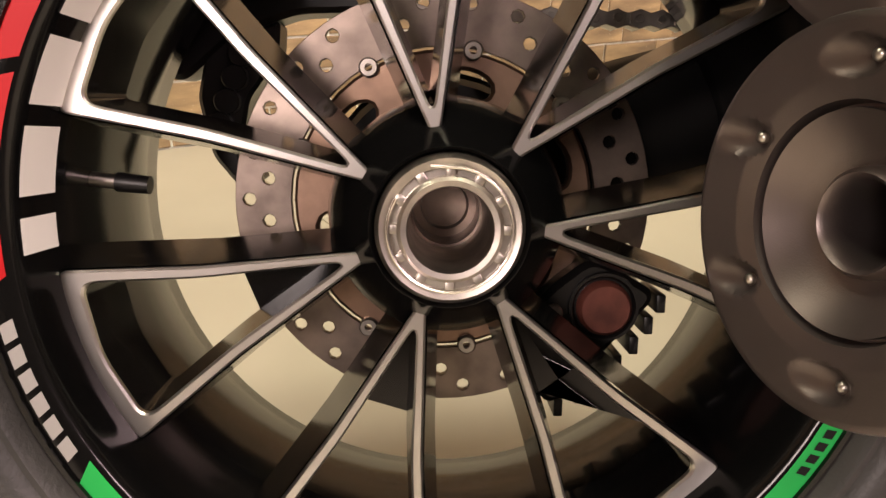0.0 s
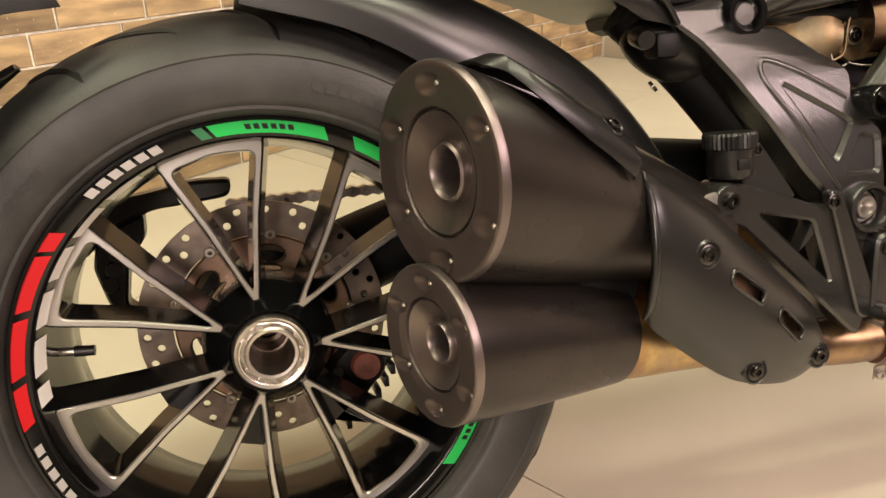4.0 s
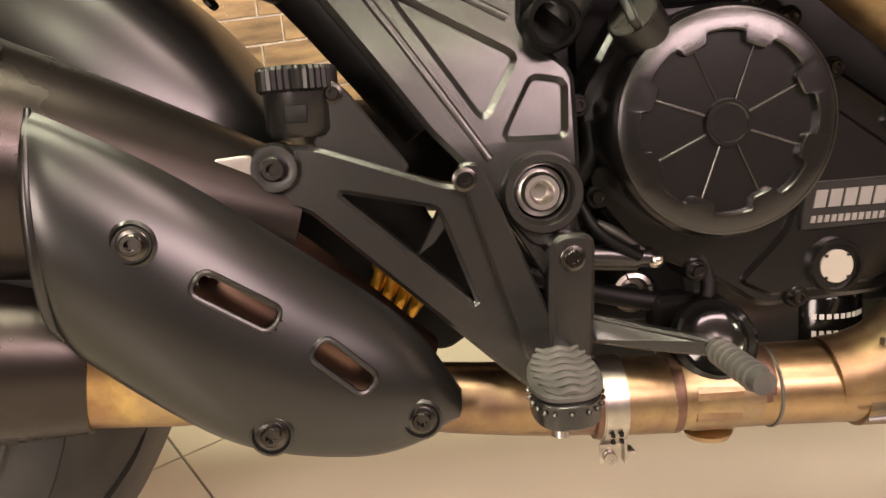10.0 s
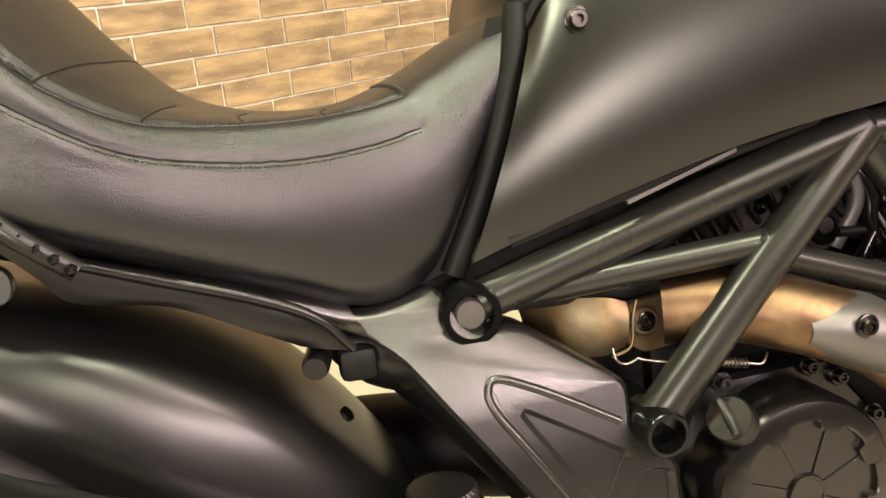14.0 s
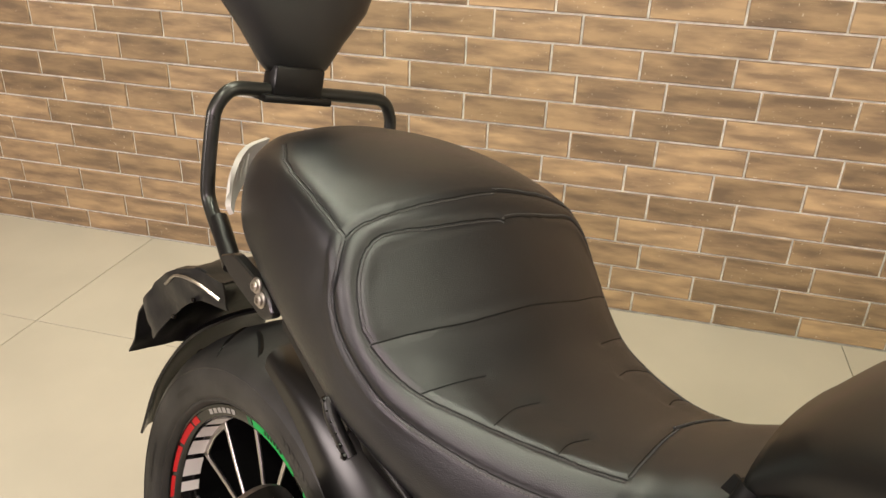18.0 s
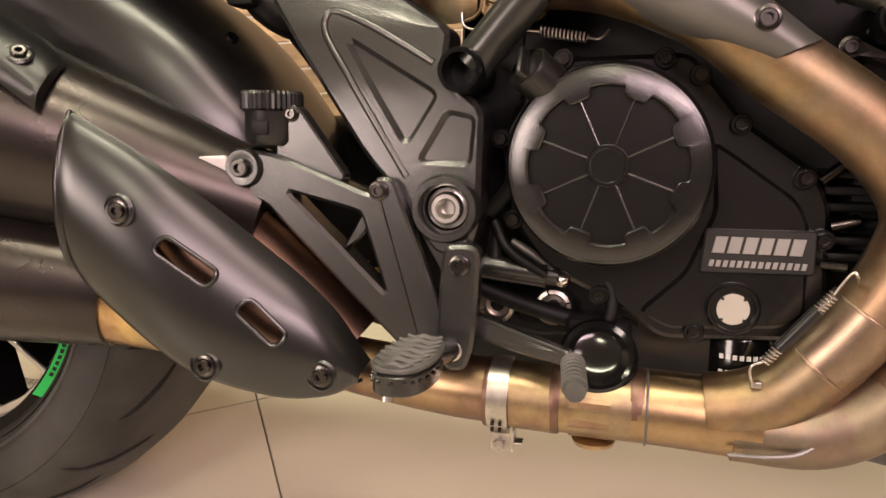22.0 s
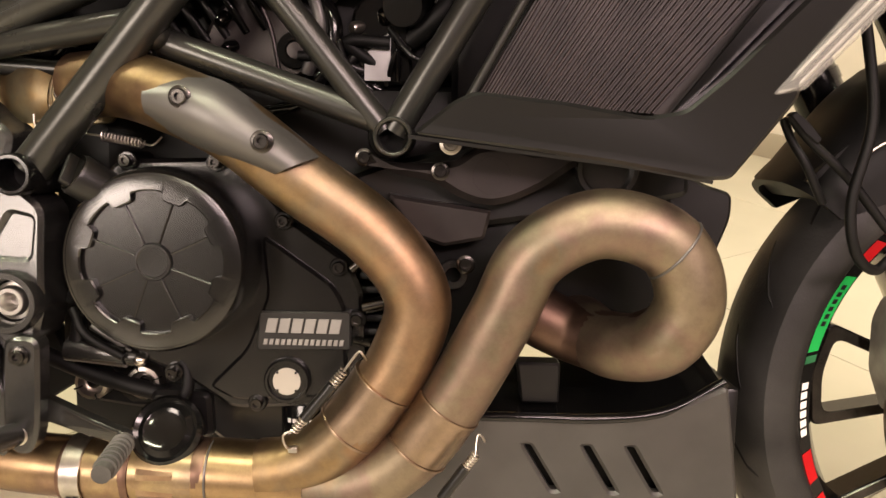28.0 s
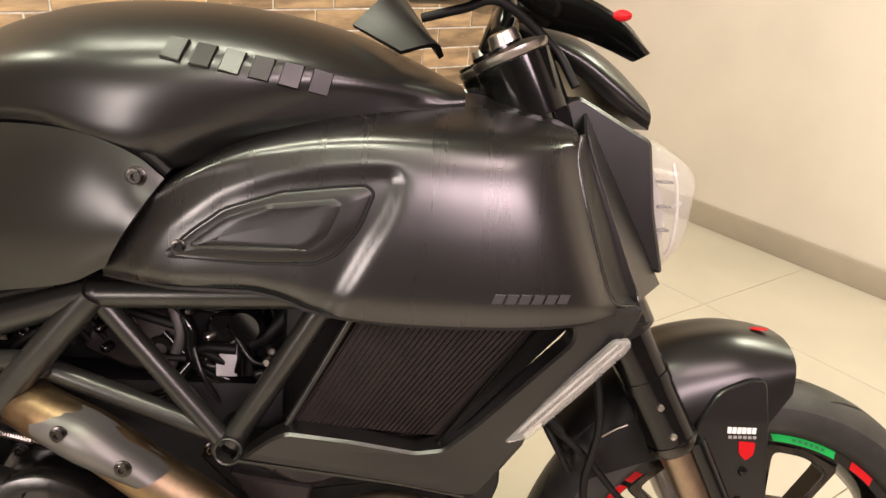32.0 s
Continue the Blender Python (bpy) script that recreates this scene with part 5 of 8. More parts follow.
for i in range(4):
    part("cast_mark", box(0.668 + 0.0045 * i, 0.671 + 0.0045 * i, -0.0830, -0.0795, 0.337, 0.3405), GREYDECAL, linkage)
for pts, r in (([(0.705, -0.11, 0.362), (0.735, -0.115, 0.352), (0.745, -0.12, 0.325), (0.735, -0.125, 0.300)], 0.006), ([(0.64, -0.12, 0.40), (0.66, -0.12, 0.43), (0.652, -0.11, 0.47)], 0.007), ([(0.646, -0.13, 0.395), (0.66, -0.135, 0.372), (0.69, -0.13, 0.352)], 0.004), ([(0.60, -0.10, 0.345), (0.66, -0.10, 0.322), (0.75, -0.10, 0.30)], 0.008)):
    part("hose", tube(pts, r, 12), DARK, bike)
part("shock_spring", coil((0.492, -0.060, 0.338), (0.532, -0.060, 0.312), 0.011, 0.004, 4, 10), GOLD, bike, "yellow shock absorber spring")

# Added black plate that hides the bright floor seen through the bracket.
part("bracket_gap_filler", plate(rounded([(0.34, 0.43), (0.46, 0.425), (0.535, 0.40), (0.548, 0.372), (0.575, 0.365), (0.605, 0.30), (0.55, 0.265), (0.42, 0.30)], 0.01), -0.040, -0.02, 0.002), DARK, bike, "black filler plate behind the footrest bracket")

# horn
horn = part("horn", revolve([(0.0, 0.0), (0.029, 0.0), (0.0315, -0.006), (0.0315, -0.016), (0.028, -0.020), (0.024, -0.018), (0.019, -0.021), (0.013, -0.019), (0.0, -0.020)], (0.736, -0.138, 0.284), (0, 0.85, -0.52), 36), GLOSS, bike, "round black horn")
part("horn_bracket", plate(rounded([(0.706, 0.315), (0.762, 0.314), (0.764, 0.270), (0.708, 0.266)], 0.008), -0.112, -0.09, 0.004), PLASTIC, horn)

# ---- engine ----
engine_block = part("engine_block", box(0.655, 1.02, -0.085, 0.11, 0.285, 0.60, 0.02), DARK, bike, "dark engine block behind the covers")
# Added black block that hides the bright floor behind the linkage.
part("gearbox_gap_filler", box(0.600, 0.780, -0.050, 0.10, 0.238, 0.41, 0.012), DARK, engine_block)
part("sump", plate(rounded([(0.735, 0.335), (0.84, 0.315), (0.84, 0.262), (0.775, 0.258), (0.74, 0.285)], 0.008), -0.100, 0.08, 0.005), FRAME, engine_block)
cov = [(0.655, 0.40), (0.650, 0.47), (0.685, 0.528), (0.795, 0.532), (0.838, 0.480), (0.892, 0.442), (0.905, 0.414), (0.905, 0.380), (0.908, 0.335), (0.885, 0.308), (0.785, 0.303), (0.745, 0.330), (0.690, 0.355)]
engine_cover = part("engine_cover", plate(rounded(cov, 0.010), -0.122, -0.07, 0.004), COVER, bike, "black engine side cover")
part("cover_ledge", plate(rounded([(0.815, 0.465), (0.835, 0.452), (0.880, 0.420), (0.890, 0.400), (0.892, 0.330), (0.875, 0.318), (0.790, 0.312), (0.765, 0.325), (0.80, 0.36), (0.82, 0.41)], 0.008), -0.1265, -0.115, 0.003), COVER, engine_cover)
CC = (0.737, 0.445)
clutch = part("clutch_cover", revolve([(0.0, -0.1716), (0.0722, -0.1716), (0.0722, -0.1750), (0.0738, -0.1745), (0.0765, -0.1700), (0.0782, -0.160), (0.0785, -0.148), (0.0785, -0.115), (0.0, -0.115)], (CC[0], 0, CC[1]), (0, 1, 0), 80), COVER, bike, "round black clutch cover with eight ribs")


def clutch_rim():
    """The inner edge of the raised ring, with eight lugs reaching in."""
    out = []
    for k in range(8):
        a = radians(25 + 45 * k)
        for d, r in ((-0.19, 0.0590), (-0.165, 0.0575), (-0.15, 0.0535), (-0.12, 0.0520), (0.0, 0.0515), (0.12, 0.0520), (0.15, 0.0535), (0.165, 0.0575), (0.19, 0.0590), (0.29, 0.0593), (0.3927, 0.0594), (0.495, 0.0593)):
            out.append((CC[0] + r * math.cos(a + d), CC[1] + r * math.sin(a + d)))
    return out


def clutch_ring():
    rim = clutch_rim()
    rings = [[] for _ in range(6)]
    for x, z in rim:
        a, r = math.atan2(z - CC[1], x - CC[0]), math.hypot(x - CC[0], z - CC[1])
        for row, (rr, y) in zip(rings, ((0.0735, -0.170), (0.0735, -0.1742), (0.0680, -0.1760), (r + 0.0012, -0.1766), (r, -0.1756), (r, -0.1700))):
            row.append((CC[0] + rr * math.cos(a), y, CC[1] + rr * math.sin(a)))
    return skin(bmesh.new(), rings, False, False)


part("clutch_ring", clutch_ring(), COVER, clutch, "raised ring with eight lugs")
for k in range(8):
    a = radians(25 + 45 * k)
    c, s_ = math.cos(a), math.sin(a)
    part("clutch_rib", tube([(CC[0] + 0.016 * c, -0.1718, CC[1] + 0.016 * s_), (CC[0] + 0.052 * c, -0.1718, CC[1] + 0.052 * s_)], 0.0010, 8), COVER, clutch)
part("clutch_boss", revolve([(0.0165, -0.170), (0.0160, -0.1735), (0.0150, -0.1748), (0.0132, -0.1748), (0.0122, -0.1738), (0.0, -0.1736)], (CC[0], 0, CC[1]), (0, 1, 0), 40), COVER, clutch)
for x, z in ((0.698, 0.527), (0.776, 0.527), (0.803, 0.514), (0.835, 0.477), (0.884, 0.437), (0.649, 0.463), (0.661, 0.397), (0.734, 0.337), (0.810, 0.311), (0.900, 0.390)):
    part("bolt_boss", disc_at((x, z), 0.0085, -0.127, -0.08, 18), COVER, engine_cover)
    bolt((x, -0.129, z), 0.0055, engine_cover, mat=DARKSTEEL, washer=False)
OILC = Vector((0.6745, -0.173, 0.5176)) + Vector((0.6, 0.586, -0.543)).normalized() * 0.171
oil = part("oil_filler_cap", revolve([(0.0175, -0.12), (0.0178, -0.168), (0.0165, -0.171), (0.0, -0.171)], OILC, (0.6, 0.586, -0.543), 28), PLASTIC, bike, "round oil filler cap with a grip bar")
part("cap_face", revolve([(0.0158, -0.1705), (0.0158, -0.1716), (0.0, -0.1716)], OILC, (0.6, 0.586, -0.543), 28), DARKSTEEL, oil)
part("cap_grip", box(-0.0030, 0.0030, -0.180, -0.168, -0.0150, 0.0150, 0.002), PLASTIC, oil).matrix_local = Matrix.Translation(OILC) @ Vector((0, 1, 0)).rotation_difference(Vector((0.6, 0.586, -0.543))).to_matrix().to_4x4() @ Matrix.Rotation(radians(-18), 4, "Y")
name_plate = part("name_plate", plate(rounded([(0.814, 0.396), (0.895, 0.397), (0.895, 0.363), (0.811, 0.361)], 0.003), -0.1300, -0.122, 0.001), PLATEDARK, engine_cover, "dark maker plate with raised silver marks")


def slanted_bars(parent, x0, x1, z0, z1, n, y, mat, slant=0.25, gap=0.22, name="plate_mark", dy=0.0012, zdrop=0.0):
    """Plain slanted bars that stand for letters."""
    w = (x1 - x0) / n
    for i in range(n):
        a, b = x0 + i * w, x0 + (i + 1 - gap) * w
        k = slant * (z1 - z0)
        dz = zdrop * (a - x0)
        yy = y(a, z0 + dz) if callable(y) else y
        part(name, plate([(a, z0 + dz), (b, z0 + dz), (b + k, z1 + dz), (a + k, z1 + dz)], yy - dy, yy + 0.001, 0.0003), mat, parent)


slanted_bars(name_plate, 0.819, 0.887, 0.3775, 0.3905, 6, -0.1302, PLATEMARK, 0.2, 0.18)
slanted_bars(name_plate, 0.817, 0.890, 0.3665, 0.3718, 14, -0.1302, PLATEMARK, 0.2, 0.3)
sight = part("sight_glass", revolve([(0.0208, -0.12), (0.0208, -0.131), (0.0192, -0.133), (0.0172, -0.133), (0.0165, -0.130), (0.0, -0.130)], (0.838, 0, 0.333), (0, 1, 0), 36), COVER, engine_cover, "oil sight glass with a pale face")
part("sight_face", revolve([(0.0125, -0.1295), (0.0125, -0.1315), (0.0, -0.1318)], (0.838, 0, 0.333), (0, 1, 0), 28), CLEAR, sight)
for k in range(4):
    a = radians(45 + 90 * k)
    part("sight_tooth", box(-0.0011, 0.0011, -0.1327, -0.1305, -0.0011, 0.0011, 0.0004), COVER, sight).location = (0.838 + 0.0118 * math.cos(a), 0, 0.333 + 0.0118 * math.sin(a))
oil_filter = part("oil_filter", revolve([(0.0, 0.0), (0.034, 0.0), (0.036, -0.004), (0.036, -0.055), (0.032, -0.06), (0.0, -0.06)], (0.852, -0.075, 0.305), (0, 0, 1), 36), GLOSS, bike, "black oil filter with white print")
for i in range(9):
    a = radians(-118 + 8.5 * i)
    for z, h in ((0.288, 0.004), (0.272, 0.009)):
        p = Vector((0.852 + 0.0362 * math.cos(a), -0.075 + 0.0362 * math.sin(a), z))
        part("print_mark", box(-0.0017, 0.0017, -0.0004, 0.0004, -h / 2, h / 2), WHITE, oil_filter).matrix_local = Matrix.Translation(p) @ Matrix.Rotation(a + math.pi / 2, 4, "Z")
# head cover and cylinder
hc = [(0.885, 0.515), (0.925, 0.530), (0.985, 0.545), (1.03, 0.560), (1.10, 0.566), (1.19, 0.56), (1.195, 0.505), (1.12, 0.490), (1.05, 0.480), (0.985, 0.470), (0.93, 0.470)]
head_cover = part("head_cover", plate(rounded(hc, 0.008), -0.106, -0.06, 0.005), PLASTIC, bike, "cast brown-black cylinder head cover")
part("head_step", plate(rounded([(0.905, 0.534), (0.930, 0.521), (0.968, 0.514), (0.985, 0.503), (1.002, 0.496), (1.018, 0.4945), (1.036, 0.4985), (1.060, 0.510), (1.088, 0.530), (1.135, 0.536), (1.190, 0.534), (1.190, 0.572), (1.098, 0.566), (1.080, 0.556), (1.054, 0.541), (1.044, 0.545), (1.024, 0.548), (1.002, 0.545), (0.986, 0.533), (0.968, 0.530), (0.935, 0.530)], 0.006), -0.134, -0.100, 0.006), HEADCAST, head_cover)
part("head_panel", plate(rounded([(0.925, 0.503), (0.945, 0.4995), (1.018, 0.4895), (1.012, 0.4640), (0.976, 0.4570), (0.950, 0.466)], 0.003), -0.122, -0.095, 0.003), HEADCAST, head_cover)
bolt((1.041, -0.131, 0.553), 0.0058, head_cover)
bolt((0.906, -0.128, 0.534), 0.0055, head_cover)
part("head_boss", revolve([(0.0170, -0.130), (0.0160, -0.1345), (0.0155, -0.1275), (0.0098, -0.1275), (0.0092, -0.1335), (0.0, -0.1340)], (1.0165, 0, 0.5205), (0, 1, 0), 32), CAST, head_cover)
part("head_cap", revolve([(0.026, -0.12), (0.026, -0.138), (0.022, -0.138), (0.020, -0.130), (0.0, -0.130)], (1.115, 0, 0.528), (0, 1, 0), 32), CAST, head_cover)
bolt((0.981, -0.150, 0.547), 0.0065, head_cover, mat=STEEL)
bolt((0.9725, -0.136, 0.5235), 0.0055, head_cover)
bolt((0.996, -0.126, 0.4415), 0.0058, head_cover)
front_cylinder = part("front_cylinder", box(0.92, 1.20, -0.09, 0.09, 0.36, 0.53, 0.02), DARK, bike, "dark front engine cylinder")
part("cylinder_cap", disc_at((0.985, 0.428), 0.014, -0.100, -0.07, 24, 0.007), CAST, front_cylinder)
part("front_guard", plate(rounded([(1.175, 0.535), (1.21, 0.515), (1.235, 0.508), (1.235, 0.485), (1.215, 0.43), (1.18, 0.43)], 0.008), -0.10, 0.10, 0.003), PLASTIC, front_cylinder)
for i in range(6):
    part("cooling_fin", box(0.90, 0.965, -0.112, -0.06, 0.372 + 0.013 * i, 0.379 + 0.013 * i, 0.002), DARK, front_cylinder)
part("exhaust_bracket", plate(rounded([(1.045, 0.35), (1.085, 0.35), (1.085, 0.312), (1.05, 0.312)], 0.003), -0.112, -0.09, 0.002), PLASTIC, front_cylinder)
for p, q, r in (((0.895, -0.125, 0.435), (0.915, -0.125, 0.452), 0.006), ((0.905, -0.12, 0.40), (0.925, -0.12, 0.405), 0.008), ((0.90, -0.13, 0.372), (0.916, -0.14, 0.372), 0.005)):
    part("fitting", tube([p, q], r * 0.8, 12), DARKSTEEL, engine_cover)
# belly pan with slots
bp = [(0.930, 0.285), (0.975, 0.300), (1.012, 0.304), (1.104, 0.302), (1.174, 0.309), (1.232, 0.338), (1.250, 0.235), (1.253, 0.205), (1.20, 0.190), (1.05, 0.195), (0.94, 0.215)]
slots = [rounded([(1.052 + d, 0.277), (1.059 + d, 0.277), (1.086 + d, 0.232), (1.079 + d, 0.232)], 0.002, 2) for d in (0.0, 0.054, 0.094)]
belly = part("belly_pan", plate(rounded(bp, 0.006), lambda x, z: -0.128 + 0.10 * (0.30 - z), 0.012, 0.003, slots), PANBLACK, bike, "black slotted belly pan")
part("pan_rim", tube([(0.975, -0.124, 0.302), (1.05, -0.127, 0.304), (1.12, -0.127, 0.304), (1.18, -0.125, 0.312), (1.232, -0.12, 0.339)], 0.0045, 10), GLOSS, belly)
part("pan_front", box(1.235, 1.25, -0.11, 0.11, 0.20, 0.33, 0.004), PLASTIC, belly)
part("pan_shelf", patch([(0.985, -0.122, 0.300), (1.08, -0.124, 0.301), (1.17, -0.122, 0.310), (1.23, -0.115, 0.336)], [(0.985, 0.0, 0.315), (1.08, 0.0, 0.32), (1.17, 0.0, 0.335), (1.23, 0.0, 0.36)], 14, 3, 0.0, 0.003), GLOSS, belly)

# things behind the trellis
# Added black boxes that close see-through gaps; their dark stands for shade.
part("under_seat_filler", box(0.42, 0.62, -0.088, 0.088, 0.61, 0.745, 0.02), DARK, bike, "black filler box that darkens the gap under the seat")
part("pivot_gap_filler", box(0.60, 0.70, -0.07, 0.10, 0.33, 0.62, 0.015), DARK, bike)
part("radiator_gap_filler", box(0.98, 1.25, -0.12, 0.12, 0.55, 0.735, 0.02), DARK, bike, "black filler box that darkens the gap behind the radiator")
part("pan_slot_backing", box(0.94, 1.23, -0.105, 0.10, 0.205, 0.295, 0.01), DARK, bike)
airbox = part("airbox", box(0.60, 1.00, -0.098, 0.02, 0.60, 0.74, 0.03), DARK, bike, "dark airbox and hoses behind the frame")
part("relay_box", plate(rounded([(0.888, 0.600), (0.888, 0.665), (0.898, 0.678), (0.925, 0.678), (0.940, 0.655), (0.945, 0.600)], 0.008), -0.1185, -0.09, 0.003), GLOSS, airbox, "black relay box")
part("label", box(0.900, 0.924, -0.1215, -0.1190, 0.603, 0.642, 0.0008), PAPER, airbox, "white paper label")
part("throttle_body", revolve([(0.0, -0.02), (0.018, -0.02), (0.020, -0.008), (0.014, 0.0), (0.02, 0.02), (0.0, 0.02)], (0.939, -0.118, 0.671), (0.2, 1, 0.2), 24), GLOSS, airbox)
for pts, r, m in (([(0.84, -0.11, 0.70), (0.87, -0.12, 0.66), (0.875, -0.12, 0.62), (0.91, -0.11, 0.59)], 0.008, GLOSS), ([(0.86, -0.11, 0.69), (0.90, -0.125, 0.685), (0.95, -0.125, 0.70), (0.99, -0.11, 0.68)], 0.006, GLOSS), ([(0.94, -0.11, 0.64), (0.965, -0.12, 0.66), (0.99, -0.115, 0.69)], 0.009, DARK), ([(0.845, -0.11, 0.61), (0.86, -0.12, 0.65), (0.85, -0.12, 0.69)], 0.007, SHIELD), ([(0.66, -0.11, 0.62), (0.70, -0.12, 0.65), (0.74, -0.115, 0.67)], 0.006, DARK), ([(0.60, -0.11, 0.60), (0.63, -0.12, 0.635), (0.68, -0.115, 0.66)], 0.006, GLOSS)):
    part("hose", tube(pts, r, 12), m, airbox)
for c in ((0.905, 0.700), (0.965, 0.700), (0.70, 0.665)):
    part("connector", box(-0.005, 0.005, -0.006, 0.006, -0.004, 0.004, 0.001), GOLD, airbox).location = (c[0], -0.118, c[1])
for x in (0.60, 0.615, 0.63, 0.655, 0.67):
    part("fitting", box(-0.005, 0.005, -0.006, 0.006, -0.006, 0.006, 0.001), DARKSTEEL, airbox).location = (x + 0.03, -0.112, 0.635 + 0.25 * (x - 0.6))
random.seed(21)
for i in range(16):
    x, z = random.uniform(0.835, 0.99), random.uniform(0.60, 0.715)
    a = Vector((x, -0.112 - 0.012 * random.random(), z))
    b = a + Vector((random.uniform(-0.05, 0.05), random.uniform(-0.012, 0.004), random.uniform(-0.05, 0.03)))
    c = b + Vector((random.uniform(-0.04, 0.04), 0.01, random.uniform(-0.04, 0.02)))
    part("hose", tube([a, b, c], random.choice((0.003, 0.0045, 0.006)), 10), random.choice((GLOSS, GLOSS, DARK, PLASTIC)), airbox)
for i in range(12):
    p = (random.choice((random.uniform(0.66, 0.78), random.uniform(0.84, 0.99))), -0.112 - 0.010 * random.random(), random.uniform(0.615, 0.70))
    part("fitting", revolve([(0.0, -0.008), (0.004, -0.008), (0.006, -0.005), (0.006, 0.005), (0.0, 0.008)], p, (random.uniform(-1, 1), 1, random.uniform(-1, 1)), 12), random.choice((GLOSS, DARKSTEEL, STEEL)), airbox)
for i in range(7):
    x = 0.67 + 0.018 * i
    part("hose", tube([(x, -0.108, 0.66 + 0.006 * i), (x + 0.012, -0.118, 0.645 + 0.006 * i), (x + 0.03, -0.110, 0.625 + 0.004 * i)], 0.004, 10), random.choice((GLOSS, PLASTIC)), airbox)
rear_head = part("rear_head", plate(rounded([(0.742, 0.628), (0.760, 0.664), (0.790, 0.692), (0.838, 0.680), (0.862, 0.645), (0.858, 0.616), (0.838, 0.603), (0.800, 0.604)], 0.010), -0.112, -0.085, 0.005), HEADCAST, airbox, "cast grey-brown rear cylinder head")
part("head_ring", revolve([(0.0175, -0.108), (0.0172, -0.1145), (0.0160, -0.1160), (0.0092, -0.1160), (0.0088, -0.1128), (0.0, -0.1128)], (0.835, 0, 0.630), (0, 1, 0), 32), GLOSS, rear_head)
part("head_plug", revolve([(0.0078, -0.112), (0.0074, -0.1150), (0.0, -0.1155)], (0.835, 0, 0.630), (0, 1, 0), 24), HEADCAST, rear_head)
part("head_rib", tube([(0.796, -0.113, 0.686), (0.812, -0.113, 0.650), (0.820, -0.113, 0.612)], 0.002, 8), HEADCAST, rear_head)
part("cross_rod", tube([(0.765, -0.118, 0.690), (0.800, -0.120, 0.678), (0.862, -0.120, 0.660)], 0.0055, 12), DARK, airbox)
airbox.location.y = 0.040

# ---- rear mudguard ----
def arc_shell(rows, thick=0.004, c=None, mirror=True, per=4):
    """rows: (angle in degrees, [(y, r), ...] from the right edge to the middle), mirrored to the left."""
    c = c or HUB
    lines = []
    for ang, pts in rows:
        full = list(pts) + [(-y, r) for y, r in pts[-2::-1]]
        lines.append((ang, [(p.x, p.y) for p in spline([(y, r, 0) for y, r in full], per)]))
    n = len(lines[0][1])
    pos = [[Vector((c.x + r * math.cos(radians(a)), y, c.z + r * math.sin(radians(a)))) for y, r in l] for a, l in lines]
    dense = [spline([row[i] for row in pos], 5) for i in range(n)]
    bm = skin(bmesh.new(), [[dense[i][k] for i in range(n)] for k in range(len(dense[0]))], False, False, closed=False)
    if thick:
        bmesh.ops.recalc_face_normals(bm, faces=bm.faces)
        bmesh.ops.solidify(bm, geom=bm.faces, thickness=thick)
    return bm


mudguard = part("rear_mudguard", arc_shell([
    (88, [(-0.124, 0.316), (-0.120, 0.334), (-0.095, 0.342), (-0.04, 0.344), (0, 0.344)]),
    (72, [(-0.132, 0.306), (-0.130, 0.335), (-0.105, 0.358), (-0.05, 0.366), (0, 0.366)]),
    (58, [(-0.137, 0.302), (-0.136, 0.335), (-0.112, 0.372), (-0.06, 0.386), (0, 0.388)]),
    (44, [(-0.138, 0.302), (-0.138, 0.340), (-0.114, 0.390), (-0.06, 0.408), (0, 0.412)]),
    (32, [(-0.136, 0.312), (-0.138, 0.350), (-0.112, 0.412), (-0.06, 0.432), (0, 0.436)]),
    (20, [(-0.128, 0.345), (-0.130, 0.378), (-0.104, 0.436), (-0.055, 0.455), (0, 0.46)]),
    (12, [(-0.115, 0.385), (-0.115, 0.41), (-0.092, 0.452), (-0.05, 0.468), (0, 0.47)])]), SATIN, bike, "matte black rear mudguard over the tyre")
part("round_badge", blob((-0.002, -0.045, 0.6765), (0.020, 0.018, 0.0022), axes=Matrix.Rotation(radians(-4), 3, "Y")), RED, mudguard, "small round red badge")
part("guard_screw", revolve([(0.0, 0.0), (0.006, 0.0), (0.006, 0.003), (0.0, 0.003)], (0.400, -0.112, 0.548), (0.75, -0.3, 0.6), 16), DARKSTEEL, mudguard)

# ---- plate holder and tail clutter behind the rear tyre ----
random.seed(7)


def crumpled(a, b, nu, nv, amp, thick, seed):
    bm = patch(a, b, nu, nv, 0.0, 0.0)
    noise.seed_set(seed)
    bmesh.ops.recalc_face_normals(bm, faces=bm.faces)
    for v in bm.verts:
        v.co += v.normal * amp * noise.noise(v.co * 24.0) + v.normal * amp * 0.5 * noise.noise(v.co * 60.0)
    bmesh.ops.solidify(bm, geom=bm.faces, thickness=thick)
    return bm


holder = part("plate_holder", arc_shell([(124, [(-0.012, 0.344), (-0.008, 0.346), (0, 0.347)]), (132, [(-0.036, 0.347), (-0.024, 0.354), (0, 0.357)]), (146, [(-0.066, 0.354), (-0.042, 0.370), (0, 0.375)]), (164, [(-0.082, 0.362), (-0.055, 0.386), (0, 0.392)]), (182, [(-0.088, 0.376), (-0.060, 0.404), (0, 0.410)])], 0.004), PLASTIC, bike, "black plate holder arching behind the rear tyre")
part("plastic_wrap", crumpled([(-0.145, -0.10, 0.690), (-0.20, -0.115, 0.690), (-0.27, -0.12, 0.655), (-0.33, -0.12, 0.590), (-0.375, -0.12, 0.48)], [(-0.145, 0.11, 0.700), (-0.20, 0.125, 0.70), (-0.275, 0.13, 0.665), (-0.34, 0.13, 0.60), (-0.385, 0.13, 0.49)], 30, 16, 0.010, 0.003, 3), BAG, holder, "crumpled black plastic wrap")
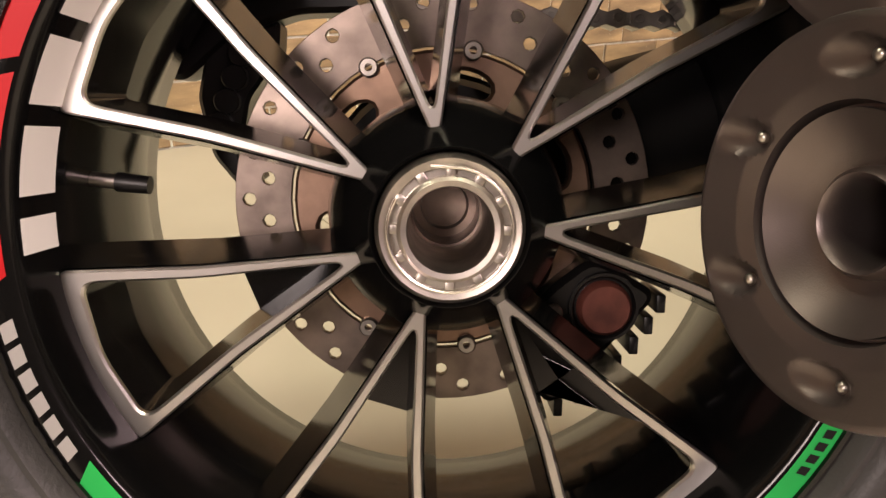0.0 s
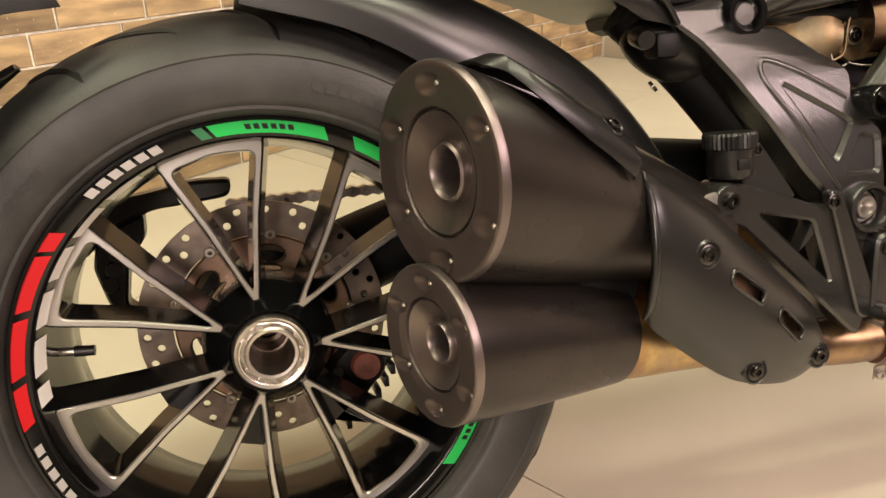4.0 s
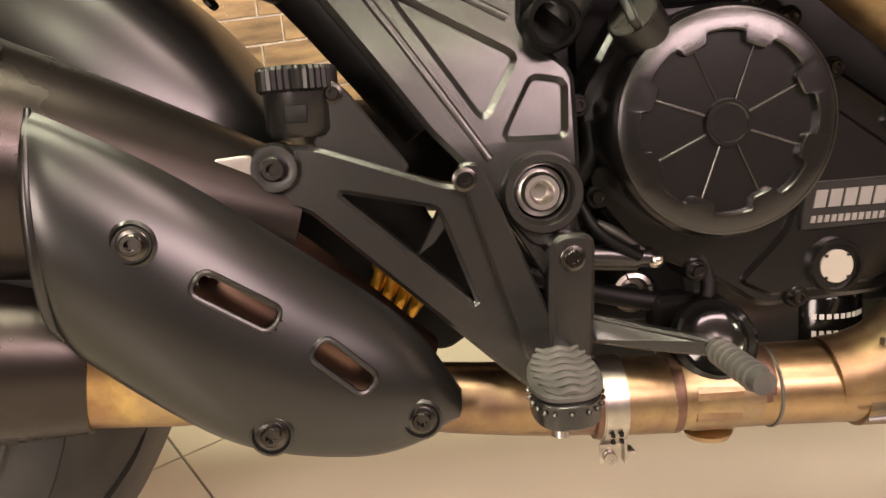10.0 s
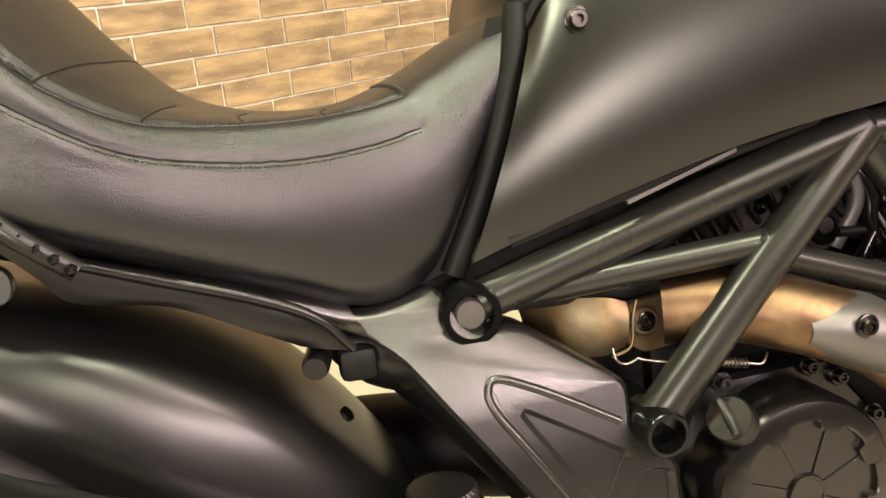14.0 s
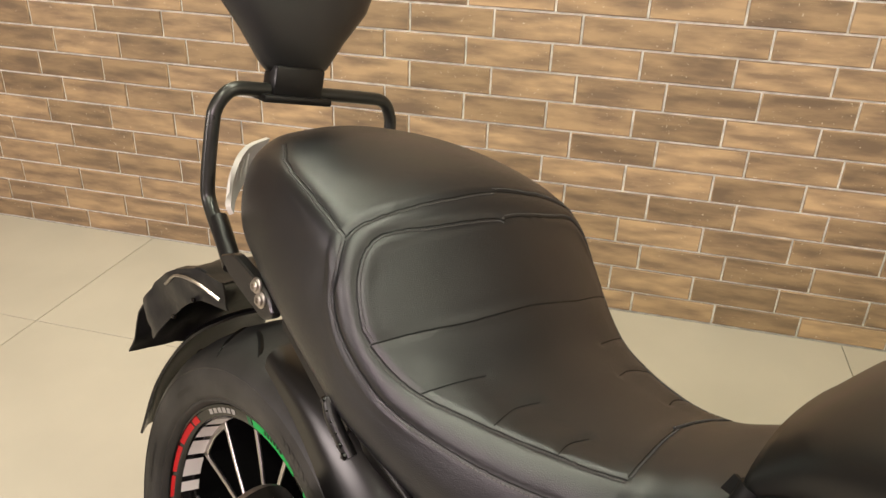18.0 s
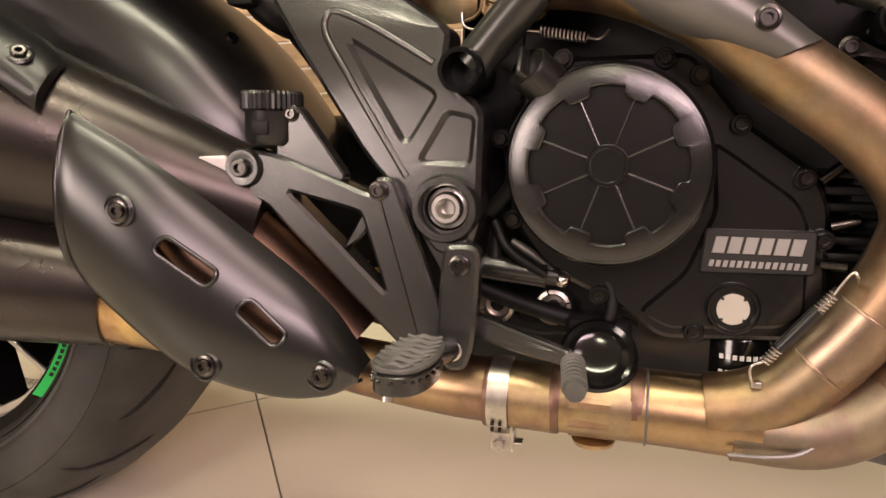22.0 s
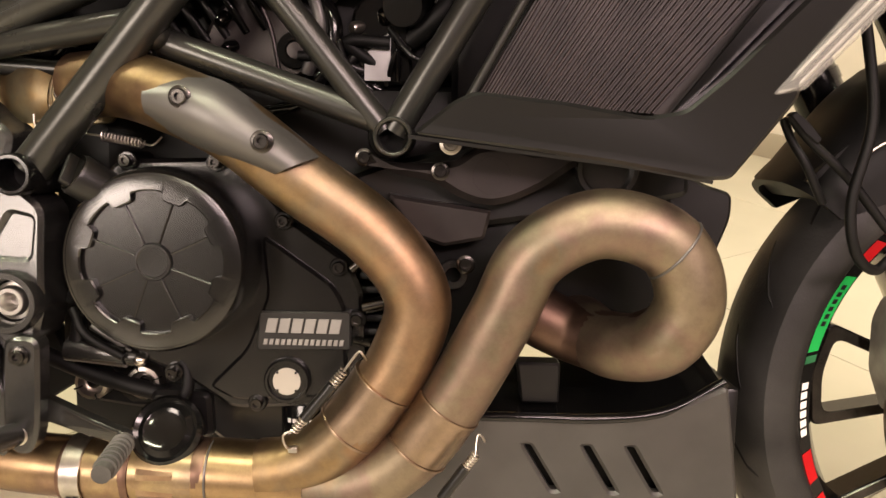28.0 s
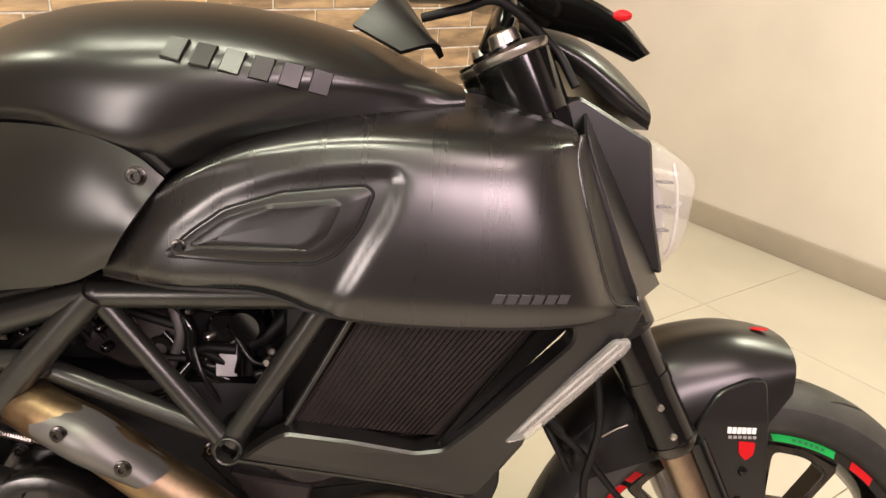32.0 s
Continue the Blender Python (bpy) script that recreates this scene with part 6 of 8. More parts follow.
part("plastic_wrap", crumpled([(-0.145, -0.10, 0.690), (-0.20, -0.115, 0.690), (-0.27, -0.12, 0.655), (-0.33, -0.12, 0.590)], [(-0.13, -0.095, 0.655), (-0.19, -0.105, 0.645), (-0.25, -0.11, 0.60), (-0.31, -0.112, 0.53)], 22, 8, 0.006, 0.003, 5), BAG, holder)
part("holder_wire", tube([(-0.13, -0.112, 0.672), (-0.18, -0.122, 0.678), (-0.23, -0.126, 0.668), (-0.262, -0.124, 0.642)], 0.0022, 8), STEEL, holder)
for c in ((-0.24, -0.118, 0.60), (-0.20, -0.112, 0.642)):
    part("holder_screw", blob(c, (0.004, 0.004, 0.004), sub=1), DARKSTEEL, holder)

# ---- seat ----
SEAT = [
    (-0.092, [(-0.059, 0.812), (-0.092, 0.834), (-0.095, 0.874), (-0.077, 0.901), (-0.040, 0.912), (0.000, 0.916)]),
    (-0.038, [(-0.114, 0.790), (-0.148, 0.816), (-0.150, 0.874), (-0.123, 0.910), (-0.063, 0.927), (0.000, 0.933)]),
    (0.041, [(-0.137, 0.765), (-0.171, 0.793), (-0.174, 0.866), (-0.153, 0.910), (-0.079, 0.935), (0.000, 0.942)]),
    (0.130, [(-0.143, 0.738), (-0.184, 0.764), (-0.186, 0.848), (-0.169, 0.898), (-0.087, 0.930), (0.000, 0.941)]),
    (0.185, [(-0.144, 0.716), (-0.187, 0.743), (-0.190, 0.829), (-0.174, 0.878), (-0.090, 0.915), (0.000, 0.927)]),
    (0.225, [(-0.144, 0.702), (-0.187, 0.725), (-0.192, 0.785), (-0.178, 0.832), (-0.095, 0.872), (0.000, 0.888)]),
    (0.265, [(-0.140, 0.688), (-0.180, 0.708), (-0.187, 0.752), (-0.170, 0.792), (-0.095, 0.825), (0.000, 0.840)]),
    (0.310, [(-0.134, 0.671), (-0.168, 0.690), (-0.174, 0.730), (-0.152, 0.770), (-0.085, 0.788), (0.000, 0.798)]),
    (0.370, [(-0.125, 0.649), (-0.150, 0.668), (-0.155, 0.715), (-0.130, 0.762), (-0.070, 0.774), (0.000, 0.779)]),
    (0.430, [(-0.112, 0.628), (-0.130, 0.650), (-0.134, 0.715), (-0.110, 0.764), (-0.060, 0.776), (0.000, 0.780)]),
    (0.478, [(-0.102, 0.646), (-0.117, 0.668), (-0.120, 0.728), (-0.098, 0.775), (-0.055, 0.792), (0.000, 0.798)]),
    (0.520, [(-0.100, 0.718), (-0.111, 0.732), (-0.112, 0.768), (-0.092, 0.800), (-0.050, 0.815), (0.000, 0.820)]),
    (0.556, [(-0.099, 0.788), (-0.106, 0.797), (-0.105, 0.812), (-0.086, 0.825), (-0.050, 0.832), (0.000, 0.835)])]


def half_loft(sections, per=5):
    """Sections along x, each (x, (y, z) pairs from the right lower edge over the top to the middle); mirrored."""
    rows = []
    for x, o in sections:
        full = list(o) + [(-y, z) for y, z in o[-2::-1]]
        rows.append([(x, p.x, p.y) for p in spline([(y, z, 0) for y, z in full], per)])
    n = len(rows[0])
    dense = [spline([r[i] for r in rows], per) for i in range(n)]
    rings = [[dense[i][k] for i in range(n)] for k in range(len(dense[0]))]
    bm = skin(bmesh.new(), rings, True, True)
    bm.normal_update()
    return bm



from mathutils.kdtree import KDTree

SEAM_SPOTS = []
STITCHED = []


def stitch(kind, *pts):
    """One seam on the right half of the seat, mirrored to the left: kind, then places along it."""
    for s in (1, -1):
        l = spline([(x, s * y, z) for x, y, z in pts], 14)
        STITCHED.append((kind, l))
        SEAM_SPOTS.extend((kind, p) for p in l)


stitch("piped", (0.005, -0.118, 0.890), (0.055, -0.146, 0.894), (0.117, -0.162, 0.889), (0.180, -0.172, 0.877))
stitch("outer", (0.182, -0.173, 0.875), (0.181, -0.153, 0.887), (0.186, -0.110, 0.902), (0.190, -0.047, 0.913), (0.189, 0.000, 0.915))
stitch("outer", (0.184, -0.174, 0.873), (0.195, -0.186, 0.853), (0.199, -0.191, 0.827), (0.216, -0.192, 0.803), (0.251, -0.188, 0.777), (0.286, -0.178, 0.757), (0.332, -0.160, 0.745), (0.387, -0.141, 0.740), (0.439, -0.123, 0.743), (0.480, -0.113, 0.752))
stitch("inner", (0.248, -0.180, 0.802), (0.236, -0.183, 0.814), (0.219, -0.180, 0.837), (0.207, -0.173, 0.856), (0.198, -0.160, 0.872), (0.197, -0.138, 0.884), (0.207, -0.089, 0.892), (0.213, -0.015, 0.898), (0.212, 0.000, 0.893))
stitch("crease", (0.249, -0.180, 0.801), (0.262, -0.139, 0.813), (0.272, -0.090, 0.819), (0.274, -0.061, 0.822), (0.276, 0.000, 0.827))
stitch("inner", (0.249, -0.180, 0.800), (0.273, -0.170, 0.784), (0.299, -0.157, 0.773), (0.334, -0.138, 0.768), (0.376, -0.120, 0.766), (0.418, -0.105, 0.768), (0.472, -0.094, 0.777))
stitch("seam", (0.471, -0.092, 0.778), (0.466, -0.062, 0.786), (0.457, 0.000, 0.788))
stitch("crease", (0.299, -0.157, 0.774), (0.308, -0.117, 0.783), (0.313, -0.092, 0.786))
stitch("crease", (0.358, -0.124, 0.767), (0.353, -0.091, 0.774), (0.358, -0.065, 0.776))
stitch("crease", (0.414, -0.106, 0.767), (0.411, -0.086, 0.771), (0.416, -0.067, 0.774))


def make_seat():
    bm = half_loft(SEAT, 20)
    tree = BVHTree.FromBMesh(bm)
    kd = KDTree(len(SEAM_SPOTS))
    for i, (kind, p) in enumerate(SEAM_SPOTS):
        kd.insert(tree.find_nearest(p)[0], i)
    kd.balance()
    bmesh.ops.recalc_face_normals(bm, faces=bm.faces)
    edges = {}
    for want in ("outer", "inner"):
        spots = [tree.find_nearest(p)[0] for kind, p in SEAM_SPOTS if kind == want]
        edges[want] = KDTree(len(spots))
        for i, p in enumerate(spots):
            edges[want].insert(p, i)
        edges[want].balance()
    moves = []
    for v in bm.verts:
        d1, d2 = edges["outer"].find(v.co)[2], edges["inner"].find(v.co)[2]
        if d1 + d2 < 0.050:
            moves.append((v, v.normal * 0.0016 * 4 * d1 * d2 / max(1e-6, (d1 + d2) ** 2) * max(0.0, min(1.0, (0.050 - d1 - d2) / 0.012))))
        _, i, d = kd.find(v.co)
        if d < 0.03:
            deep, wide = (0.0010, 0.0042) if SEAM_SPOTS[i][0] == "crease" else (0.0012, 0.0030)
            moves.append((v, v.normal * (-deep * math.exp(-(d / wide) ** 2) + 0.0002 * math.exp(-((d - 0.012) / 0.006) ** 2))))
    for v, m in moves:
        v.co += m
    tree = BVHTree.FromBMesh(bm)
    seat = part("seat", bm, LEATHER, bike, "black grained leather seat with stitched seams", angle=60)
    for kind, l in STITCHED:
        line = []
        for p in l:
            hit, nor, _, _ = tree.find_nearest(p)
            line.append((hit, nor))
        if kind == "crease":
            # Black tube along each crease puts the fold's shade into colour.
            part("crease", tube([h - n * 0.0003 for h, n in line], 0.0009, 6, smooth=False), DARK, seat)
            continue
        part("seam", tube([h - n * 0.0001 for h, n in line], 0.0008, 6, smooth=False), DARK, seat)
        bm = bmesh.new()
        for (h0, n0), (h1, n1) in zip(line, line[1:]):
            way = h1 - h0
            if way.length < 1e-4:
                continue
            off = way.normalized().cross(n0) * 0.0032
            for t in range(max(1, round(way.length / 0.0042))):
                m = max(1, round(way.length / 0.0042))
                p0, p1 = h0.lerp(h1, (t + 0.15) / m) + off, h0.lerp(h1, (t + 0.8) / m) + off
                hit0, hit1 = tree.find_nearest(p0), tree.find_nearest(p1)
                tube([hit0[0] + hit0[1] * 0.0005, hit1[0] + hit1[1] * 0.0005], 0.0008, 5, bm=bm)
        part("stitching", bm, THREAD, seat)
    return seat


seat = make_seat()


# ---- grab rail, backrest, tail light, rear trim ----
SIDE = 0.012
rail = [(-0.030, 0.160, 0.768), (-0.072, 0.152, 0.790), (-0.108, 0.145, 0.812), (-0.118, 0.143, 0.835), (-0.124, 0.138, 0.900), (-0.126, 0.134, 0.928), (-0.126, 0.116, 0.949), (-0.126, 0.08, 0.952), (-0.126, 0.0, 0.952)]
grab = part("grab_rail", tube([(x - 0.004, -y - SIDE * min(1, (z - 0.768) / 0.1), z) for x, y, z in rail] + [(x - 0.004, y - SIDE * min(1, (z - 0.768) / 0.1), z) for x, y, z in rail[-2::-1]], 0.0088, 18, per=5), FRAME, bike, "black tubular grab rail behind the seat")
for s in (-1, 1):
    part("rail_sleeve", tube([(-0.025, s * 0.161, 0.766), (-0.090, s * 0.149, 0.800)], 0.0115, 16), PLASTIC, grab)
    mount = part("rail_mount", plate(rounded([(-0.03, 0.780), (0.0, 0.793), (0.075, 0.778), (0.092, 0.756), (0.074, 0.744), (0.0, 0.764)], 0.009), s * 0.178, s * 0.166, 0.002), CAST, grab)
    for x, z in ((0.056, 0.7775), (0.067, 0.7655)):
        bolt((x, s * 0.179, z), 0.0062, mount, axis=(0, s, 0), mat=STEEL)
backrest = part("backrest", box(-0.146, -0.116, -0.036 - 0.044, 0.036 - 0.044, 0.940, 0.985, 0.004), PLASTIC, bike, "black padded passenger backrest")
part("backrest_clamp", box(-0.148, -0.112, -0.050 - 0.044, 0.050 - 0.044, 0.939, 0.949, 0.003), PLASTIC, backrest)
rows = []
for z, w, d in ((0.975, 0.040, 0.018), (0.985, 0.050, 0.030), (1.02, 0.075, 0.045), (1.06, 0.110, 0.052), (1.10, 0.128, 0.054), (1.15, 0.132, 0.052), (1.20, 0.118, 0.046), (1.225, 0.085, 0.032), (1.235, 0.04, 0.014)):
    rows.append([(-0.136 - 0.22 * (z - 0.98) + d * 0.62 * math.sin(2 * math.pi * k / 40), -0.044 + w * math.copysign(abs(math.cos(2 * math.pi * k / 40)) ** 0.8, math.cos(2 * math.pi * k / 40)), z) for k in range(40)])
part("backrest_pad", skin(bmesh.new(), rows), LEATHER, backrest, angle=60)
tail = part("tail_light", patch([(-0.120, -0.080, 0.895), (-0.102, -0.118, 0.888), (-0.074, -0.148, 0.872), (-0.054, -0.160, 0.845)], [(-0.114, -0.085, 0.855), (-0.094, -0.122, 0.845), (-0.066, -0.149, 0.832), (-0.048, -0.160, 0.820)], 14, 5, 0.005, 0.006), PALELENS, bike, "pale ribbed tail light lens")
for i in range(6):
    p = Vector((-0.116, -0.088, 0.890)).lerp(Vector((-0.060, -0.156, 0.858)), i / 6)
    part("lens_rib", tube([p + Vector((0, -0.004, 0)), p + Vector((0.006, -0.010, -0.024))], 0.0010, 6), PALELENS, tail)
part("tail_housing", box(-0.09, 0.10, -0.10, 0.10, 0.79, 0.85, 0.02), DARK, bike)
strip = part("subframe_strip", plate(rounded([(0.075, 0.762), (0.10, 0.760), (0.185, 0.706), (0.208, 0.690), (0.206, 0.672), (0.190, 0.668), (0.178, 0.680), (0.070, 0.735)], 0.008), -0.152, -0.146, 0.001, [[(0.194 + 0.005 * math.cos(k * math.pi / 6), 0.682 + 0.005 * math.sin(k * math.pi / 6)) for k in range(12)]]), PLASTIC, bike, "black subframe strip with a hole")
pillion = part("pillion_peg", tube([(0.212, -0.186, 0.730), (0.226, -0.188, 0.715), (0.255, -0.184, 0.690)], 0.007, 14), PLASTIC, bike, "folded black passenger footrest with rubber studs")
for i in range(6):
    p = Vector((0.213, -0.191, 0.729)).lerp(Vector((0.253, -0.190, 0.692)), i / 5)
    part("rubber_stud", blob(p, (0.0045, 0.0045, 0.0045), sub=1), GLOSS, pillion)
rail_up = [(0.214, -0.158, 0.722), (0.2347, -0.152, 0.6935), (0.2918, -0.148, 0.6720), (0.3522, -0.146, 0.6495), (0.3894, -0.145, 0.6300), (0.4110, -0.140, 0.604)]
rail_low = [(0.2000, -0.156, 0.7090), (0.2214, -0.150, 0.6842), (0.2394, -0.146, 0.6647), (0.2964, -0.145, 0.6534), (0.3491, -0.145, 0.6274), (0.3766, -0.140, 0.6120)]
seat_rail = part("seat_rail", patch(rail_up, rail_low, 30, 5, 0.002, 0.006), PLASTIC, bike, "black plastic trim band under the seat")
part("rail_rim", tube([Vector(q) + Vector((0, -0.004, 0.002)) for q in rail_up[1:]], [0.0042, 0.0048, 0.0042, 0.0036, 0.003], 12), SATIN, seat_rail)
part("lock_knob", revolve([(0.0, -0.018), (0.0085, -0.018), (0.0100, -0.013), (0.0100, 0.01), (0.0, 0.01)], (0.386, -0.118, 0.5965), (0.2, 1, 0.2), 24), PLASTIC, bike)
part("lock_box", box(0.400, 0.428, -0.125, -0.095, 0.575, 0.600, 0.006), DARK, bike)
part("exhaust_valve_box", blob((0.44, -0.075, 0.585), (0.055, 0.04, 0.032), axes=Matrix.Rotation(radians(28), 3, "Y"), sub=3), PLASTIC, bike, "dark plastic housing under the seat")
part("inner_subframe", tube([(0.40, -0.06, 0.63), (0.47, -0.07, 0.56), (0.55, -0.08, 0.46)], 0.03, 16), DARK, bike)

# ---- tank, side panel, scoop ----
tank_bm = half_loft([
    (0.555, [(-0.094, 0.812), (-0.104, 0.828), (-0.098, 0.848), (-0.065, 0.870), (0, 0.878)]),
    (0.600, [(-0.128, 0.850), (-0.136, 0.866), (-0.130, 0.892), (-0.088, 0.922), (0, 0.935)]),
    (0.680, [(-0.172, 0.880), (-0.180, 0.898), (-0.172, 0.935), (-0.115, 0.972), (0, 0.985)]),
    (0.770, [(-0.212, 0.888), (-0.220, 0.908), (-0.208, 0.955), (-0.135, 1.000), (0, 1.012)]),
    (0.860, [(-0.226, 0.850), (-0.240, 0.890), (-0.228, 0.958), (-0.145, 1.008), (0, 1.022)]),
    (0.950, [(-0.205, 0.868), (-0.232, 0.900), (-0.230, 0.958), (-0.145, 1.005), (0, 1.018)]),
    (1.040, [(-0.188, 0.884), (-0.212, 0.912), (-0.216, 0.952), (-0.130, 0.990), (0, 1.002)]),
    (1.110, [(-0.180, 0.900), (-0.192, 0.922), (-0.185, 0.945), (-0.110, 0.966), (0, 0.976)]),
    (1.165, [(-0.18, 0.920), (-0.178, 0.932), (-0.150, 0.940), (-0.09, 0.946), (0, 0.95)])], 7)
tank_tree = BVHTree.FromBMesh(tank_bm)
tank = part("fuel_tank", tank_bm, SATIN, bike, "matte black fuel tank with raised maker marks", angle=70)
for i in range(6):
    w = 0.0255
    x0 = 0.890 + w * i
    zc = 0.9610 - 0.170 * (x0 - 0.89)
    h = 0.0095
    outline = [(x0, zc - h), (x0 + w * 0.70, zc - h - 0.170 * w * 0.7), (x0 + w * 0.70 + 0.006, zc + h - 0.170 * w * 0.7), (x0 + 0.006, zc + h)]
    mid = (sum(p[0] for p in outline) / 4, sum(p[1] for p in outline) / 4)
    small = [(mid[0] + (x - mid[0]) * 0.90, mid[1] + (z - mid[1]) * 0.90) for x, z in outline]
    rows = [[on_tree(tank_tree, (x, -0.6, z), (0, 1, 0), lift) for x, z in o] for o, lift in ((outline, -0.002), (outline, 0.0028), (small, 0.0040))]
    if all(all(r) for r in rows):
        part("raised_mark", skin(bmesh.new(), rows, False, True), SATIN, tank)
panel_top = [(0.566, -0.117, 0.812), (0.585, -0.128, 0.838), (0.635, -0.155, 0.866), (0.70, -0.186, 0.884), (0.76, -0.212, 0.888), (0.82, -0.232, 0.883), (0.868, -0.240, 0.866), (0.894, -0.240, 0.846)]
panel_low = [(0.507, -0.114, 0.648), (0.552, -0.133, 0.668), (0.606, -0.154, 0.689), (0.67, -0.180, 0.712), (0.72, -0.200, 0.726), (0.77, -0.218, 0.736), (0.805, -0.228, 0.745), (0.838, -0.236, 0.762)]
panel_bm = patch(panel_top, panel_low, 40, 18, 0.016, 0.004)
panel_tree = BVHTree.FromBMesh(panel_bm)
side_panel = part("side_panel", panel_bm, PANELMATTE, bike, "matte black side panel under the tank")
for x, z in ((0.592, 0.813), (0.871, 0.847)):
    bolt(on_tree(panel_tree, (x, -0.6, z), (0, 1, 0), 0.001), 0.0066, side_panel, mat=DARKSTEEL)
# Black sheet and tubes fill the gaps here, standing for the shade inside.
part("panel_gap_backing", patch([(0.470, -0.086, 0.632), (0.512, -0.088, 0.735), (0.545, -0.086, 0.826)], [(0.512, -0.104, 0.650), (0.545, -0.106, 0.737), (0.572, -0.104, 0.826)], 12, 4, 0.0, 0.004), DARK, side_panel)
part("panel_gap_tube", tube([(0.494, -0.100, 0.640), (0.518, -0.104, 0.690), (0.540, -0.106, 0.745), (0.556, -0.106, 0.800), (0.562, -0.102, 0.832)], 0.0098, 14), DARK, side_panel, "black tube filling the shaded gap beside the seat")
part("tank_gap_filler", tube([Vector(p) + Vector((0, 0.012, 0.004)) for p in panel_top], 0.006, 8, per=4), DARK, side_panel)
part("tank_core", box(0.60, 1.15, -0.10, 0.10, 0.74, 0.90, 0.03), DARK, bike)
part("panel_trim", tube([(0.535, -0.125, 0.662), (0.65, -0.150, 0.698), (0.76, -0.165, 0.728)], 0.005, 8), DARK, side_panel)
part("rail_edge", box(-0.045, 0.045, -0.002, 0.002, -0.0015, 0.0015), SHIELD, side_panel).matrix_local = Matrix.Translation((0.655, -0.160, 0.6985)) @ Matrix.Rotation(radians(-18), 4, "Y")


POCKET = rounded([(0.862, 0.742), (0.872, 0.764), (0.902, 0.806), (0.951, 0.841), (1.001, 0.859), (1.051, 0.8675), (1.100, 0.8715), (1.113, 0.860), (1.103, 0.824), (1.084, 0.792), (1.054, 0.736), (1.046, 0.700), (0.84, 0.700)], 0.012, 4)


def pocket_push(x, z):
    """A sunken field that deepens towards the front."""
    t = max(0.0, min(1.0, (inside_depth(POCKET, x, z) + 0.002) / 0.016))
    return (0.0015 + 0.015 * max(0.0, x - 0.86)) * t * t * (3 - 2 * t)


SCOOP_ROWS = [
    [(0.828, -0.216, 0.752), (0.90, -0.252, 0.750), (0.976, -0.264, 0.752), (1.012, -0.268, 0.744), (1.04, -0.271, 0.735), (1.11, -0.275, 0.729), (1.21, -0.274, 0.729), (1.28, -0.257, 0.731), (1.325, -0.224, 0.736)],
    [(0.831, -0.224, 0.760), (0.895, -0.257, 0.765), (0.965, -0.269, 0.768), (1.01, -0.274, 0.764), (1.04, -0.277, 0.760), (1.11, -0.281, 0.756), (1.21, -0.280, 0.756), (1.278, -0.262, 0.756), (1.308, -0.234, 0.757)],
    [(0.842, -0.232, 0.785), (0.905, -0.257, 0.806), (0.960, -0.267, 0.818), (1.005, -0.272, 0.818), (1.04, -0.275, 0.818), (1.105, -0.279, 0.816), (1.20, -0.278, 0.816), (1.256, -0.263, 0.816), (1.286, -0.238, 0.816)],
    [(0.862, -0.238, 0.812), (0.918, -0.251, 0.842), (0.960, -0.259, 0.855), (1.005, -0.264, 0.865), (1.05, -0.267, 0.871), (1.10, -0.269, 0.874), (1.19, -0.266, 0.876), (1.240, -0.253, 0.876), (1.269, -0.233, 0.876)],
    [(0.868, -0.236, 0.822), (0.920, -0.244, 0.855), (0.960, -0.248, 0.874), (1.005, -0.249, 0.887), (1.05, -0.249, 0.895), (1.10, -0.248, 0.899), (1.19, -0.242, 0.899), (1.24, -0.236, 0.897), (1.270, -0.227, 0.896)],
    [(0.874, -0.212, 0.832), (0.915, -0.204, 0.862), (0.955, -0.198, 0.885), (1.005, -0.192, 0.903), (1.06, -0.186, 0.914), (1.11, -0.182, 0.919), (1.18, -0.180, 0.923), (1.235, -0.184, 0.914), (1.274, -0.192, 0.906)]]


def scoop_shell(rows, per_u=14, per_v=12):
    """A smooth shell through long rows of points, with the sunken field pressed in."""
    lines = [spline(r, per_u) for r in rows]
    bm = bmesh.new()
    grid = []
    for column in zip(*lines):
        col = spline(column, per_v)
        for v in col:
            v.y += pocket_push(v.x, v.z)
        grid.append([bm.verts.new(v) for v in col])
    for c0, c1 in zip(grid, grid[1:]):
        for j in range(len(c0) - 1):
            bm.faces.new((c0[j + 1], c0[j], c1[j], c1[j + 1]))
    bmesh.ops.recalc_face_normals(bm, faces=bm.faces)
    bmesh.ops.solidify(bm, geom=bm.faces, thickness=0.003)
    bm.normal_update()
    return bm


sc_low = SCOOP_ROWS[0]
scoop_bm = scoop_shell(SCOOP_ROWS)
scoop_tree = BVHTree.FromBMesh(scoop_bm)
scoop = part("air_scoop", scoop_bm, BRUSHED, bike, "matte black air scoop with a recessed side vent", angle=60)
part("scoop_top", patch(SCOOP_ROWS[5], [(0.89, -0.17, 0.850), (0.925, -0.16, 0.880), (0.97, -0.15, 0.900), (1.01, -0.145, 0.912), (1.06, -0.14, 0.922), (1.11, -0.13, 0.930), (1.17, -0.12, 0.938), (1.23, -0.11, 0.930), (1.268, -0.10, 0.917)], 40, 6, -0.002, 0.003), SATIN, scoop)
insert_poly = rounded([(0.896, 0.779), (0.922, 0.803), (0.952, 0.825), (1.002, 0.8425), (1.051, 0.8495), (1.076, 0.852), (1.084, 0.845), (1.072, 0.814), (1.053, 0.790), (1.034, 0.780), (0.98, 0.7775)], 0.007, 4)
def on_scoop(outline, lift):
    return [on_tree(scoop_tree, (x, -0.6, z), (0, 1, 0)) - Vector((0, lift, 0)) for x, z in outline]


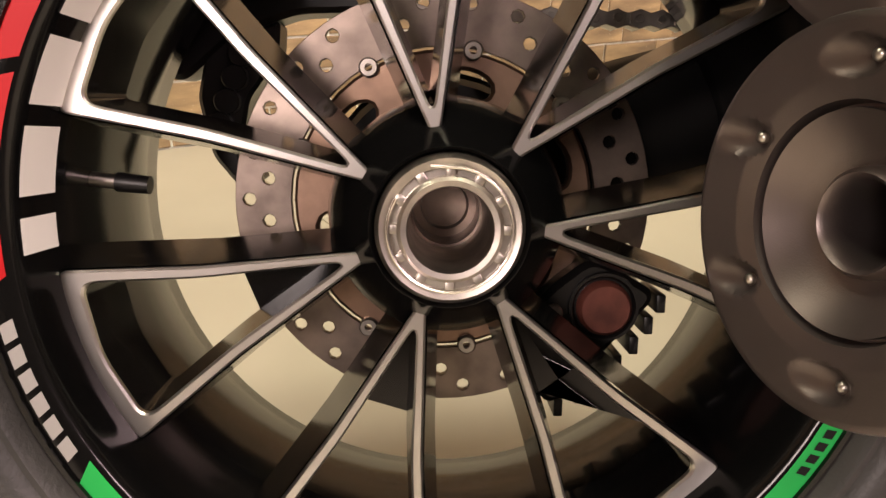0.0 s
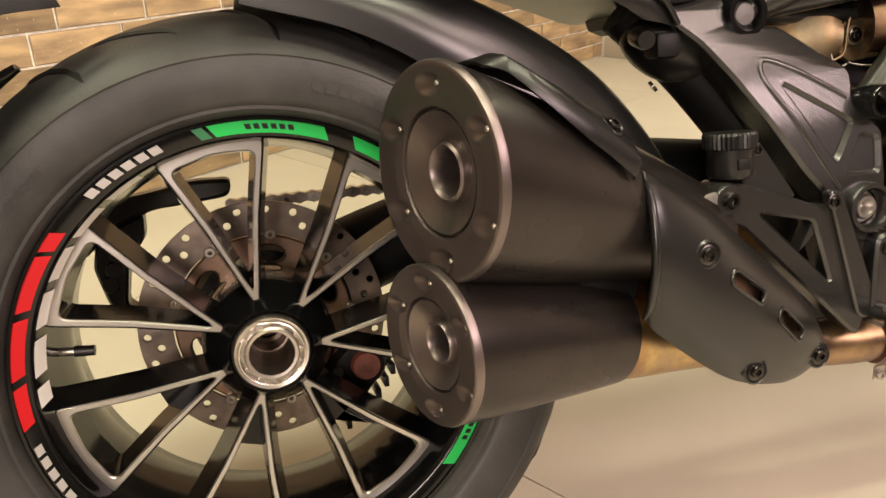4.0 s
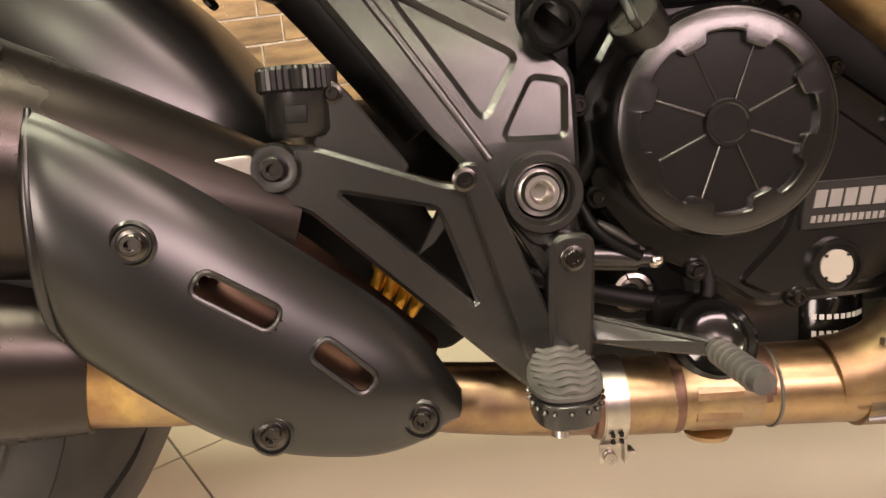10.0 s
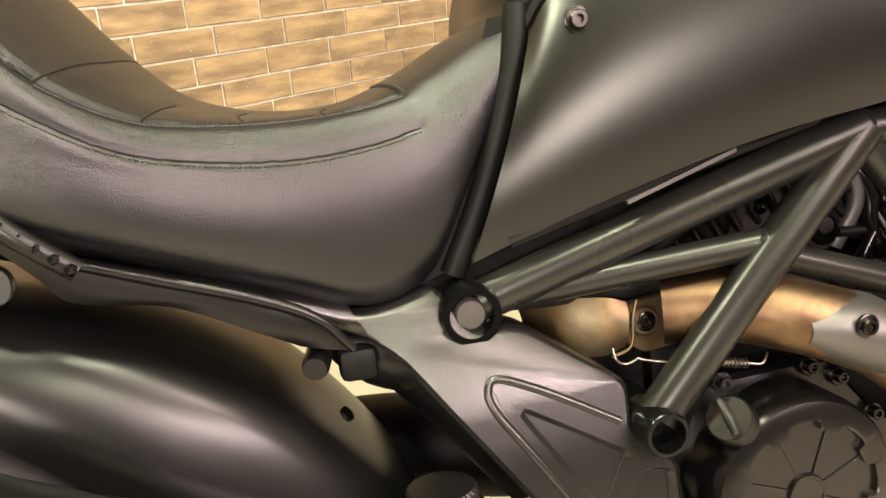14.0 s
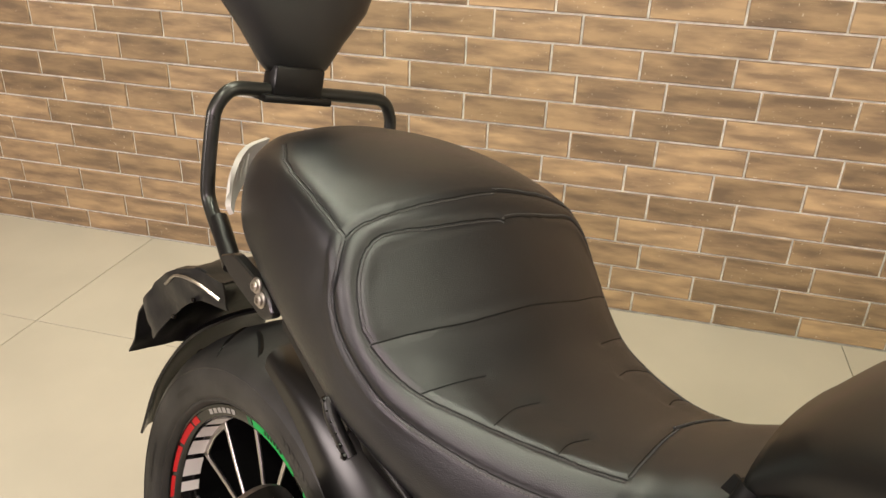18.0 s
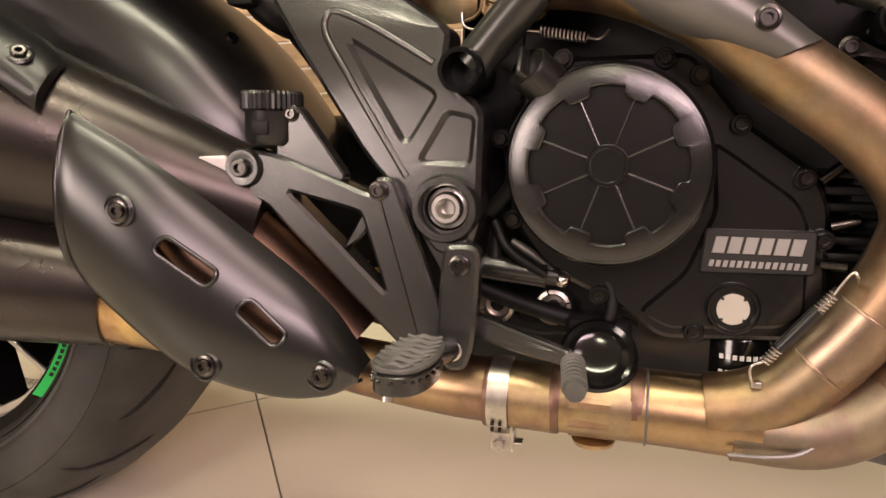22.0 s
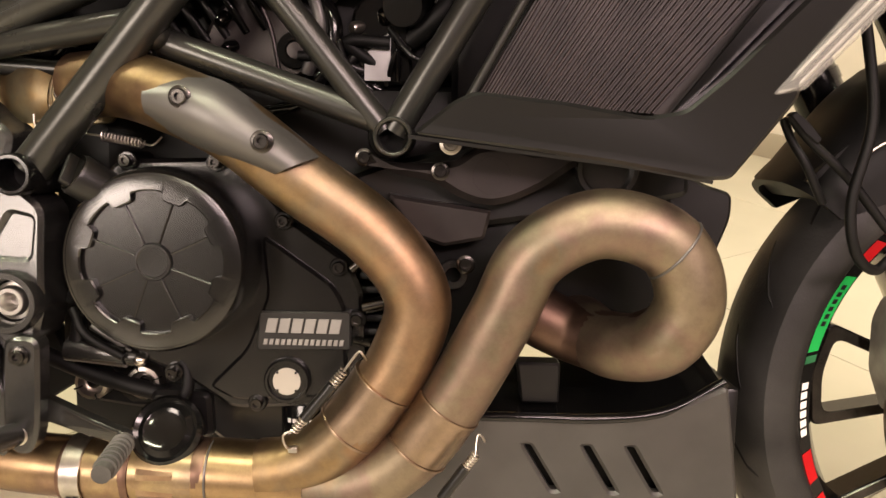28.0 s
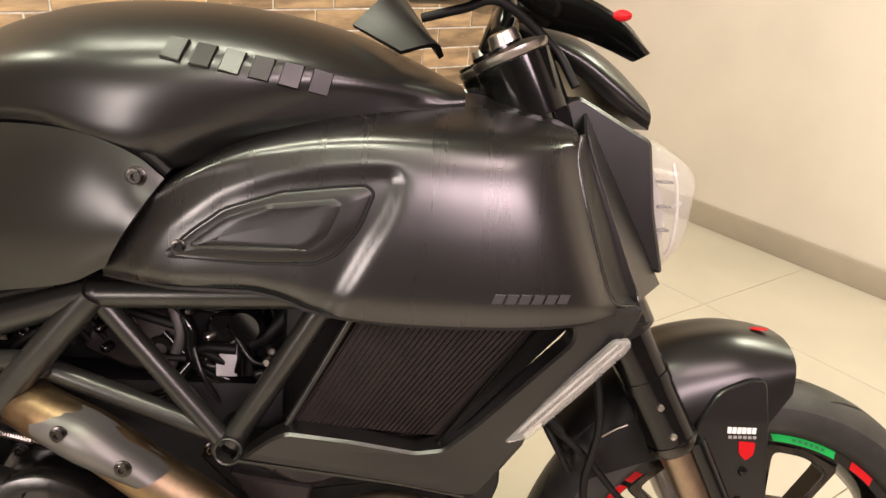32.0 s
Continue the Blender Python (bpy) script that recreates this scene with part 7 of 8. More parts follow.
def scoop_pad(outline, lift, inset, dip=0.0):
    """A cushion-like insert that follows the scoop, with a rounded edge."""
    rows = [on_scoop(outline, -0.002), on_scoop(outline, lift * 0.6), on_scoop(offset2(outline, inset * 0.4), lift)]
    for k in (0.7, 0.45, 0.2):
        cx, cz = sum(p[0] for p in outline) / len(outline), sum(p[1] for p in outline) / len(outline)
        rows.append(on_scoop([(cx + (x - cx) * k, cz + (z - cz) * k) for x, z in outline], lift - dip * (1 - k)))
    return skin(bmesh.new(), rows, False, True)


groove_line = on_scoop(insert_poly, 0.0002)
vent = part("vent_insert", scoop_pad(offset2(insert_poly, 0.0022), 0.0022, 0.004), PLASTIC, scoop, "matte black vent insert")
# Black tube laid in place of a groove, for the shade inside it.
part("vent_groove", tube(groove_line + groove_line[:1], 0.0014, 8, smooth=False), DARK, vent)
part("vent_wedge", scoop_pad(rounded([(0.920, 0.7905), (0.952, 0.8155), (0.992, 0.8310), (1.050, 0.8385), (1.056, 0.834), (1.044, 0.806), (1.026, 0.7910)], 0.006), 0.0042, 0.010, 0.0015), PLASTIC, vent)
fold = [on_tree(scoop_tree, p, (0, 1, 0), 0.0036) for p in ((0.924, -0.6, 0.7900), (0.96, -0.6, 0.7910), (1.00, -0.6, 0.7920), (1.026, -0.6, 0.7925))]
part("vent_fold", tube(fold, [0.0012, 0.0020, 0.0020, 0.0010], 8), BRUSHED, vent)
spot = on_tree(scoop_tree, (0.9125, -0.6, 0.7885), (0, 1, 0), 0.003)
bolt(spot, 0.0046, vent, mat=DARKSTEEL)
mark_face = lambda x, z: on_tree(scoop_tree, (x, -0.6, z), (0, 1, 0)).y - 0.0008
slanted_bars(scoop, 1.190, 1.262, 0.7525, 0.7610, 6, mark_face, DULLMARK, 0.4, 0.2, "silver_mark")
mouth_a = [(1.271, -0.228, 0.902), (1.269, -0.231, 0.876), (1.281, -0.237, 0.829), (1.303, -0.235, 0.765), (1.318, -0.228, 0.743), (1.342, -0.213, 0.737)]
mouth_b = [(1.284, -0.195, 0.903), (1.292, -0.195, 0.880), (1.312, -0.195, 0.831), (1.336, -0.196, 0.772), (1.346, -0.197, 0.750), (1.349, -0.199, 0.739)]
part("scoop_mouth", patch(mouth_a, mouth_b, 20, 8, -0.012, 0.003), PLASTIC, scoop)
part("mouth_wall", patch(mouth_b, [(1.300, -0.115, 0.925), (1.318, -0.115, 0.890), (1.345, -0.115, 0.840), (1.378, -0.115, 0.780), (1.390, -0.115, 0.755), (1.398, -0.115, 0.740)], 16, 4, 0.0, 0.003), PLASTIC, scoop)
part("mouth_lip", tube(mouth_a, 0.0024, 10), CAST, scoop)
part("mouth_lip", tube(mouth_b, 0.0016, 10), CAST, scoop)
part("scoop_floor", patch(sc_low, [(x, -0.13, z + 0.005) for x, _, z in sc_low], 16, 3, 0.0, 0.003), PLASTIC, scoop)

# ---- radiator and its cover ----
rc = [(1.008, 0.7395), (1.346, 0.7395), (1.338, 0.715), (1.244, 0.610), (1.243, 0.585), (1.198, 0.523), (1.178, 0.522), (1.113, 0.533), (1.052, 0.541), (0.950, 0.553), (0.966, 0.566), (0.982, 0.579), (0.999, 0.587), (1.068, 0.580), (1.132, 0.570), (1.160, 0.575), (1.19, 0.603), (1.279, 0.700), (1.281, 0.716), (1.262, 0.722), (1.068, 0.719), (1.012, 0.722)]
rad_cover = part("radiator_cover", plate(rounded(rc, 0.006, 3), lambda x, z: -0.196 - 0.16 * max(0.0, z - 0.56) - 0.03 * (x - 1.1), 0.035, 0.003), SATIN, bike, "matte black radiator side cover")
part("inner_panel", plate([(1.150, 0.570), (1.162, 0.574), (1.284, 0.705), (1.280, 0.724), (1.268, 0.722)], -0.183, -0.17, 0.001), GLOSS, rad_cover)
part("lower_lip", patch([(0.948, -0.190, 0.553), (1.05, -0.192, 0.541), (1.12, -0.194, 0.533), (1.185, -0.196, 0.522)], [(0.955, -0.12, 0.556), (1.05, -0.12, 0.552), (1.12, -0.12, 0.548), (1.185, -0.12, 0.54)], 12, 3, 0.0, 0.003), SATIN, rad_cover)
radiator = part("radiator", plate([(1.079, 0.721), (1.278, 0.721), (1.158, 0.572), (1.000, 0.583)], -0.160, -0.13, 0.001), CORE, bike, "radiator with slanted dark fins")
for i in range(27):
    t = (i + 0.5) / 27
    top_, low_ = Vector((1.080, -0.1632, 0.720)).lerp(Vector((1.270, -0.1632, 0.720)), t), Vector((1.002, -0.1632, 0.584)).lerp(Vector((1.146, -0.1632, 0.574)), t)
    d = (top_ - low_).normalized()
    sd = Vector((-d.z, 0, d.x)) * 0.0006
    bm = bmesh.new()
    skin(bm, [[low_ - sd, low_ + sd, low_ + sd * 2.5 + Vector((0, 0.0034, 0)), low_ - sd * 2.5 + Vector((0, 0.0034, 0))], [top_ - sd, top_ + sd, top_ + sd * 2.5 + Vector((0, 0.0034, 0)), top_ - sd * 2.5 + Vector((0, 0.0034, 0))]])
    part("radiator_fin", bm, FIN, radiator)
part("radiator_edge", tube([(1.070, -0.170, 0.722), (0.996, -0.168, 0.584)], 0.004, 10), FRAME, radiator)
def indicator_face(x, z):
    return -0.207 - 0.30 * (z - 0.586)


indicator = part("indicator", plate(rounded([(1.2215, 0.5865), (1.2450, 0.5905), (1.2900, 0.6450), (1.3320, 0.7000), (1.3330, 0.7110), (1.3170, 0.7090), (1.2700, 0.6510)], 0.004, 3), indicator_face, 0.012, 0.0035), GLASS, bike, "clear slim indicator lens")
part("indicator_base", plate(rounded([(1.2235, 0.5885), (1.2430, 0.5920), (1.2880, 0.6460), (1.3300, 0.7010), (1.3310, 0.7090), (1.3180, 0.7075), (1.2710, 0.6510)], 0.003, 3), lambda x, z: indicator_face(x, z) + 0.0085, 0.006, 0.001), SHIELD, indicator)
for k, mat in ((0.25, SILVERPAINT), (0.55, DARKSTEEL), (0.80, SILVERPAINT)):
    ends = [Vector((1.2245, 0, 0.5900)).lerp(Vector((1.2430, 0, 0.5935)), k), Vector((1.3180, 0, 0.7050)).lerp(Vector((1.3300, 0, 0.7030)), k)]
    part("indicator_insert", tube([(p.x, indicator_face(p.x, p.z) + 0.0066, p.z) for p in (ends[0], ends[0].lerp(ends[1], 0.5), ends[1])], [0.0022, 0.0018, 0.0012], 8), mat, indicator)

# ---- headlight, bars ----
def raked(bm, k=-0.30, z0=0.745):
    """Leans a lamp part back along its slanting front."""
    for v in bm.verts:
        v.co.x += k * (v.co.z - z0)
    return bm


headlight = part("headlight", raked(half_loft([
    (1.285, [(-0.050, 0.90), (-0.072, 0.925), (-0.060, 0.950), (-0.03, 0.958), (0, 0.96)]),
    (1.330, [(-0.060, 0.845), (-0.088, 0.88), (-0.082, 0.935), (-0.04, 0.950), (0, 0.954)]),
    (1.370, [(-0.065, 0.795), (-0.096, 0.84), (-0.090, 0.915), (-0.045, 0.932), (0, 0.937)]),
    (1.402, [(-0.065, 0.752), (-0.096, 0.80), (-0.094, 0.890), (-0.045, 0.912), (0, 0.917)]),
    (1.412, [(-0.055, 0.752), (-0.086, 0.80), (-0.084, 0.885), (-0.04, 0.902), (0, 0.905)])], 5)), SATIN, bike, "headlight with a domed clear lens")
part("headlight_lens", raked(half_loft([
    (1.410, [(-0.060, 0.742), (-0.095, 0.775), (-0.097, 0.880), (-0.05, 0.906), (0, 0.909)]),
    (1.440, [(-0.058, 0.772), (-0.094, 0.795), (-0.095, 0.878), (-0.048, 0.898), (0, 0.901)]),
    (1.464, [(-0.055, 0.825), (-0.089, 0.838), (-0.089, 0.867), (-0.044, 0.884), (0, 0.887)]),
    (1.482, [(-0.030, 0.840), (-0.050, 0.846), (-0.050, 0.860), (-0.025, 0.870), (0, 0.872)])], 5)), GLASS, headlight, "clear wedge-shaped lens")
part("light_guide", tube([(1.415, -0.070, 0.872), (1.422, -0.073, 0.842), (1.424, -0.073, 0.812), (1.422, -0.070, 0.778), (1.418, -0.064, 0.765)], 0.0022, 10, per=5), PALELENS, headlight)
part("lamp_stem", tube([(1.424, -0.060, 0.822), (1.436, -0.050, 0.824)], 0.0022, 8), REFLECTOR, headlight)
part("reflector", raked(half_loft([
    (1.411, [(-0.056, 0.752), (-0.088, 0.79), (-0.086, 0.874), (-0.04, 0.895), (0, 0.898)]),
    (1.430, [(-0.048, 0.785), (-0.070, 0.810), (-0.068, 0.862), (-0.035, 0.880), (0, 0.882)])], 4)), REFLECTOR, headlight)
for z in (0.795, 0.822, 0.85):
    part("led_bar", box(1.396, 1.412, -0.0885, -0.070, z, z + 0.0028, 0.001), DARKSTEEL, headlight)
part("headlight_screen", half_loft([
    (1.225, [(-0.085, 1.000), (-0.090, 1.012), (-0.06, 1.024), (0, 1.030)]),
    (1.29, [(-0.092, 0.965), (-0.098, 0.985), (-0.065, 1.006), (0, 1.012)]),
    (1.335, [(-0.094, 0.932), (-0.100, 0.955), (-0.065, 0.980), (0, 0.988)]),
    (1.376, [(-0.090, 0.908), (-0.095, 0.925), (-0.06, 0.945), (0, 0.952)])], 5), SATIN, headlight)
part("headlight_shroud", plate(rounded([(1.262, 0.928), (1.290, 0.942), (1.3735, 0.897), (1.384, 0.82), (1.400, 0.752), (1.372, 0.755), (1.335, 0.83)], 0.006), -0.118, -0.07, 0.004), PLASTIC, headlight)
clamp_top = part("top_clamp", plate(rounded([(1.165, 0.942), (1.22, 0.950), (1.28, 0.935), (1.29, 0.905), (1.20, 0.910), (1.16, 0.92)], 0.008), -0.120, 0.120, 0.004), GLOSS, bike, "black fork top clamp with steel caps")
for s in (-1, 1):
    part("fork_drum", revolve([(0.0, -0.075), (0.040, -0.075), (0.041, -0.012), (0.039, -0.010), (0.0, -0.010)], (1.212, s * 0.112, 0.985), (-0.43, 0, 0.9), 36), GLOSS, clamp_top)
    part("fork_cap", revolve([(0.028, -0.012), (0.040, -0.010), (0.042, -0.006), (0.042, -0.002), (0.030, 0.002), (0.018, 0.004), (0.016, 0.018), (0.012, 0.020), (0.0, 0.020)], (1.212, s * 0.112, 0.985), (-0.43, 0, 0.9), 36), STEEL, clamp_top)
part("bar_clamp", tube([(1.205, -0.10, 1.00), (1.215, -0.06, 1.035), (1.22, 0.06, 1.035), (1.21, 0.10, 1.00)], 0.012, 14), GLOSS, clamp_top)
bars = part("handlebar", tube([(1.11, -0.36, 1.10), (1.17, -0.24, 1.085), (1.205, -0.12, 1.06), (1.21, 0.0, 1.055), (1.205, 0.12, 1.06), (1.17, 0.24, 1.085), (1.11, 0.36, 1.10)], 0.0125, 16), GLOSS, bike, "black handlebar with a mirror stalk")
part("mirror_shell", patch([(1.215, -0.125, 1.052), (1.27, -0.145, 1.042), (1.32, -0.150, 1.018), (1.352, -0.145, 0.988)], [(1.225, -0.09, 1.022), (1.275, -0.105, 1.012), (1.31, -0.115, 1.000), (1.345, -0.125, 0.985)], 14, 5, 0.006, 0.008), GLOSS, bars)
part("red_reflector", blob((1.318, -0.158, 1.020), (0.010, 0.003, 0.006)), RED, bars)
part("switch_box", box(1.13, 1.19, -0.20, -0.12, 1.03, 1.07, 0.01), PLASTIC, bars)
part("brake_hose", tube([(1.12, -0.13, 1.01), (1.16, -0.14, 1.02), (1.20, -0.13, 1.03), (1.26, -0.11, 0.99), (1.285, -0.12, 0.95)], 0.005, 10), DARK, bars)
part("ignition_cover", patch([(1.05, -0.13, 1.000), (1.08, -0.12, 1.03), (1.10, -0.10, 1.035)], [(1.10, -0.15, 0.975), (1.135, -0.14, 0.985), (1.145, -0.11, 0.975)], 8, 4, 0.0, 0.006), PLASTIC, bars)
part("frame_head", tube([(1.20, 0, 0.94), (1.30, 0, 0.72)], 0.045, 20), DARK, bike)

# ---- fork and front wheel ----
FH = Vector((1.570, 0, 0.302))
for s in (-1, 1):
    fork = part("fork_leg", tube([(1.200, s * 0.112, 0.985), (1.434, s * 0.112, 0.552)], 0.0285, 26), GLOSS, bike, "black fork leg with a bronze slider")
    part("fork_collar", tube([(1.330, s * 0.112, 0.745), (1.362, s * 0.112, 0.685)], 0.037, 26), SATIN, fork)
    part("fork_band", tube([(1.390, s * 0.112, 0.634), (1.396, s * 0.112, 0.622)], 0.0300, 26), GLOSS, fork)
    part("fork_seal", revolve([(0.0298, -0.008), (0.0305, 0.0), (0.027, 0.006), (0.0, 0.006)], (1.434, s * 0.112, 0.552), (0.476, 0, -0.88), 26), DARKSTEEL, fork)
    part("fork_slider", tube([(1.43, s * 0.112, 0.560), (1.545, s * 0.112, 0.335)], 0.0215, 24), MACHINED if s > 0 else heat_metal("bronze_slider", [(0.0, (0.42, 0.33, 0.24)), (1.0, (0.30, 0.23, 0.17))], (1.0, 0.0), 0.25, 0.1), fork)
    part("fork_guard", tube([(1.455, s * 0.124, 0.560), (1.565, s * 0.124, 0.34)], 0.012, 14), GLOSS, fork)
    part("fork_foot", tube([(1.535, s * 0.112, 0.36), (1.570, s * 0.112, 0.302), (1.575, s * 0.112, 0.28)], 0.026, 20), GLOSS, fork)
    for z in (0.0, 0.034):
        bolt((1.404 + z * 0.53, s * 0.142, 0.605 - z), 0.004, fork, axis=(0, s, 0), mat=STEEL, washer=False)
part("lower_clamp", plate(rounded([(1.29, 0.735), (1.36, 0.75), (1.385, 0.70), (1.31, 0.69)], 0.012), -0.15, 0.15, 0.006), SATIN, bike, "black lower fork clamp")
fp = [(0.236, -0.045), (0.240, -0.053), (0.252, -0.059), (0.274, -0.055), (0.289, -0.038), (0.297, -0.018), (0.299, 0.0)]
fp = fp + [(r, -y) for r, y in fp[-2::-1]] + [(0.236, 0.042), (0.236, -0.042)]
front_wheel = part("front_wheel", revolve([(0.2385, -0.0490), (0.2400, -0.046), (0.2385, -0.0440), (0.2370, -0.0460), (0.2255, -0.0455), (0.222, -0.040), (0.215, -0.025), (0.210, 0.0), (0.216, 0.03), (0.2385, 0.046), (0.232, 0.030), (0.224, 0.0), (0.232, -0.035)], FH, (0, 1, 0), 80, closed=True), GLOSS, bike, "gloss black front rim with machined spokes")
part("tyre", revolve(fp, FH, (0, 1, 0), 96, closed=True), RUBBER, front_wheel, "black front tyre with curved grooves")


def fpolar(poly):
    return [(FH.x + r * math.cos(a), FH.z + r * math.sin(a)) for r, a in poly]


for k in range(7):
    a = radians(20 + 360 / 7 * k)
    out = rounded(fpolar([(0.042, a - 0.03), (0.042, a + 0.03), (0.218, a + 0.25), (0.221, a), (0.218, a - 0.25)]), 0.01, 4)
    hole = rounded(offset2(fpolar([(0.05, a), (0.217, a + 0.24), (0.219, a), (0.217, a - 0.24)]), 0.009), 0.012, 4)
    part("spoke_face", plate(out, -0.034, -0.030, 0.001, [hole]), DARKSTEEL, front_wheel)
    part("spoke", plate(offset2(out, -0.001), -0.0315, 0.0, 0.0, [offset2(hole, -0.002)]), GLOSS, front_wheel)
part("hub", revolve([(0.0, -0.06), (0.028, -0.06), (0.04, -0.045), (0.046, -0.02), (0.046, 0.04), (0.0, 0.06)], FH, (0, 1, 0), 36), GLOSS, front_wheel)
holes = []
for i in range(30):
    for rr, ph in ((0.150, 0.0), (0.137, 0.5)):
        a = 2 * math.pi * (i + ph) / 30
        holes.append([(FH.x + rr * math.cos(a) + 0.0042 * math.cos(q), FH.z + rr * math.sin(a) + 0.0042 * math.sin(q)) for q in [j * math.pi / 4 for j in range(8)]])
fring = lambda r, n=72: [(FH.x + r * math.cos(2 * math.pi * j / n), FH.z + r * math.sin(2 * math.pi * j / n)) for j in range(n)]
part("brake_disc", plate(fring(0.160), -0.066, -0.061, 0.0004, holes + [fring(0.118, 48)]), DISC, front_wheel, "drilled steel brake disc")
for k in range(6):
    a = radians(60 * k + 10)
    part("disc_arm", plate(fpolar([(0.05, a - 0.25), (0.125, a - 0.07), (0.125, a + 0.07), (0.05, a + 0.25)]), -0.062, -0.056, 0.001), PLASTIC, front_wheel)


def fsticker(name, a0, a1, mat, r0=0.2265, r1=0.2362, y0=-0.0455, y1=-0.0460, skew=0.6, lift=0.0006):
    return part(name, arc_patch(a0, a1, r0, r1, y0, y1, lift, skew, hub=FH), mat, front_wheel)


fsticker("green_sticker", 147.5, 168, GREEN)
fsticker("green_stripe", 169, 171, DKGREEN)
fsticker("green_sticker", 64, 86, GREEN)
for k in range(6):
    fsticker("sticker_mark", 150 + 2.0 * k, 151.3 + 2.0 * k, DARK, 0.2295, 0.2335, -0.0457, -0.0459, 0.2, 0.0012)
    fsticker("sticker_mark", 68 + 2.0 * k, 69.3 + 2.0 * k, DKGREEN, 0.2295, 0.2335, -0.0457, -0.0459, 0.2, 0.0012)
    fsticker("white_mark", 176 + 2.4 * k, 177.8 + 2.4 * k, WHITE, 0.2285, 0.2345, -0.0457, -0.0459, 0.3)
for a0, a1 in ((130, 134.5), (136.5, 144), (194, 202), (48, 57.5), (206, 214)):
    fsticker("red_sticker", a0, a1, RED)
caliper = part("front_caliper", plate(rounded([(1.408, 0.408), (1.424, 0.412), (1.449, 0.380), (1.460, 0.335), (1.445, 0.290), (1.416, 0.292), (1.400, 0.335), (1.399, 0.385)], 0.008), -0.098, -0.045, 0.006), SILVERPAINT, bike, "silver radial brake caliper with a red mark")
part("caliper_bridge", plate(rounded([(1.413, 0.396), (1.430, 0.396), (1.447, 0.345), (1.442, 0.315), (1.424, 0.315), (1.414, 0.345)], 0.005), -0.106, -0.09, 0.004), SILVERPAINT, caliper)
slanted_bars(caliper, 1.416, 1.442, 0.332, 0.352, 4, -0.1062, RED, 0.3, 0.25, "red_mark")
for c in ((1.405, 0.396), (1.403, 0.366), (1.434, 0.302), (1.407, 0.338)):
    bolt((c[0], -0.100, c[1]), 0.0055, caliper, mat=STEEL)
part("banjo", tube([(1.381, -0.10, 0.456), (1.392, -0.098, 0.422)], 0.006, 12), STEEL, caliper)
front_guard = part("front_mudguard", arc_shell([
    (86, [(-0.074, 0.300), (-0.068, 0.334), (-0.038, 0.353), (0, 0.357)]),
    (92, [(-0.080, 0.260), (-0.074, 0.325), (-0.040, 0.358), (0, 0.363)]),
    (100, [(-0.085, 0.230), (-0.080, 0.318), (-0.045, 0.362), (0, 0.368)]),
    (112, [(-0.086, 0.225), (-0.082, 0.312), (-0.048, 0.362), (0, 0.368)]),
    (124, [(-0.084, 0.262), (-0.080, 0.318), (-0.046, 0.352), (0, 0.358)]),
    (140, [(-0.076, 0.298), (-0.070, 0.320), (-0.042, 0.336), (0, 0.340)])], 0.003, FH), SATIN, bike, "matte black front mudguard")
# Tail doubled in black; the shadow behind the fork is in its colour.
part("shaded_guard_tail", arc_shell([
    (116, [(-0.0885, 0.232), (-0.0845, 0.314), (-0.0500, 0.3635), (0, 0.3695)]),
    (124, [(-0.0865, 0.258), (-0.0825, 0.319), (-0.0480, 0.3545), (0, 0.3605)]),
    (141, [(-0.0790, 0.290), (-0.0730, 0.321), (-0.0440, 0.3385), (0, 0.3425)])], 0.009, FH), DARK, front_guard, "black mudguard tail, darkened for the shadow behind the fork")
# Added black block between tyre and tail that hides the bright inside.
part("guard_gap_filler", plate([(FH.x + r * math.cos(radians(a)), FH.z + r * math.sin(radians(a))) for r, run in ((0.3055, (126, 130, 134, 137, 139.5)), (0.334, (139.5, 137, 134, 130, 126))) for a in run], -0.066, 0.066, 0.001), DARK, front_guard)
# Thin steel tube that draws a glint on the mudguard.
part("guard_glint", tube([(1.352, -0.0865, 0.541), (1.370, -0.0885, 0.554), (1.386, -0.0895, 0.562)], 0.0013, 8), STEEL, front_guard)
flap = part("guard_flap", plate(rounded([(1.466, 0.560), (1.492, 0.606), (1.530, 0.622), (1.550, 0.622), (1.556, 0.570), (1.564, 0.480), (1.568, 0.400), (1.560, 0.372), (1.530, 0.372), (1.508, 0.450), (1.484, 0.512)], 0.010), lambda x, z: -0.0930 + 0.10 * max(0.0, z - 0.575), 0.007, 0.002), SATIN, front_guard, "matte black side flap of the mudguard")
for x, z in ((1.531, 0.508), (1.5285, 0.4695)):
    part("flap_screw", revolve([(0.0, -0.0965), (0.0045, -0.0960), (0.0062, -0.0935), (0.0, -0.092)], (x, 0, z), (0, 1, 0), 16), GLOSS, flap)
part("shield_badge", plate(rounded([(1.521, 0.5465), (1.542, 0.5455), (1.541, 0.530), (1.532, 0.522), (1.523, 0.531)], 0.003), -0.0945, -0.0925, 0.0004), RED, front_guard, "small red shield sticker")
for k in range(6):
    part("white_mark", box(1.506 + 0.006 * k, 1.5107 + 0.006 * k, -0.0943, -0.093, 0.5565, 0.5640), WHITE, front_guard)
    part("white_mark", box(1.508 + 0.006 * k, 1.5120 + 0.006 * k, -0.0943, -0.093, 0.5500, 0.5535), GREYDECAL, front_guard)
part("round_badge", blob((1.565, -0.02, 0.6665), (0.012, 0.008, 0.0018)), RED, front_guard)
stay = part("hose_stay", plate(rounded([(1.278, 0.578), (1.284, 0.582), (1.296, 0.572), (1.309, 0.558), (1.305, 0.552), (1.292, 0.562)], 0.003), -0.106, -0.096, 0.0015), DARK, bike, "black hose stay behind the fork")
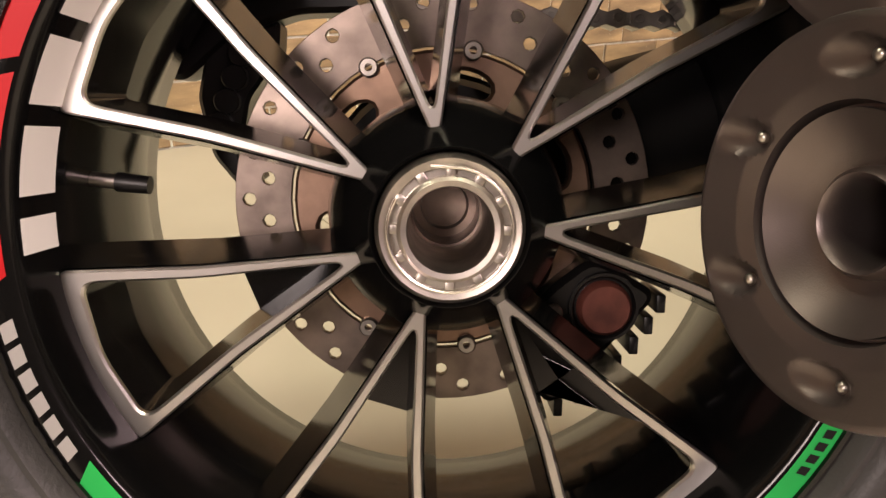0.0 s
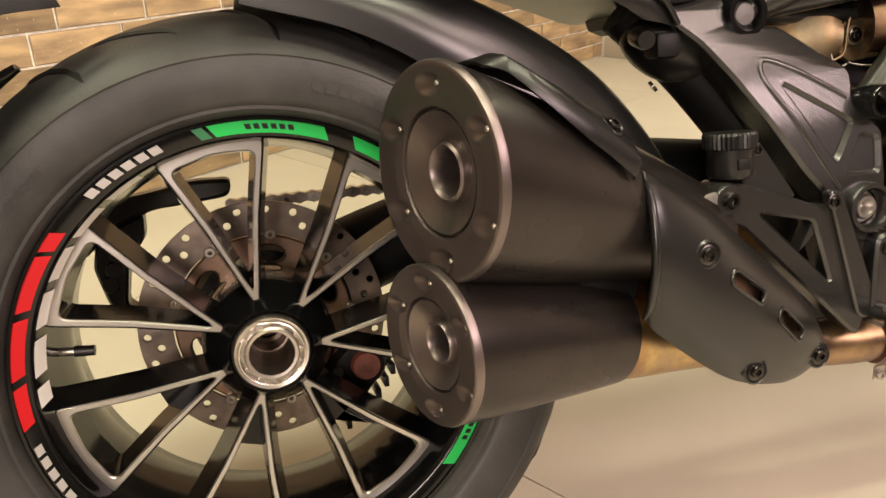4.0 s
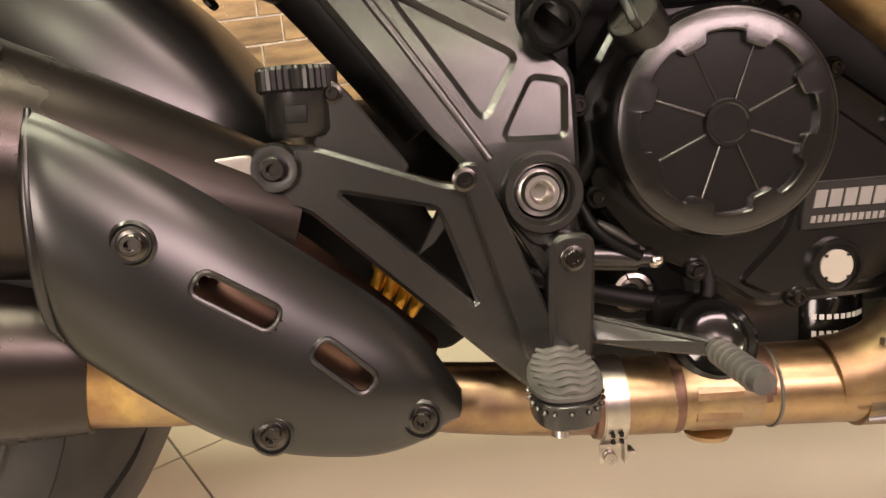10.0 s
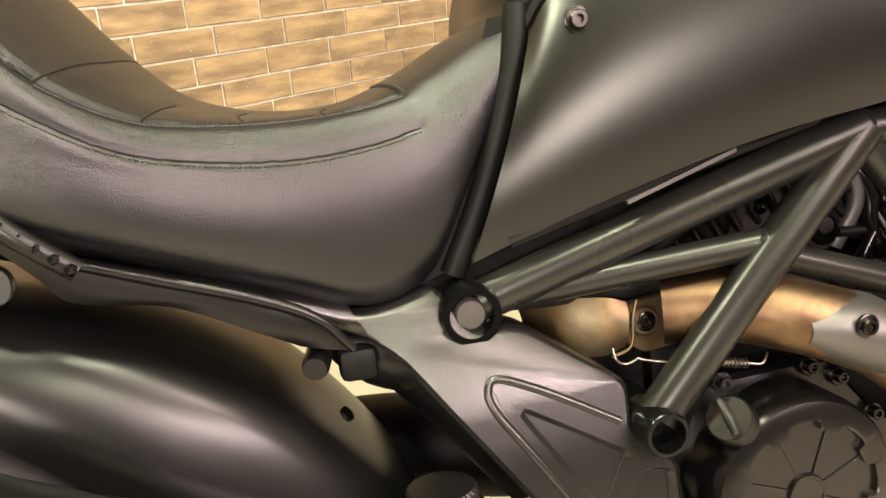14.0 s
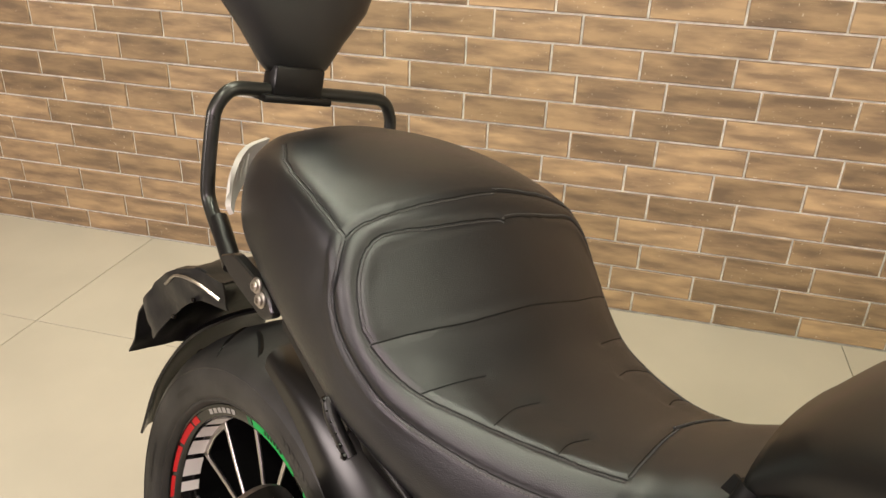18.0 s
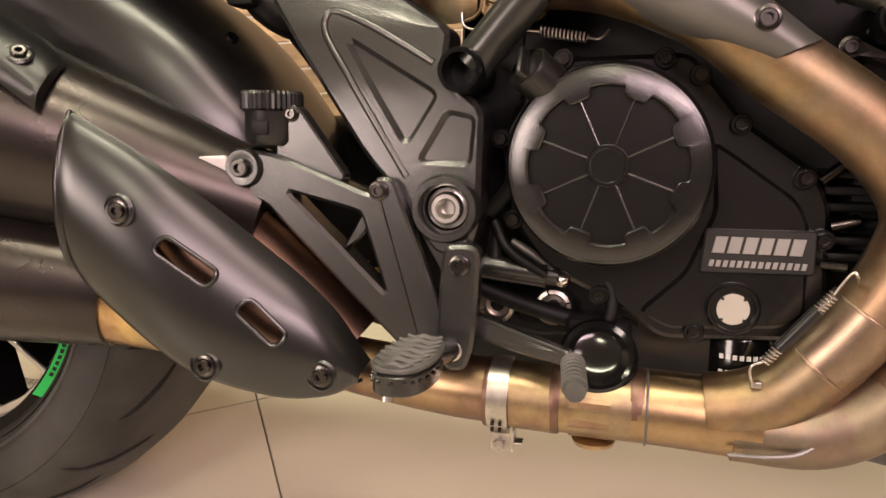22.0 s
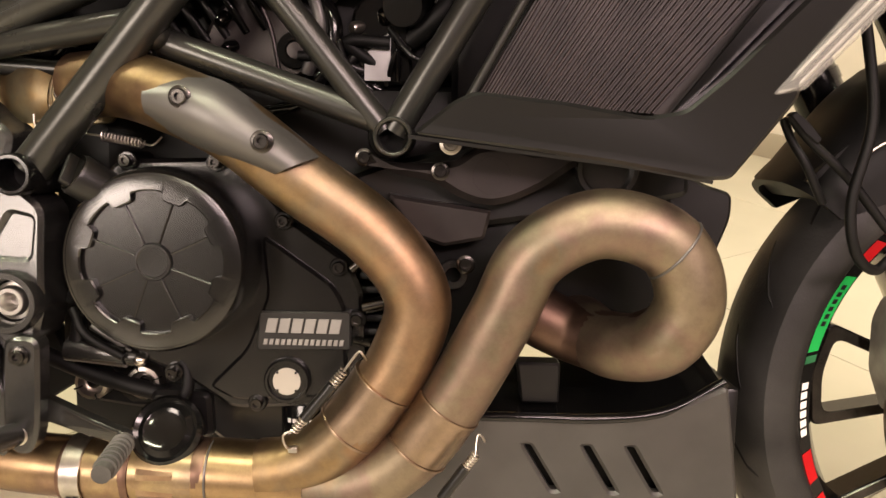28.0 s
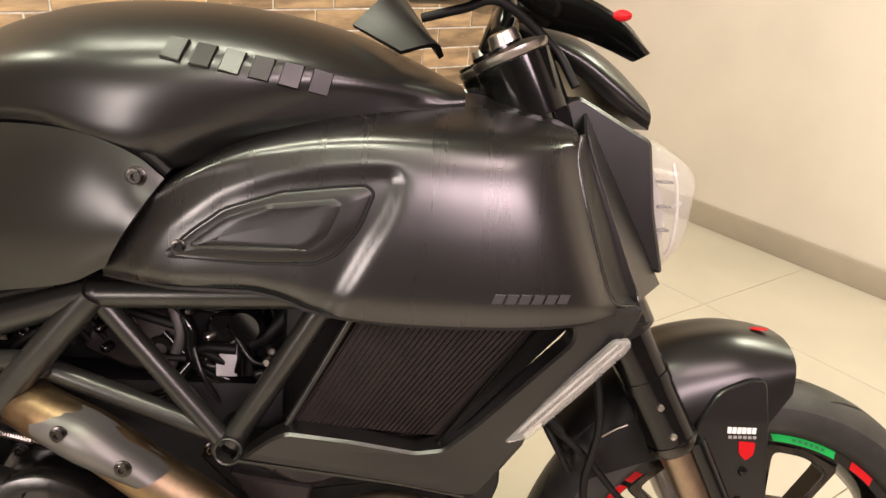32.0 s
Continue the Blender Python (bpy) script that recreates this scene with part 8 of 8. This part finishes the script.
for pts, r in (([(1.315, -0.125, 0.70), (1.333, -0.120, 0.641), (1.343, -0.120, 0.572), (1.331, -0.120, 0.504), (1.339, -0.118, 0.460), (1.362, -0.108, 0.442), (1.381, -0.10, 0.452)], 0.0048), ([(1.280, -0.10, 0.578), (1.300, -0.10, 0.556), (1.337, -0.10, 0.523), (1.375, -0.10, 0.479), (1.400, -0.10, 0.455), (1.43, -0.095, 0.43)], 0.0042), ([(1.279, -0.09, 0.576), (1.288, -0.09, 0.556), (1.30, -0.095, 0.535), (1.320, -0.09, 0.50)], 0.004)):
    part("brake_hose", tube(pts, r, 12), DARK, stay)

# tyre grooves: black tubes laid on the tread for the shade in the cuts
def groove(c, parent, a, sweep, y0, y1, prof_r, w=0.0044, n=9):
    pts = []
    for i in range(n):
        t = i / (n - 1)
        y = y0 + (y1 - y0) * t
        r = prof_r(abs(y)) + 0.0002
        aa = radians(a + sweep * t ** 1.3)
        pts.append(Vector((c.x + r * math.cos(aa), y, c.z + r * math.sin(aa))))
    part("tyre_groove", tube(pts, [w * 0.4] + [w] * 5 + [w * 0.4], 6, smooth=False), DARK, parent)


rear_r = lambda y: float(np.interp(y, [0, 0.036, 0.070, 0.097, 0.115], [0.324, 0.321, 0.313, 0.302, 0.286])) - 0.002
front_r = lambda y: float(np.interp(y, [0, 0.018, 0.038, 0.055], [0.299, 0.297, 0.289, 0.272])) - 0.002
for k in range(22):
    a = k * 360 / 22
    groove(HUB, rear_wheel, a, 10 if k % 2 else 14, -0.112 if k % 2 else -0.098, -0.03 if k % 2 else -0.055, rear_r)
for k in range(20):
    groove(FH, front_wheel, k * 18, -15, -0.048 if k % 2 else -0.036, -0.004 if k % 2 else -0.012, front_r, 0.0026)


# ---------------- bricks and floor tiles, last ----------------
def chamfer_box(w, d, h, c):
    """A block from y = 0 (back) to -d (face), centred in x and z, with its face edges chamfered."""
    bm = bmesh.new()
    loops = []
    for y, k in ((0.0, 0.0), (-d + c, 0.0), (-d, c)):
        loops.append([(sx * (w / 2 - k), y, sz * (h / 2 - k)) for sx, sz in ((-1, -1), (1, -1), (1, 1), (-1, 1))])
    return skin(bm, loops, False, True)


def brick_wall():
    meshes = []
    rest = bmesh.new()
    random.seed(4)
    length, course, joint = 0.2385, 0.0797, 0.0062
    sizes = [(length - joint, course - joint)]
    near = 0
    me = None
    row = 0
    z = 0.068 - course
    while z < HIGH:
        off = 1.736 if row % 2 else 1.811
        s = off - length * math.ceil((off - S_MIN) / length)
        z0, z1 = max(z, 0.0), min(z + course, HIGH)
        while s < S_MAX:
            s0, s1 = max(s, S_MIN + 0.002), min(s + length, S_MAX - 0.002)
            if s1 - s0 > 0.03 and z1 - z0 > 0.02:
                proud = 0.0055 + 0.0012 * random.random()
                whole = abs(s1 - s0 - length) < 1e-6 and abs(z1 - z0 - course) < 1e-6
                if whole and 0.3 < s < 3.4 and z < 1.15 and near < 290:
                    near += 1
                    if me is None:
                        bm = finish(chamfer_box(length - joint, 0.0065, course - joint, 0.002))
                        me = bpy.data.meshes.new("brick")
                        bm.to_mesh(me)
                        bm.free()
                        me.materials.append(BRICK)
                    ob = new("brick", me)
                    ob.parent = wall_north
                    ob.location = ((s0 + s1) / 2, 0.0042 - random.random() * 0.001, (z0 + z1) / 2)
                else:
                    b2 = chamfer_box(s1 - s0 - joint, proud, z1 - z0 - joint, 0.002)
                    bmesh.ops.translate(b2, vec=((s0 + s1) / 2, 0.0042, (z0 + z1) / 2), verts=b2.verts)
                    t = bpy.data.meshes.new("t")
                    b2.to_mesh(t)
                    b2.free()
                    rest.from_mesh(t)
                    bpy.data.meshes.remove(t)
            s += length
        z += course
        row += 1
    ob = part("brickwork", rest, BRICK, wall_north)
    ob["kind"] = "stuff"


brick_wall()


def floor_tiles():
    size, joint = 0.75, 0.0026
    me = None
    for i in range(-6, 5):
        for j in range(-7, 4):
            s0, n0 = 1.90 + size * i, -1.33 + size * j
            s1, n1 = s0 + size, n0 + size
            s0, s1, n0, n1 = max(s0, S_MIN), min(s1, S_MAX), max(n0, N_MIN), min(n1, -0.003)
            if s1 - s0 < 0.02 or n1 - n0 < 0.02:
                continue
            bm = chamfer_box(s1 - s0 - joint, 0.006, n1 - n0 - joint, 0.0008)
            bmesh.ops.rotate(bm, matrix=Matrix.Rotation(-math.pi / 2, 3, "X"), verts=bm.verts)
            ob = part("floor_tile", bm, TILE, floor)
            ob.location = ((s0 + s1) / 2, (n0 + n1) / 2, -0.006)


floor_tiles()
